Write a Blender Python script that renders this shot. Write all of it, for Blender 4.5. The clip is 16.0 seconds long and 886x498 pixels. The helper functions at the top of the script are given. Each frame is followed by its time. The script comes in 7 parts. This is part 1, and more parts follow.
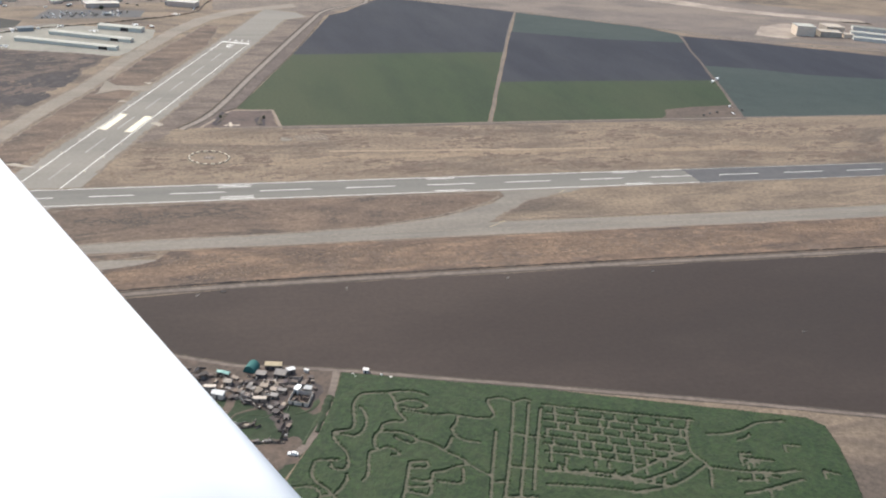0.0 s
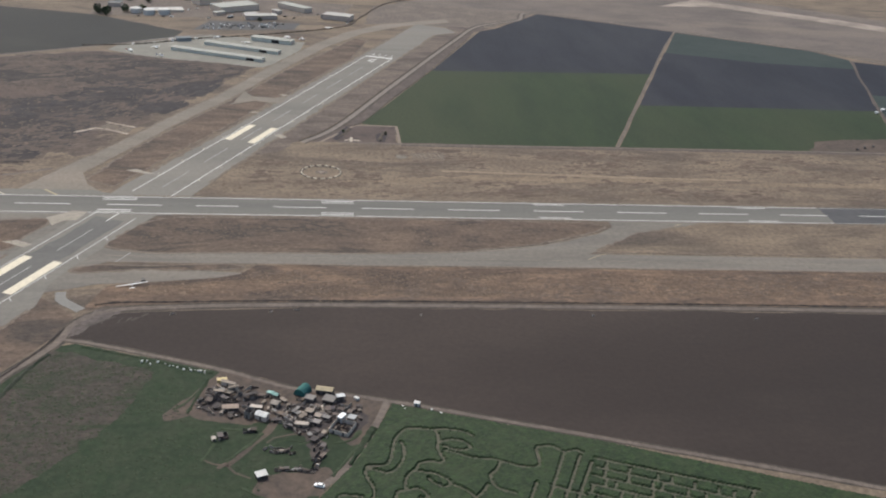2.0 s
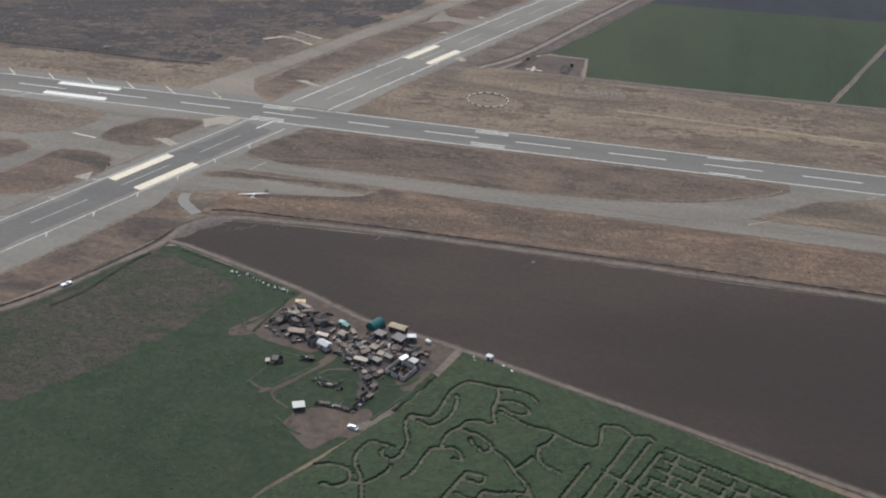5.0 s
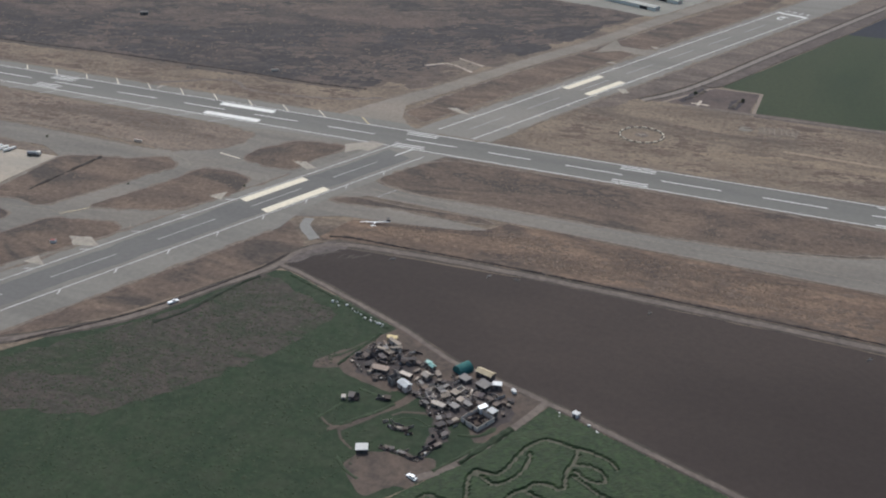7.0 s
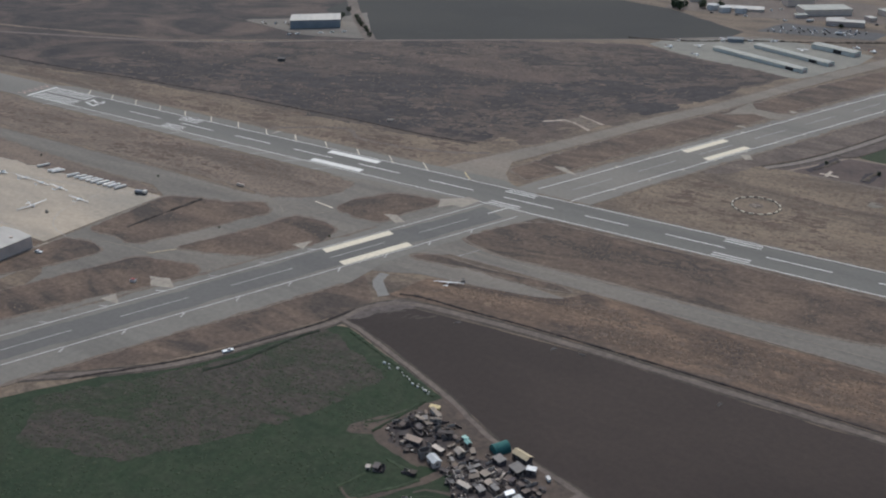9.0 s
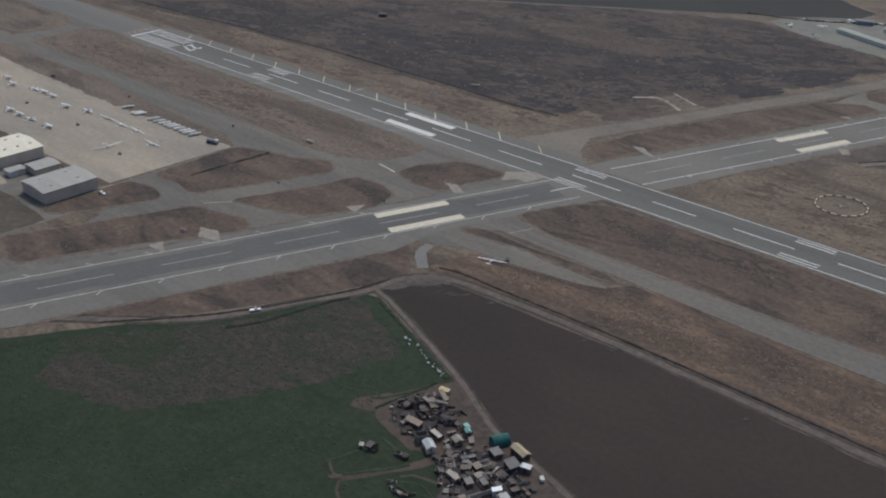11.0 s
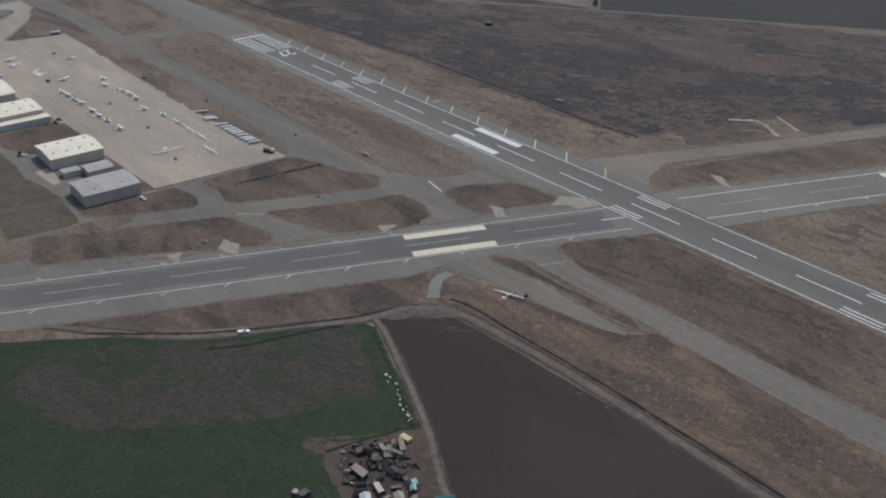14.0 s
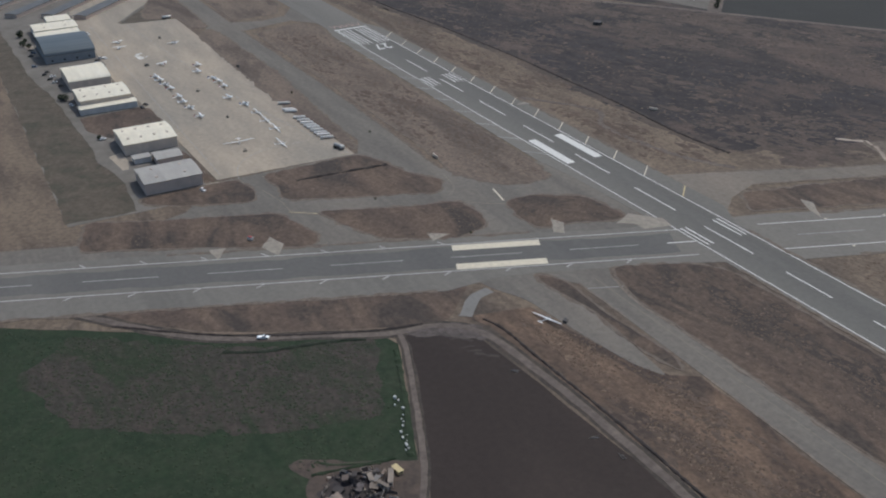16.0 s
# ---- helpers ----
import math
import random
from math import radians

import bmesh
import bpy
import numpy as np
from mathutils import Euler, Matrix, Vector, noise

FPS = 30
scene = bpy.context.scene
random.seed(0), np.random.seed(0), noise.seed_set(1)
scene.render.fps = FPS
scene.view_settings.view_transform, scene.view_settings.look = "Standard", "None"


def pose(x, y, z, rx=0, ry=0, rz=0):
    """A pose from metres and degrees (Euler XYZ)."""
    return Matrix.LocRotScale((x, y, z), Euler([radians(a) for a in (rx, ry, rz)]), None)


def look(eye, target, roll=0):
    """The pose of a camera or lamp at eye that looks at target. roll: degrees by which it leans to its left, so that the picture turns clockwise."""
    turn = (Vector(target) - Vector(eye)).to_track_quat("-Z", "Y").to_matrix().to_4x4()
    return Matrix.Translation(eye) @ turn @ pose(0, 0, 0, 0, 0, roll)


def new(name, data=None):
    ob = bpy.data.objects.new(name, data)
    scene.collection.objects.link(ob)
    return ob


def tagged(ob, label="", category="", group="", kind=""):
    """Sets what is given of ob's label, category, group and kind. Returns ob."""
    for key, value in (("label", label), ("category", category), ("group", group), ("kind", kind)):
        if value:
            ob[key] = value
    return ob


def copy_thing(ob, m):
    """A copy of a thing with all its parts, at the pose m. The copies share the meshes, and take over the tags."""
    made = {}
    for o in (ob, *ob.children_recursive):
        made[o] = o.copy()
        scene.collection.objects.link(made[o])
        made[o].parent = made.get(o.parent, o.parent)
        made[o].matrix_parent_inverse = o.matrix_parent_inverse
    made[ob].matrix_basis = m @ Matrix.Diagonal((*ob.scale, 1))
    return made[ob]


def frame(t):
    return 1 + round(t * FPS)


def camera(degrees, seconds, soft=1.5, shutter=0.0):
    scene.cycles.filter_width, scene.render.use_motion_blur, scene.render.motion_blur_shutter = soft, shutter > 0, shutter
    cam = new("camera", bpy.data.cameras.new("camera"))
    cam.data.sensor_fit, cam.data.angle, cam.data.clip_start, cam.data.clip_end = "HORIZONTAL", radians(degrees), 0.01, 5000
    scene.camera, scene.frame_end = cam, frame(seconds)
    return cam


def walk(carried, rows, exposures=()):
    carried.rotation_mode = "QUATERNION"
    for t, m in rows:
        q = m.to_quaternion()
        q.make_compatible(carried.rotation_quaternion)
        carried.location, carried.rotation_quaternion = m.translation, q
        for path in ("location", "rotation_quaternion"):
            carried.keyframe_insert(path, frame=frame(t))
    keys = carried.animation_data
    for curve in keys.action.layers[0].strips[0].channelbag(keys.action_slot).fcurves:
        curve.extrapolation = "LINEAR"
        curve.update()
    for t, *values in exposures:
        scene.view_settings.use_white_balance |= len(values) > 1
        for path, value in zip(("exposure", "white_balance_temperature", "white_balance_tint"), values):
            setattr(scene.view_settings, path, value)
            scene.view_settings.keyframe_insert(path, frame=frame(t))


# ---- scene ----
cam = camera(47.67, 16.0, soft=2.1)
PATH = [
    (0, (338.72, -665.12, 256.06), (395.16, -491.07, 175.30), 4.37),
    (0.5, (355.75, -665.16, 259.78), (400.57, -489.66, 174.98), 3.75),
    (1, (370.83, -663.11, 260.83), (408.60, -485.37, 177.28), 3.52),
    (1.5, (385.19, -659.53, 260.30), (413.25, -477.95, 181.30), 3.37),
    (2, (399.13, -654.56, 259.95), (420.31, -472.76, 179.33), 3.36),
    (2.5, (412.95, -648.22, 259.64), (426.10, -467.52, 174.93), 3.20),
    (3, (426.29, -640.70, 258.46), (430.74, -461.02, 170.73), 2.58),
    (5.3, (482.18, -608.16, 248.05), (448.58, -435.56, 152.76), 3.13),
    (5.5, (486.47, -604.66, 247.58), (449.57, -432.33, 153.02), 2.97),
    (6, (497.04, -595.32, 246.60), (447.21, -425.94, 152.65), 1.52),
    (6.5, (507.99, -585.22, 245.87), (448.10, -418.56, 152.93), 0.90),
    (7, (518.49, -575.06, 245.67), (448.18, -411.87, 153.87), 0.33),
    (7.5, (528.08, -564.24, 244.76), (448.02, -404.86, 154.27), -0.26),
    (8, (536.84, -552.98, 244.12), (449.08, -397.86, 153.37), -0.23),
    (8.5, (545.44, -541.32, 243.88), (450.91, -388.09, 156.79), -0.03),
    (8.7, (548.88, -536.83, 243.86), (451.07, -384.29, 159.21), -0.37),
    (10.8, (576.56, -493.63, 245.53), (459.29, -358.82, 155.66), 1.25),
    (11, (579.14, -488.70, 245.57), (459.09, -357.01, 154.76), 0.73),
    (11.5, (585.48, -474.51, 245.43), (458.77, -348.91, 155.05), -0.03),
    (12, (591.31, -459.91, 244.26), (461.38, -333.77, 159.37), -0.46),
    (12.5, (596.20, -445.46, 242.69), (463.00, -324.07, 155.94), -0.68),
    (13, (600.11, -430.73, 241.56), (461.79, -316.15, 153.58), -1.11),
    (13.5, (603.27, -416.28, 240.36), (462.14, -305.56, 151.90), -1.23),
    (14, (605.96, -402.06, 238.93), (461.89, -296.28, 149.17), -1.01),
    (14.5, (608.18, -387.66, 237.20), (460.68, -286.67, 147.51), -1.01),
    (15, (609.76, -372.93, 235.09), (458.52, -278.72, 144.26), -0.84),
    (15.5, (610.08, -358.23, 234.42), (457.40, -271.07, 139.06), -0.47),
    (16, (608.12, -344.03, 235.47), (449.50, -262.80, 144.68), -1.34),
]
walk(cam, [(t, look(eye, target, roll)) for t, eye, target, roll in PATH],
     exposures=[(0.0, 0.92, 6650, 6), (1.0, 0.5, 6600, 6), (2.0, 0.30, 6550, 6), (3.2, 0.27, 6450, 6), (5.5, 0.22, 6200, 6), (7.0, 0.12, 6150, 6), (8.0, -0.1, 6050, 6), (8.7, -0.15, 6050, 6), (11.0, -0.5, 6000, 6), (11.5, -0.68, 6000, 6), (12.0, -0.57, 6000, 6), (12.6, -0.46, 6000, 6), (13.2, -0.40, 6000, 6), (16.0, -0.34, 6000, 6)])

# ---- world and sun ----
SUN_AZ, SUN_EL = radians(-30), radians(54)
world = bpy.data.worlds.new("world")
scene.world = world
world.use_nodes = True
wn = world.node_tree
sky = wn.nodes.new("ShaderNodeTexSky")
sky.sky_type, sky.sun_disc = "NISHITA", False
sky.sun_elevation, sky.sun_rotation = SUN_EL, SUN_AZ
sky.dust_density, sky.air_density = 3.0, 1.0
wn.links.new(sky.outputs[0], wn.nodes["Background"].inputs[0])
wn.nodes["Background"].inputs[1].default_value = 0.14
sun_data = bpy.data.lights.new("sun", "SUN")
sun_data.energy, sun_data.angle, sun_data.color = 2.15, radians(1.5), (1.0, 0.95, 0.88)
sun = new("sun", sun_data)
to_sun = Vector((math.sin(SUN_AZ) * math.cos(SUN_EL), math.cos(SUN_AZ) * math.cos(SUN_EL), math.sin(SUN_EL)))
sun.matrix_world = look(to_sun * 900, (0, 0, 0))


# ---- materials ----
def mat(name, a, b, scale=0.5, c=None, scale_c=0.03, rough=0.9, metal=0.0, bump=0.0, stretch=(1, 1, 1), turn=0.0, vary=0.0, spread=(0.35, 0.65), spread_c=(0.45, 0.7), fine=0.0, tufts=0.0):
    """Two colours mixed by fine noise, a third laid over in large patches, both in metres."""
    m = bpy.data.materials.new(name)
    m.use_nodes = True
    t = m.node_tree
    n, l = t.nodes, t.links
    bsdf = n["Principled BSDF"]
    bsdf.inputs["Roughness"].default_value, bsdf.inputs["Metallic"].default_value = rough, metal
    bsdf.inputs["Specular IOR Level"].default_value = 0.3 if rough > 0.6 else 0.5
    at = n.new("ShaderNodeTexCoord")
    mp = n.new("ShaderNodeMapping")
    mp.inputs["Scale"].default_value, mp.inputs["Rotation"].default_value = stretch, (0, 0, turn)
    l.new(at.outputs["Object"], mp.inputs["Vector"])

    def noise_mix(first, second, size, span, detail, warp=0.0):
        tx, rp, mx = n.new("ShaderNodeTexNoise"), n.new("ShaderNodeValToRGB"), n.new("ShaderNodeMix")
        tx.inputs["Scale"].default_value, tx.inputs["Detail"].default_value, tx.inputs["Roughness"].default_value = size, detail, 0.65
        tx.inputs["Distortion"].default_value = warp
        l.new(mp.outputs[0], tx.inputs["Vector"])
        rp.color_ramp.elements[0].position, rp.color_ramp.elements[1].position = span
        l.new(tx.outputs["Fac"], rp.inputs[0])
        mx.data_type = "RGBA"
        l.new(rp.outputs[0], mx.inputs["Factor"])
        for socket, value in ((mx.inputs["A"], first), (mx.inputs["B"], second)):
            if isinstance(value, tuple):
                socket.default_value = (*value, 1)
            else:
                l.new(value, socket)
        return mx.outputs["Result"], tx

    out, tx = noise_mix(a, b, scale, spread, 6)
    if c:
        out, _ = noise_mix(out, c, scale_c, spread_c, 6, 1.1 if fine > 0.25 else 0.0)
    if fine:
        sp, mul, hsv = n.new("ShaderNodeTexNoise"), n.new("ShaderNodeMapRange"), n.new("ShaderNodeHueSaturation")
        sp.inputs["Scale"].default_value, sp.inputs["Detail"].default_value, sp.inputs["Roughness"].default_value = 0.32, 8, 0.75
        l.new(at.outputs["Object"], sp.inputs["Vector"])
        mul.inputs["From Min"].default_value, mul.inputs["From Max"].default_value = 0.3, 0.7
        mul.inputs["To Min"].default_value, mul.inputs["To Max"].default_value = 1 - fine, 1 + fine
        l.new(sp.outputs["Fac"], mul.inputs["Value"])
        l.new(mul.outputs[0], hsv.inputs["Value"])
        l.new(out, hsv.inputs["Color"])
        out = hsv.outputs[0]
    if tufts:
        geo, mul, hsv = n.new("ShaderNodeNewGeometry"), n.new("ShaderNodeMapRange"), n.new("ShaderNodeHueSaturation")
        mul.inputs["To Min"].default_value, mul.inputs["To Max"].default_value = 1 - tufts, 1 + tufts
        l.new(geo.outputs["Random Per Island"], mul.inputs["Value"])
        l.new(mul.outputs[0], hsv.inputs["Value"])
        l.new(out, hsv.inputs["Color"])
        out = hsv.outputs[0]
    if vary:
        info, mul, hsv = n.new("ShaderNodeObjectInfo"), n.new("ShaderNodeMapRange"), n.new("ShaderNodeHueSaturation")
        mul.inputs["To Min"].default_value, mul.inputs["To Max"].default_value = 1 - vary, 1 + vary
        l.new(info.outputs["Random"], mul.inputs["Value"])
        l.new(mul.outputs[0], hsv.inputs["Value"])
        l.new(out, hsv.inputs["Color"])
        out = hsv.outputs[0]
    l.new(out, bsdf.inputs["Base Color"])
    if bump:
        bp = n.new("ShaderNodeBump")
        bp.inputs["Strength"].default_value, bp.inputs["Distance"].default_value = 0.6, bump
        l.new(tx.outputs["Fac"], bp.inputs["Height"])
        l.new(bp.outputs[0], bsdf.inputs["Normal"])
    return m


B_TURN = math.atan2(0.9285, 0.3714)
M_DRY = mat("dry_grass", (0.184, 0.139, 0.099), (0.122, 0.092, 0.068), 0.05, (0.078, 0.061, 0.049), 0.016, bump=0.25, stretch=(0.35, 1, 1), fine=0.42, spread=(0.36, 0.64), spread_c=(0.49, 0.64))
M_FRINGE = mat("thin_grass_edge", (0.165, 0.134, 0.107), (0.125, 0.099, 0.077), 0.3, (0.142, 0.106, 0.078), 0.08, bump=0.1, fine=0.3)
M_ISLAND = mat("brown_grass", (0.136, 0.096, 0.070), (0.084, 0.061, 0.048), 0.06, (0.056, 0.044, 0.037), 0.022, bump=0.25, stretch=(0.4, 1, 1), fine=0.42, spread=(0.4, 0.62), spread_c=(0.49, 0.62))
M_TANGRASS = mat("tan_grass", (0.176, 0.133, 0.102), (0.126, 0.097, 0.076), 0.05, (0.088, 0.068, 0.055), 0.02, bump=0.25, stretch=(0.3, 1, 1), fine=0.40, spread=(0.38, 0.62), spread_c=(0.50, 0.64))
M_STRIP = mat("bleached_grass", (0.165, 0.110, 0.075), (0.095, 0.065, 0.047), 0.09, (0.068, 0.049, 0.039), 0.035, bump=0.25, stretch=(0.35, 1, 1), fine=0.42, spread=(0.4, 0.62), spread_c=(0.48, 0.62))
M_BURNT = mat("burnt_scrub", (0.0265, 0.0232, 0.0246), (0.055, 0.0425, 0.0385), 0.030, (0.116, 0.083, 0.066), 0.011, bump=0.3, stretch=(0.7, 1.1, 1), turn=-0.3, spread=(0.38, 0.64), spread_c=(0.46, 0.68), fine=0.36)
M_PLOUGH = mat("ploughed_soil", (0.0318, 0.0229, 0.0195), (0.0224, 0.0168, 0.0150), 0.010, (0.045, 0.0330, 0.0275), 0.005, bump=0.15, stretch=(0.5, 1, 1), turn=0.3, fine=0.20, spread=(0.40, 0.60), spread_c=(0.45, 0.62))
M_DIRT = mat("dirt", (0.140, 0.112, 0.094), (0.098, 0.079, 0.067), 0.25, (0.165, 0.132, 0.109), 0.04, bump=0.1, fine=0.25)
M_YARD = mat("yard_earth", (0.088, 0.066, 0.053), (0.058, 0.045, 0.038), 0.18, (0.112, 0.082, 0.063), 0.05, bump=0.1, fine=0.28)
M_PALE = mat("pale_dirt", (0.38, 0.31, 0.245), (0.25, 0.20, 0.16), 0.05, (0.45, 0.38, 0.31), 0.02, bump=0.1)
M_ASPHALT = mat("asphalt", (0.170, 0.157, 0.138), (0.132, 0.122, 0.108), 0.08, (0.196, 0.180, 0.155), 0.02, rough=0.85, stretch=(0.10, 1, 1), fine=0.14)
M_ASPHALT_B = mat("worn_asphalt", (0.176, 0.161, 0.140), (0.134, 0.123, 0.108), 0.08, (0.204, 0.185, 0.158), 0.02, rough=0.85, stretch=(0.10, 1, 1), turn=-B_TURN, fine=0.14)
M_CORE = mat("tyre_darkened_asphalt", (0.142, 0.133, 0.119), (0.110, 0.104, 0.094), 0.08, (0.166, 0.155, 0.136), 0.02, rough=0.85, stretch=(0.05, 1, 1), fine=0.12)
M_CORE_B = mat("rubber_darkened_asphalt", (0.124, 0.117, 0.108), (0.100, 0.095, 0.089), 0.08, (0.146, 0.137, 0.124), 0.02, rough=0.85, stretch=(0.05, 1, 1), turn=-B_TURN, fine=0.12)
M_TAXI = mat("old_asphalt", (0.166, 0.148, 0.127), (0.126, 0.112, 0.097), 0.08, (0.194, 0.168, 0.140), 0.025, rough=0.9, stretch=(0.15, 1, 1), fine=0.2)
M_TAXI_SANDY = mat("sandy_old_asphalt", (0.190, 0.164, 0.135), (0.145, 0.125, 0.104), 0.08, (0.215, 0.180, 0.145), 0.025, rough=0.9, stretch=(0.15, 1, 1), turn=-B_TURN, fine=0.22)
M_APRON = mat("apron_concrete", (0.405, 0.335, 0.255), (0.325, 0.272, 0.212), 0.05, (0.262, 0.231, 0.190), 0.028, rough=0.85, fine=0.18, stretch=(0.25, 1, 1), turn=0.04, spread_c=(0.40, 0.66))
M_NEW = mat("dark_asphalt", (0.085, 0.082, 0.082), (0.065, 0.063, 0.065), 0.1, rough=0.85)
M_PAINT = mat("white_paint", (0.72, 0.70, 0.65), (0.55, 0.53, 0.49), 0.6, (0.42, 0.405, 0.38), 0.25, rough=0.7, spread_c=(0.58, 0.8))
M_FADED = mat("faded_paint", (0.42, 0.41, 0.38), (0.28, 0.27, 0.255), 0.6, (0.2, 0.195, 0.185), 0.2, rough=0.8)
M_DULLWHITE = mat("dull_white_paint", (0.55, 0.53, 0.49), (0.40, 0.385, 0.36), 0.6, (0.30, 0.29, 0.27), 0.2, rough=0.8)
M_SALMON = mat("faded_red_paint", (0.46, 0.30, 0.24), (0.36, 0.25, 0.20), 0.6, rough=0.8)
M_YELLOW = mat("yellow_paint", (0.52, 0.42, 0.22), (0.36, 0.30, 0.18), 0.6, rough=0.8)
M_CREAM = mat("cream_paint", (0.70, 0.62, 0.47), (0.54, 0.475, 0.365), 0.5, rough=0.75)
M_GREEN = mat("crop_green", (0.0265, 0.0405, 0.0168), (0.0195, 0.0315, 0.0138), 0.022, (0.0345, 0.0430, 0.0205), 0.006, bump=0.2, fine=0.22, stretch=(1, 0.3, 1), turn=-0.35, spread=(0.40, 0.60), spread_c=(0.44, 0.64))
M_DARKCROP = mat("dark_crop", (0.0195, 0.0210, 0.029), (0.0140, 0.0153, 0.0225), 0.025, (0.0265, 0.0275, 0.034), 0.008, bump=0.2, fine=0.25, stretch=(1, 0.3, 1), turn=-0.35, spread=(0.40, 0.60), spread_c=(0.46, 0.64))
M_TEALCROP = mat("blue_green_crop", (0.031, 0.042, 0.038), (0.024, 0.034, 0.0315), 0.05, (0.037, 0.047, 0.042), 0.01, bump=0.2, fine=0.18)
M_WEED = mat("green_weeds", (0.0210, 0.0360, 0.0155), (0.0320, 0.0410, 0.0220), 0.10, (0.0165, 0.0290, 0.0135), 0.03, bump=0.3, fine=0.36)
M_CORN = mat("corn_leaves", (0.0205, 0.0400, 0.0105), (0.0100, 0.0210, 0.0062), 0.55, (0.0265, 0.0400, 0.0135), 0.06, bump=0.25, rough=0.75, fine=0.40, spread=(0.40, 0.62))
M_SCRUBDARK = mat("dark_weeds", (0.045, 0.038, 0.031), (0.090, 0.068, 0.052), 0.25, bump=0.3)


# ---- mesh helpers ----
def finish(name, bm, material, smooth=False):
    me = bpy.data.meshes.new(name)
    bm.normal_update()
    bm.to_mesh(me)
    bm.free()
    for m in material if isinstance(material, (list, tuple)) else (material,):
        me.materials.append(m)
    if smooth:
        for p in me.polygons:
            p.use_smooth = True
    return me


def part(name, bm, material, parent, label="", smooth=False):
    ob = new(name, finish(name, bm, material, smooth))
    ob.parent = parent
    return tagged(ob, label) if label else ob


def thing(name, label, category, m=None, group="", kind=""):
    ob = new(name)
    if m is not None:
        ob.matrix_basis = m
    return tagged(ob, label, category, group, kind)


def wiggly(points, step, amount, size=0.05):
    """A closed outline cut into steps and worn to and fro by coarse and fine noise."""
    out = []
    for i, p in enumerate(points):
        a, b = Vector(p), Vector(points[(i + 1) % len(points)])
        k = max(1, int((b - a).length / step))
        for j in range(k):
            q = a.lerp(b, j / k)
            x, y = q.x, q.y
            for s, w in ((size, amount), (size * 6, amount * 0.35)):
                x += w * noise.noise((q.x * s, q.y * s, 3.1))
                y += w * noise.noise((q.x * s, q.y * s, 9.7))
            out.append((x, y))
    return out


def rounded(points, radius=6.0):
    """A closed outline with its corners rounded off."""
    out = []
    for i, p in enumerate(points):
        b, a, c = Vector(p), Vector(points[i - 1]), Vector(points[(i + 1) % len(points)])
        r1, r2 = min(radius, 0.45 * (a - b).length), min(radius, 0.45 * (c - b).length)
        p1, p2 = b + (a - b).normalized() * r1, b + (c - b).normalized() * r2
        for s in (0, 0.25, 0.5, 0.75, 1):
            q = p1 * (1 - s) ** 2 + b * 2 * s * (1 - s) + p2 * s * s
            out.append((q.x, q.y))
    return out


def slab_mesh(bm, points, top, depth=0.3):
    area = sum(points[i][0] * points[(i + 1) % len(points)][1] - points[(i + 1) % len(points)][0] * points[i][1] for i in range(len(points)))
    pts = points if area > 0 else points[::-1]
    up = [bm.verts.new((x, y, top)) for x, y in pts]
    low = [bm.verts.new((x, y, top - depth)) for x, y in pts]
    bm.faces.new(up)
    for i in range(len(pts)):
        j = (i + 1) % len(pts)
        bm.faces.new((up[j], up[i], low[i], low[j]))


def slab(name, points, top, material, label, category, parent=None, depth=0.3, kind="structure"):
    bm = bmesh.new()
    slab_mesh(bm, points, top, depth)
    if parent:
        return part(name, bm, material, parent, label)
    return tagged(new(name, finish(name, bm, material)), label, category, kind=kind)


def ribbon(points, width):
    """The outline of a strip along a line."""
    left, right = [], []
    for i, p in enumerate(points):
        a = Vector(points[max(i - 1, 0)])
        b = Vector(points[min(i + 1, len(points) - 1)])
        d = (b - a).normalized()
        n = Vector((-d.y, d.x)) * width / 2
        left.append((p[0] + n.x, p[1] + n.y))
        right.append((p[0] - n.x, p[1] - n.y))
    return left + right[::-1]


def curve_points(points, step=3.0):
    """A smooth line through the points."""
    out = []
    ps = [Vector(p) for p in points]
    for i in range(len(ps) - 1):
        p0, p1, p2, p3 = ps[max(i - 1, 0)], ps[i], ps[i + 1], ps[min(i + 2, len(ps) - 1)]
        k = max(1, int((p2 - p1).length / step))
        for j in range(k):
            s = j / k
            q = 0.5 * (2 * p1 + (p2 - p0) * s + (2 * p0 - 5 * p1 + 4 * p2 - p3) * s * s + (3 * p1 - p0 - 3 * p2 + p3) * s ** 3)
            out.append((q.x, q.y))
    out.append(tuple(ps[-1]))
    return out


def box(bm, x0, x1, y0, y1, z0, z1, m=None):
    vs = [bm.verts.new(Vector(p) if m is None else m @ Vector(p)) for p in
          ((x0, y0, z0), (x1, y0, z0), (x1, y1, z0), (x0, y1, z0), (x0, y0, z1), (x1, y0, z1), (x1, y1, z1), (x0, y1, z1))]
    for f in ((3, 2, 1, 0), (4, 5, 6, 7), (0, 1, 5, 4), (1, 2, 6, 5), (2, 3, 7, 6), (3, 0, 4, 7)):
        bm.faces.new([vs[i] for i in f])
    return vs


def along_b(s, v):
    """A place on the crossing runway: metres along it from the crossing, metres to its right."""
    return (261.0 + 0.3714 * s + 0.9285 * v, 0.9285 * s - 0.3714 * v)


M_MARGIN = mat("trampled_margin", (0.094, 0.073, 0.063), (0.064, 0.051, 0.046), 0.25, (0.115, 0.090, 0.075), 0.06, fine=0.3)

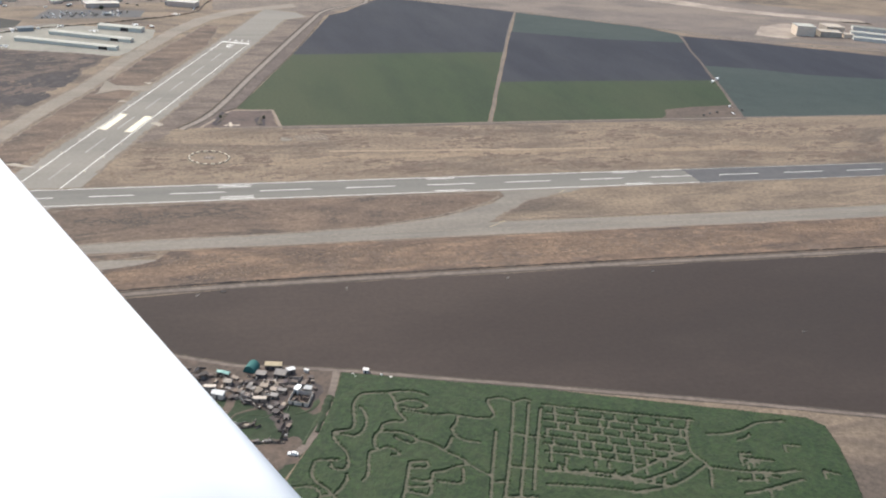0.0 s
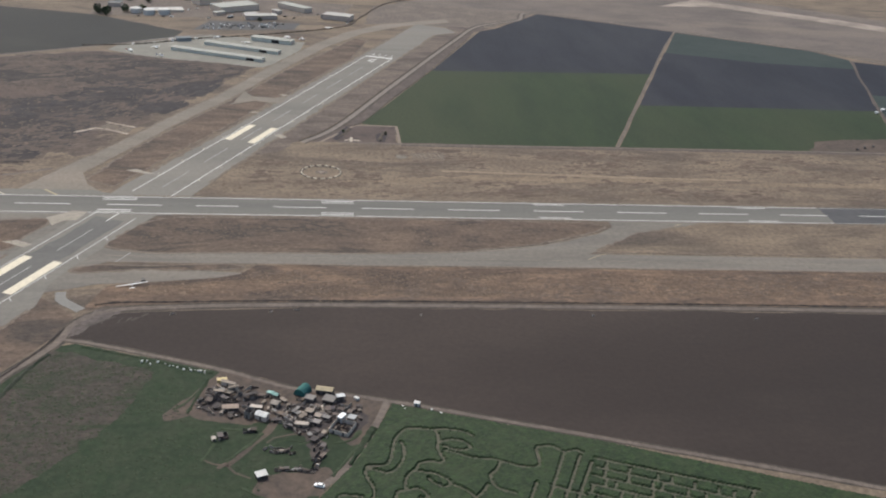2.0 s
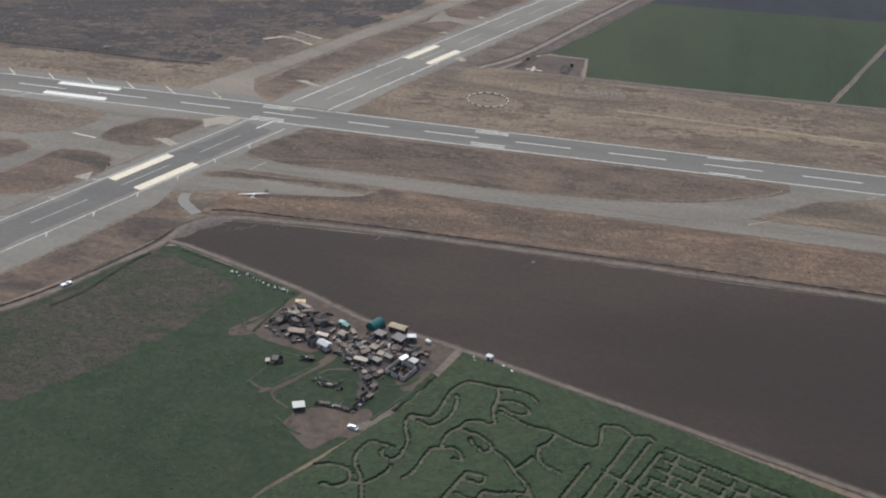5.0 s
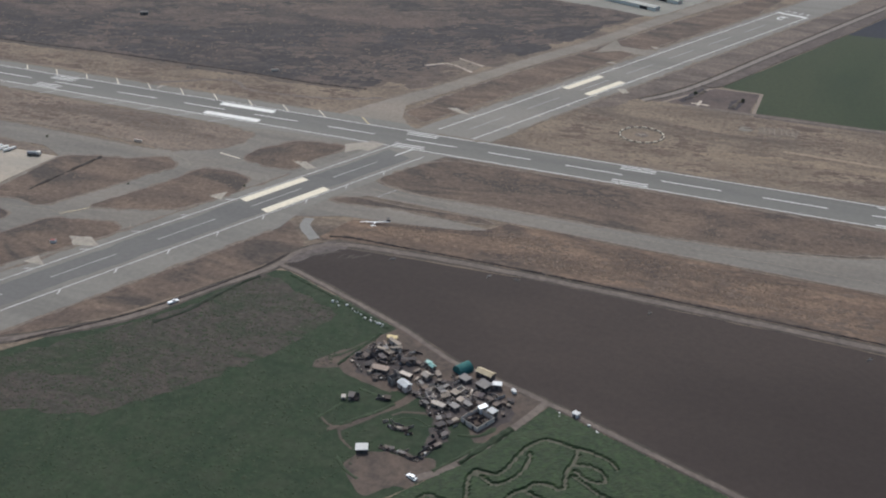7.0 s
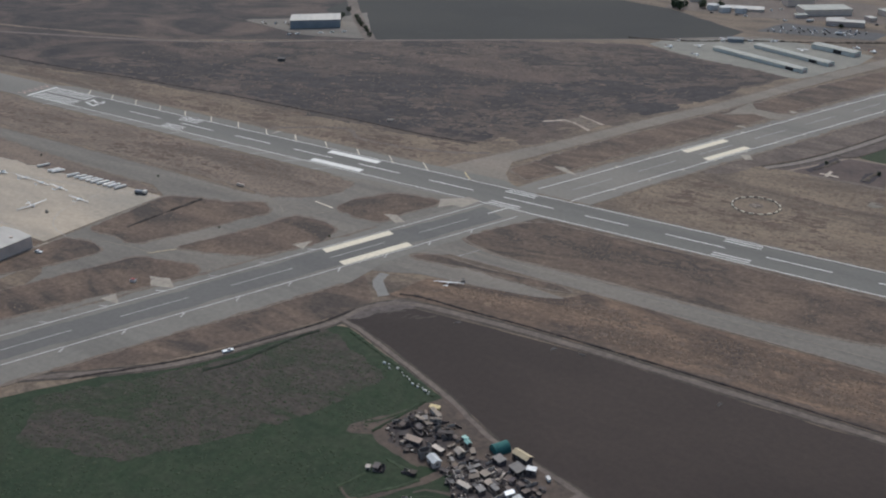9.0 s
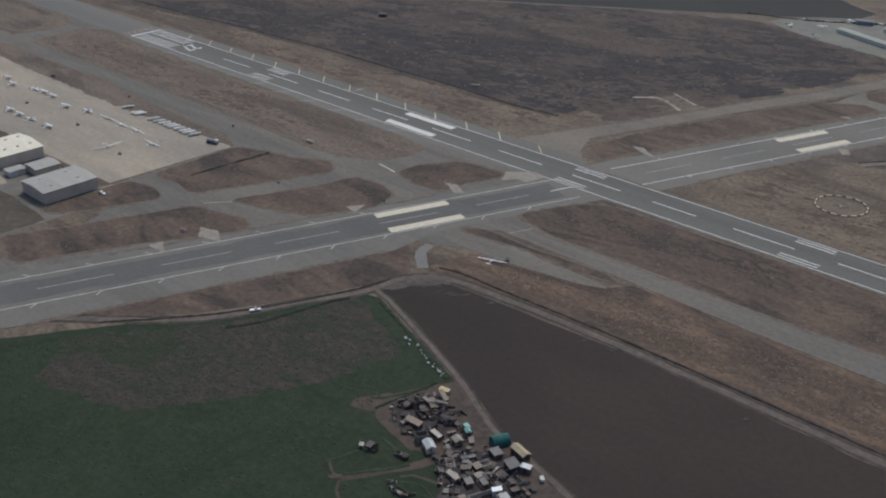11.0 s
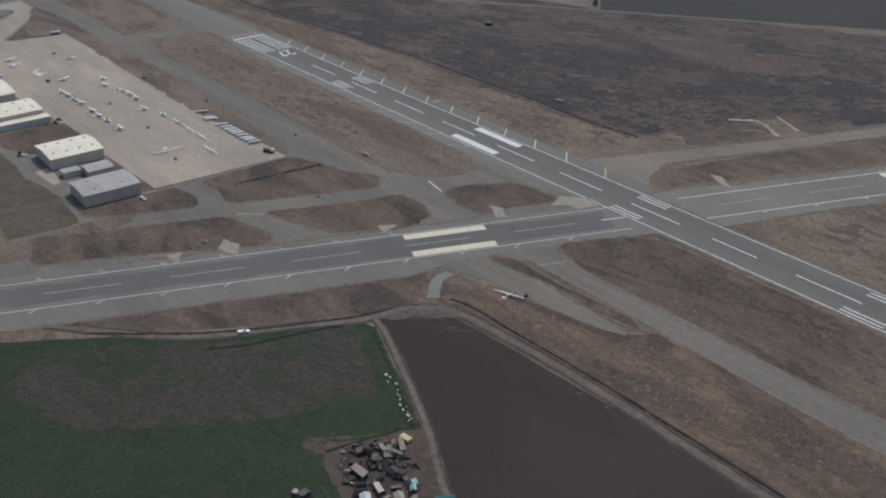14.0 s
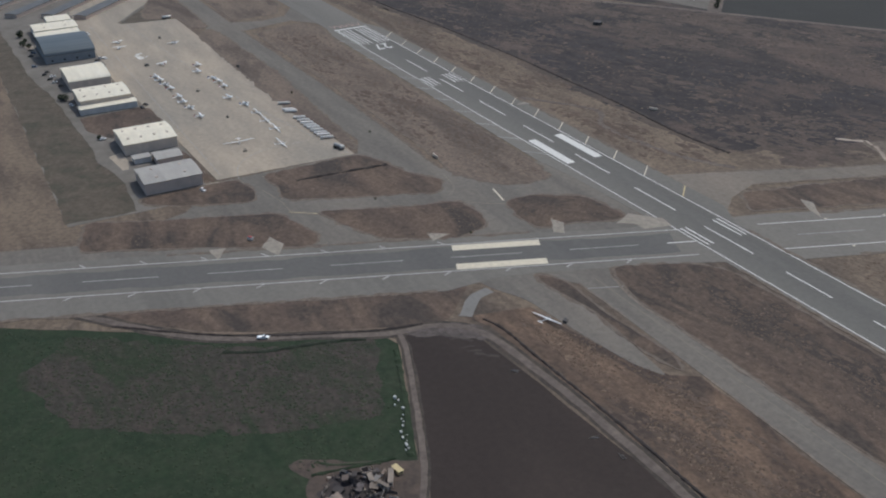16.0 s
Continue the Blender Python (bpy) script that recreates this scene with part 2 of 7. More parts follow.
# ---- ground ----
bm = bmesh.new()
cuts = [-4600, -2000, -900, -300, 300, 900, 1500, 2600, 4600]
grid = [[bm.verts.new((x, y, 0)) for x in cuts] for y in cuts]
for i in range(len(cuts) - 1):
    for j in range(len(cuts) - 1):
        bm.faces.new((grid[i][j], grid[i][j + 1], grid[i + 1][j + 1], grid[i + 1][j]))
ground = tagged(new("ground", finish("ground", bm, M_DRY)), "dry brown grassland around the airfield", "ground", kind="structure")

BURNT = [(-700, 58), (-330, 62), (-197, 77), (-92, 82), (-10, 83), (60, 84), (125, 81), (166, 86), (178, 118), (190, 156), (226, 190), (256, 262), (300, 372), (310, 400), (240, 410), (140, 445), (0, 385), (-130, 300), (-300, 200), (-700, 120)]
M_SINGED = mat("singed_grass", (0.125, 0.092, 0.070), (0.070, 0.055, 0.046), 0.03, (0.052, 0.043, 0.039), 0.02, bump=0.3, stretch=(0.4, 1.2, 1), turn=0.35, fine=0.40)
slab("singed_ground", wiggly([(x, y - 8) if y < 90 else (x + 4, y) for x, y in BURNT], 3, 7, 0.09), 0.02, M_SINGED, "brown singed grass round the burnt ground", "scrubland")
slab("burnt_ground", wiggly(BURNT, 3, 6, 0.08), 0.03, M_BURNT,
     "dark burnt scrub ground with brown patches", "scrubland")
slab("scrub_field", wiggly([(-700, 126), (-300, 206), (-130, 305), (160, 485), (100, 640), (-200, 560), (-700, 400)], 25, 6), 0.025, M_BURNT,
     "dark scrub ground beyond the airfield", "scrubland")
M_PALESTRIP = mat("straw_grass", (0.215, 0.160, 0.110), (0.150, 0.112, 0.080), 0.08, (0.110, 0.083, 0.063), 0.03, bump=0.2, stretch=(0.3, 1, 1), fine=0.38, spread_c=(0.48, 0.62))
M_MAUVE_GRASS = mat("mauve_brown_grass", (0.150, 0.116, 0.093), (0.104, 0.081, 0.067), 0.06, (0.076, 0.060, 0.052), 0.025, bump=0.25, stretch=(0.35, 1, 1), turn=-B_TURN, fine=0.40, spread_c=(0.48, 0.62))
slab("verge_strip", wiggly([(330, 112), (352, 170), (400, 290), (440, 392), (490, 516), (540, 640), (574, 650), (535, 560), (450, 338), (396, 196), (366, 148), (350, 118)], 4, 3.0, 0.1), 0.022, M_MAUVE_GRASS,
     "mauve brown dry grass between crossing runway and crops", "grass")
slab("field_margin", wiggly([(368, 147), (398, 196), (452, 339), (537, 560), (577, 648), (592, 640), (570, 612), (499, 410), (420, 204), (392, 150)], 4, 1.2, 0.15), 0.026, M_MARGIN,
     "trampled dark earth margin along the crops", "dirt")
slab("field_margin", wiggly([(452, 142), (640, 144.5), (900, 146), (900, 154), (640, 153), (452, 152.5)], 4, 1.4, 0.15), 0.027, M_MARGIN,
     "trampled dark earth margin along the crops", "dirt")
M_MAUVEFAR = mat("mauve_stubble", (0.138, 0.112, 0.098), (0.098, 0.081, 0.072), 0.02, (0.168, 0.134, 0.110), 0.008, bump=0.2, fine=0.32, stretch=(0.6, 1, 1), spread=(0.38, 0.62))
slab("stubble_ground", wiggly([(575, 660), (640, 712), (677, 764), (850, 669), (1000, 581), (1112, 495), (1420, 405), (1560, 430), (1560, 640), (1400, 690), (1250, 780), (1080, 900), (940, 990), (700, 960), (560, 860), (480, 800)], 12, 5), 0.022, M_MAUVEFAR,
     "mauve brown stubble ground beyond the crops", "field")
slab("bare_strip", wiggly([(400, 46), (450, 52), (560, 62), (700, 60), (1000, 58), (1000, 68), (700, 72), (560, 79), (450, 66), (404, 54)], 4, 8, 0.05), 0.03, M_PALESTRIP,
     "bleached dry grass strip beside the runway", "grass")
slab("verge_strip", wiggly([(262, -156), (276, -152), (310, -147), (385, -145), (560, -146), (740, -149), (1000, -153), (1000, -100), (700, -97.6), (433, -96.4), (385, -95.6), (353, -95), (346, -106), (300, -120), (270, -125)], 10, 3), 0.03, M_STRIP,
     "bleached dry grass verge beside the taxiway", "grass")

slab("verge_strip", wiggly([(120, -362), (222, -130), (236, -140), (246, -150), (258, -160), (262, -170), (254, -190), (240, -219), (216, -264), (150, -332)], 5, 1.5), 0.032, M_ISLAND,
     "reddish brown dry grass verge beside the crossing runway", "grass")

# fields to the south of the runways
slab("ploughed_field", wiggly([(259, -189), (260, -178), (275, -160), (309, -156.5), (385, -152), (560, -153), (740, -156), (1100, -164), (1100, -470), (760, -362), (620, -312), (430, -249), (414, -245), (377, -233), (340, -215), (272, -189)], 14, 1.5), 0.03, M_PLOUGH,
     "freshly ploughed dark brown field", "field")
slab("weed_field", wiggly([(255, -197), (268, -193), (340, -219), (422, -250), (420, -264), (404, -299), (394, -318), (384, -334), (372, -352), (352, -400), (300, -460), (120, -470), (130, -400), (216, -268), (236, -238)], 9, 1.0), 0.035, M_WEED,
     "overgrown green weed field", "field")
PATCH = [(247, -236), (249, -226), (254, -213), (261, -202), (272, -205), (285, -210), (301, -216), (313, -221), (311, -229), (307, -242), (305, -256), (299, -267), (292, -278), (280, -300), (258, -330), (214, -344), (190, -318), (222, -276)]
M_DRYWEED = mat("dry_weeds", (0.060, 0.047, 0.039), (0.040, 0.037, 0.028), 0.20, (0.027, 0.036, 0.018), 0.045, bump=0.3, fine=0.40, stretch=(0.45, 1, 1), turn=-0.5, spread=(0.40, 0.62), spread_c=(0.47, 0.62))
slab("bare_patch", wiggly(PATCH, 1.5, 3.4, 0.13), 0.05, M_DRYWEED,
     "dried brown weed patch in the green field", "field")
slab("yard", wiggly([(333, -256), (338, -228), (345, -219), (377, -233), (422, -249), (420, -262), (415, -279), (407, -284), (394, -268), (376, -264), (360, -267), (344, -262)], 4, 2.0, 0.15), 0.045, M_YARD,
     "bare brown earth yard of the mock village", "yard")
slab("yard", wiggly([(367, -306), (372, -302), (387, -300), (397, -301), (398, -308), (393, -317), (385, -325), (378, -328), (371, -322), (366, -314)], 2, 4.0, 0.15), 0.046, M_YARD,
     "bare brown earth parking yard", "yard")


slab("crop_green_field", wiggly([(452, 151), (447, 195), (420, 202), (499, 404), (745, 419), (636, 151)], 30, 1.0), 0.03, M_GREEN, "low green crop field", "field")
slab("crop_dark_field", wiggly([(499, 404), (578, 618), (602, 640), (677, 752), (845, 658), (745, 419)], 30, 1.0), 0.03, M_DARKCROP, "dark bluish crop field", "field")
slab("crop_green_field", wiggly([(640.5, 151), (697, 291), (820, 293), (948, 293), (941, 274), (897.5, 154)], 30, 1.0), 0.03, M_GREEN, "low green crop field", "field")
slab("crop_dark_field", wiggly([(696, 288), (794.5, 530), (900, 492), (1011.5, 474), (995.5, 434), (976, 373), (957.5, 324), (946.5, 290), (820, 290)], 30, 1.0), 0.034, M_DARKCROP, "dark bluish crop field", "field")
slab("crop_teal_field", wiggly([(794, 526), (847, 655), (995, 569), (1028, 522), (1010, 471), (900, 489)], 30, 1.0), 0.03, M_TEALCROP, "blue green crop field", "field")
slab("crop_teal_field", wiggly([(900.5, 154), (944.5, 274), (961, 324), (973, 358), (1028, 343), (1080, 316), (1176, 296), (1260, 276), (1420, 150)], 30, 1.0), 0.03, M_TEALCROP, "blue green crop field", "field")
slab("crop_dark_field", wiggly([(971.5, 355), (979, 373), (998.5, 434), (1029, 513), (1110, 480), (1265, 404), (1330, 372), (1300, 300), (1240, 282), (1176, 290), (1080, 312), (1028, 340)], 30, 1.0), 0.034, M_DARKCROP, "dark bluish crop field", "field")
slab("pit", wiggly([(386, 149), (415, 197), (449, 196), (449, 150)], 4, 1.2), 0.04, mat("dark_pit_earth", (0.088, 0.064, 0.056), (0.062, 0.047, 0.043), 0.15, (0.11, 0.082, 0.068), 0.05, fine=0.2), "bare dirt corner beside the crop field", "dirt")
slab("bare_ground", wiggly([(430, 640), (445, 760), (496, 811), (590, 770), (672, 752), (600, 648), (570, 640)], 15, 5), 0.03, M_DIRT, "bare dirt behind the runway end", "dirt")
M_WEDGEDIRT = mat("quarried_dirt", (0.25, 0.205, 0.168), (0.18, 0.148, 0.123), 0.05, (0.35, 0.29, 0.24), 0.02, fine=0.15)
slab("pale_ground", wiggly([(880, 850), (960, 925), (1110, 815), (1250, 700), (1400, 640), (1400, 600), (1200, 690), (1090, 780), (980, 860)], 20, 8), 0.04, M_WEDGEDIRT, "pale quarried dirt track", "dirt")
M_FALLOW = mat("fallow", (0.034, 0.033, 0.0305), (0.026, 0.0252, 0.0238), 0.012, (0.046, 0.0435, 0.0375), 0.006, fine=0.15, spread=(0.40, 0.60))
slab("far_field", wiggly([(-120, 312), (40, 412), (60, 560), (-20, 640), (-300, 640), (-260, 420)], 30, 3), 0.035, M_FALLOW, "dull fallow field beyond the airfield", "field")
slab("fallow_field", wiggly([(40, 412), (150, 480), (205, 500), (215, 560), (95, 640), (-120, 700), (60, 560)], 20, 3), 0.034, M_FALLOW, "dull grey green fallow field", "field")
slab("far_crop_field", [(480, 830), (900, 1010), (780, 1300), (300, 1100)], 0.03, M_GREEN, "green crop field far off", "field")
slab("far_crop_field", [(60, 770), (230, 640), (110, 900), (-200, 1000), (-300, 850)], 0.03, M_TEALCROP, "dull green field far off", "field")

slab("bare_corner", wiggly([(813, 154), (899, 154), (914, 196), (868, 190), (831, 182)], 5, 2.5, 0.08), 0.045, M_YARD, "bare dirt corner where cars park by the crops", "dirt")

# dirt roads and tracks
M_RIM = mat("weedy_rim", (0.066, 0.052, 0.042), (0.042, 0.036, 0.030), 0.3, (0.085, 0.066, 0.052), 0.08, fine=0.35)


M_STRAWGREY = mat("pale_grey_dirt", (0.205, 0.172, 0.148), (0.155, 0.130, 0.113), 0.2, fine=0.2)


def track(name, points, width, top, material, label, step=5.0, worn=0.5, rim=0.0):
    if rim:
        slab("track_rim", wiggly(ribbon(curve_points(points, step), width + rim), 3, worn * 1.5, 0.12), top - 0.012, M_RIM, "dark weedy rim of a dirt track", "dirt")
    return slab(name, wiggly(ribbon(curve_points(points, step), width), 4, worn, 0.15), top, material, label, "dirt road")


track("field_road", [(150, -330), (217, -270), (243, -222), (258, -193), (262, -172), (276, -157), (309, -151.5), (385, -148), (560, -149), (740, -152), (1100, -160)], 3.8, 0.06, M_DIRT, "pale dirt road around the ploughed field", rim=3.6)
track("field_road", [(258, -190), (270, -190.5), (340, -217), (377, -235), (423, -247), (520, -279), (620, -313), (760, -364), (1000, -450)], 2.4, 0.056, M_DIRT, "pale dirt track beside the corn field", rim=2.4)
track("field_road", [(424, -248), (420, -262), (412, -284), (404, -301), (393, -314)], 3.6, 0.065, M_DIRT, "dirt track into the yard")
track("footpath", [(351, -299), (361, -288), (371, -265)], 1.8, 0.062, M_YARD, "trodden earth path through the weeds", 3, 1.5)
track("field_road", [(400, 148), (500, 147), (640, 150), (900, 152), (1420, 150)], 3.6, 0.06, M_DIRT, "dirt track along the crop fields")
track("field_road", [(638.2, 150), (693.6, 288), (793, 535), (847, 660)], 2.2, 0.06, M_DIRT, "dirt track between two crop fields")
track("field_road", [(899, 152), (943, 273.5), (959.3, 324), (977.5, 373), (997, 434), (1029, 518)], 2.6, 0.06, M_MARGIN, "dirt track between two crop fields")
M_STRAWTRACK = mat("worn_straw", (0.265, 0.200, 0.142), (0.205, 0.155, 0.112), 0.2, fine=0.25)
M_RIDGE = mat("pale_ridge", (0.225, 0.177, 0.142), (0.165, 0.130, 0.104), 0.3)
for pts in ([(385, 148), (400, 173), (415, 198)], [(414, 197.5), (432, 197.5), (450, 197)], [(450.5, 198), (451, 173), (451, 149)]):
    track("pit_ridge", pts, 2.6, 0.062, M_RIDGE, "pale dirt ridge round the bare corner")
for pts in ([(405, 154.4), (411, 155.2), (418, 153.6)], [(410.4, 150.8), (410.8, 163)]):
    track("dirt_cross", pts, 2.2, 0.065, M_PALE, "pale dirt heaped as a cross", 2, 0.3)
track("field_road", [(370, 146), (400, 195), (455, 340), (540, 560), (580, 650), (640, 700), (677, 757), (850, 662), (1000, 574), (1110, 488), (1400, 400)], 4.4, 0.06, M_STRAWGREY, "dirt track around the crop fields", rim=5.0)
track("field_road", [(-700, 70), (-300, 200), (-123, 308), (160, 486), (260, 556)], 6.0, 0.06, M_DIRT, "pale road across the scrubland")
track("field_road", [(10, 30), (60, 60), (90, 46), (150, 52), (190, 70)], 4.0, 0.045, M_DIRT, "faint dirt track by the runway", worn=1.5)
track("faint_track", [(480, 82), (515, 80.3), (576, 77), (636, 75), (720, 73)], 3.2, 0.05, M_STRAWTRACK, "pale straw track worn along the infield", worn=0.9)
M_STUB = mat("pale_grey_asphalt", (0.215, 0.203, 0.185), (0.175, 0.165, 0.150), 0.15, rough=0.9, fine=0.15)
track("stub_road", [(246, -134), (248, -143), (262, -156)], 6.0, 0.07, M_STUB, "short paved stub to the field road")

# ---- pavements ----
def pavement(name, points, top, material, label):
    return slab(name, points, top, material, label, "pavement")


runway_a = pavement("runway_main", [(-900, -20), (-250, -19), (-225, -24), (120, -26), (150, -22), (250, -18), (757, -17), (757, 17), (250, 17), (228, 27), (-225, 27), (-250, 19), (-900, 20)], 0.11, M_ASPHALT, "grey asphalt runway with white markings")
pavement("runway_extension", [(757.2, -16), (1500, -16), (1500, 16), (757.2, 16)], 0.11, M_NEW, "dark asphalt end of the runway")
runway_b = pavement("runway_cross", [along_b(s, v) for s, v in ((-620, -22), (-620, 33), (-150, 34), (-124, 24), (-100, 22), (-40, 22), (30, 27), (120, 25), (640, 21), (668, 40), (690, 20), (690, -20), (640, -21), (120, -24), (30, -27), (-60, -20), (-90, -22), (-270, -24))], 0.10, M_ASPHALT_B, "grey asphalt crossing runway with white markings")
taxi = pavement("taxiway_south", [(226, -97), (236, -72), (246, -66), (262, -75), (288, -80), (316, -79), (351, -77.6), (420, -77), (480, -73), (532, -61), (575, -41), (589, -28), (589, -10), (668, -10), (640, -26), (561, -74), (800, -77), (1300, -74), (1300, -100), (800, -98), (480, -95), (433, -95.4), (385, -94.6), (346, -93.8), (300, -93.6), (262, -94), (242, -110), (224, -112)], 0.08, M_TAXI, "old grey asphalt taxiway")
pavement("glider_spur", rounded([(232, -112), (252, -98), (290, -102), (346, -107), (330, -114), (300, -119), (262, -124), (246, -132), (232, -136)], 5.0), 0.075, M_TAXI, "old asphalt spur beside the taxiway")
pavement("taxiway_north", [(-1200, -118), (-300, -114), (30, -109), (50, -118), (50, -212), (65, -222), (84, -238), (100, -290), (60, -400), (110, -400), (150, -290), (160, -230), (230, -90), (232, -20), (150, -20), (120, -26), (100, -84), (-60, -83), (-270, -88), (-1200, -92)], 0.07, M_TAXI, "old grey asphalt taxiways between the runways")
pavement("taxiway_link", [(-322, -92), (-284, -90), (-292, -60), (-298, -36), (-270, -17), (-350, -17), (-318, -36), (-312, -60)], 0.075, M_TAXI, "old asphalt link taxiway")
pavement("taxiway_east", wiggly([(172, 14), (184, 44), (196, 74), (220, 124), (257, 217), (287, 286), (323, 389), (370, 512), (410, 590), (452, 640), (540, 690), (545, 668), (480, 634), (428, 580), (388, 506), (339, 382), (302, 278), (272, 209), (234, 112), (214, 62), (222, 38), (244, 14)], 4, 0.8, 0.1), 0.075, M_TAXI_SANDY, "old sandy grey asphalt taxiway beside the crossing runway")
pavement("taxiway_link", wiggly([(300, 252), (303, 258), (309.3, 299.6), (320, 281), (338, 279), (352, 282), (347, 262), (336, 262), (323, 267.8)], 3, 1.0, 0.1), 0.155, M_TAXI_SANDY, "short worn link from the taxiway to the runway")
M_LANE = mat("dusty_concrete", (0.345, 0.295, 0.232), (0.285, 0.245, 0.196), 0.05, (0.24, 0.21, 0.172), 0.022, rough=0.88, fine=0.16, stretch=(0.3, 1, 1))
apron = pavement("apron", [(50, -120), (47, -209), (-40, -213), (-170, -218), (-300, -220), (-430, -215), (-440, -190), (-378, -184), (-367, -129), (-200, -126)], 0.09, M_APRON, "tan concrete parking apron")
pavement("hangar_lane", [(46, -212), (70, -226), (70, -300), (-460, -300), (-560, -230), (-560, -150), (-440, -160), (-430, -216)], 0.055, mat("worn_lane", (0.200, 0.178, 0.152), (0.150, 0.133, 0.114), 0.08, (0.128, 0.113, 0.094), 0.03, rough=0.9, fine=0.2), "worn tan grey lane around the hangars")
pavement("taxiway_hangar", [(-560, -118), (-380, -116), (-372, -128), (-384, -182), (-440, -170), (-560, -150)], 0.06, M_TAXI, "old grey asphalt by the hangar rows")

# grass islands between the pavements
def turning(points):
    return sum(points[i][0] * points[(i + 1) % len(points)][1] - points[(i + 1) % len(points)][0] * points[i][1] for i in range(len(points)))


def island(points, corner=6.0, worn=0.9, label="brown dry grass island between taxiways", grass=M_ISLAND):
    edge = wiggly(rounded(points, corner), 2.0, worn, 0.15)
    wide = []
    for i, p in enumerate(edge):
        d = Vector(edge[(i + 2) % len(edge)]) - Vector(edge[i - 2])
        n = Vector((d.y, -d.x)).normalized() * (1 if turning(points) > 0 else -1)
        w = 1.6 + 2.4 * noise.noise((p[0] * 0.22, p[1] * 0.22, 5.5))
        wide.append((p[0] + n.x * w, p[1] + n.y * w))
    slab("grass_edge", wide, 0.135, M_FRINGE, "thin worn grass edge along the taxiway", "grass")
    return slab("grass_island", edge, 0.15, grass, label, "grass")


island([(52, -120), (54, -183), (76, -180), (95, -184), (114, -142), (131, -101), (116, -91), (96, -104), (60, -114)])
island([(120, -173), (143, -167), (170, -155), (189, -122), (184, -100), (172, -95), (148, -98), (140, -128)])
island([(162, -76), (161, -58), (179, -32), (212, -27), (213, -37), (203, -59), (201, -77), (186, -79)])
island([(70, -290), (84, -262), (112, -193), (150, -183), (160, -190), (152, -206), (134, -238), (117, -271), (105, -300)])
island([(52, -216), (52, -199), (76, -194), (89, -200), (73, -239), (59, -257), (52, -256)])
island([(-268, -80), (70, -77), (112, -81), (136, -68), (147, -52), (143, -32), (110, -29), (40, -29), (-200, -28), (-262, -22), (-286, -34)], label="tan dry grass between runway and taxiway", grass=M_TANGRASS)
island([(-310, -112), (-284, -108), (-150, -104), (20, -112), (44, -116), (-60, -127), (-200, -128), (-290, -127)], label="tan dry grass between runway and taxiway", grass=M_TANGRASS)
island([(-500, -118), (-442, -109), (-318, -111), (-318, -124), (-368, -127), (-376, -156), (-404, -153)], label="tan dry grass between runway and taxiway", grass=M_TANGRASS)
island([(-900, -86), (-330, -82), (-330, -40), (-366, -24), (-900, -26)], label="tan dry grass between runway and taxiway", grass=M_TANGRASS)
island([(243, -107), (256, -98), (290, -99), (334, -95), (346, -99), (322, -104), (287, -102), (254, -108)], 5.0, 0.5)
island([(256, -68), (263, -73), (288, -78.6), (316, -77.6), (351, -76.2), (420, -75.6), (480, -71.4), (528, -59), (572, -38), (586, -27), (570, -21), (420, -20), (290, -22), (274, -32)])
island([(604, -38), (660, -20), (720, -20), (1200, -20), (1200, -72), (800, -73), (640, -71), (568, -71)], label="golden dry grass beside the taxiway", grass=M_DRY)
island([(220, 46), (240, 36), (254, 66), (278, 128), (312, 205), (346, 290), (414, 450), (432, 540), (418, 552), (392, 488), (345, 384), (306, 278), (276, 208), (238, 112)], 5.0, 2.5)


# worn ground, slabs and stains round the hangars and the apron
slab("apron_lane", wiggly([(-374, -184), (-428, -151), (-472, -120), (-540, -120), (-530, -190), (-440, -216), (-380, -200)], 5, 0.6), 0.086, M_LANE, "pale tan lane leading off the apron", "pavement")
M_PATCHGRASS = mat("dull_grass", (0.120, 0.095, 0.070), (0.082, 0.067, 0.050), 0.10, (0.064, 0.060, 0.042), 0.05, bump=0.2, fine=0.3)
slab("grass_patch", wiggly([(-373, -181), (-420, -151), (-458, -125), (-450, -114), (-391, -112), (-314, -113.5), (-332, -121), (-366, -128), (-368, -156)], 2.5, 1.6, 0.12), 0.1, M_PATCHGRASS, "dull grey green grass triangle beyond the apron", "grass")
for pts in ([(-116, -220), (-108, -213), (-73, -212), (-60, -216), (-60, -250), (-82, -262), (-112, -262)], [(-18, -216), (3, -212), (48, -211), (48, -216.5), (12, -217), (-16, -218)]):
    slab("grass_patch", wiggly(pts, 2.5, 1.5, 0.15), 0.1, M_ISLAND, "dull brown grass patch between hangars", "grass")
for pts in ([(66, -300), (68, -262), (22, -258), (-20, -266), (-60, -266), (-110, -268), (-170, -271), (-230, -279), (-420, -284), (-440, -300)],):
    slab("grass_patch", wiggly(pts, 3, 2.0, 0.06), 0.062, M_PATCHGRASS, "dull green dry grass behind the hangars", "grass")
for pts in ([(-237, -222.5), (-236, -217.5), (-164, -215.8), (-164, -222)], [(-338, -271), (-337, -263.5), (-296, -263.5), (-297, -269)], [(50, -217.5), (49.5, -209), (63, -210), (62, -218)], [(-26, -259), (-30, -250), (-13, -249.5), (2, -252), (2, -256)]):
    slab("concrete_pad", wiggly(pts, 3, 0.4, 0.3), 0.105, M_APRON, "pale concrete pad beside a hangar", "pavement")
spots = random.Random(8)
for i in range(16):
    x, y, r = -250 + spots.gauss(0, 5.5), -189.5 + spots.gauss(0, 2.6), spots.uniform(0.8, 2.4)
    slab("splash", wiggly([(x + r * math.cos(q), y + r * math.sin(q) * 0.7) for q in np.linspace(0, 2 * math.pi, 9)[:-1]], 0.6, 1.2, 0.5), 0.1 + 0.0006 * i, M_PAINT, "white spill on the concrete", "stain", apron, 0.01)
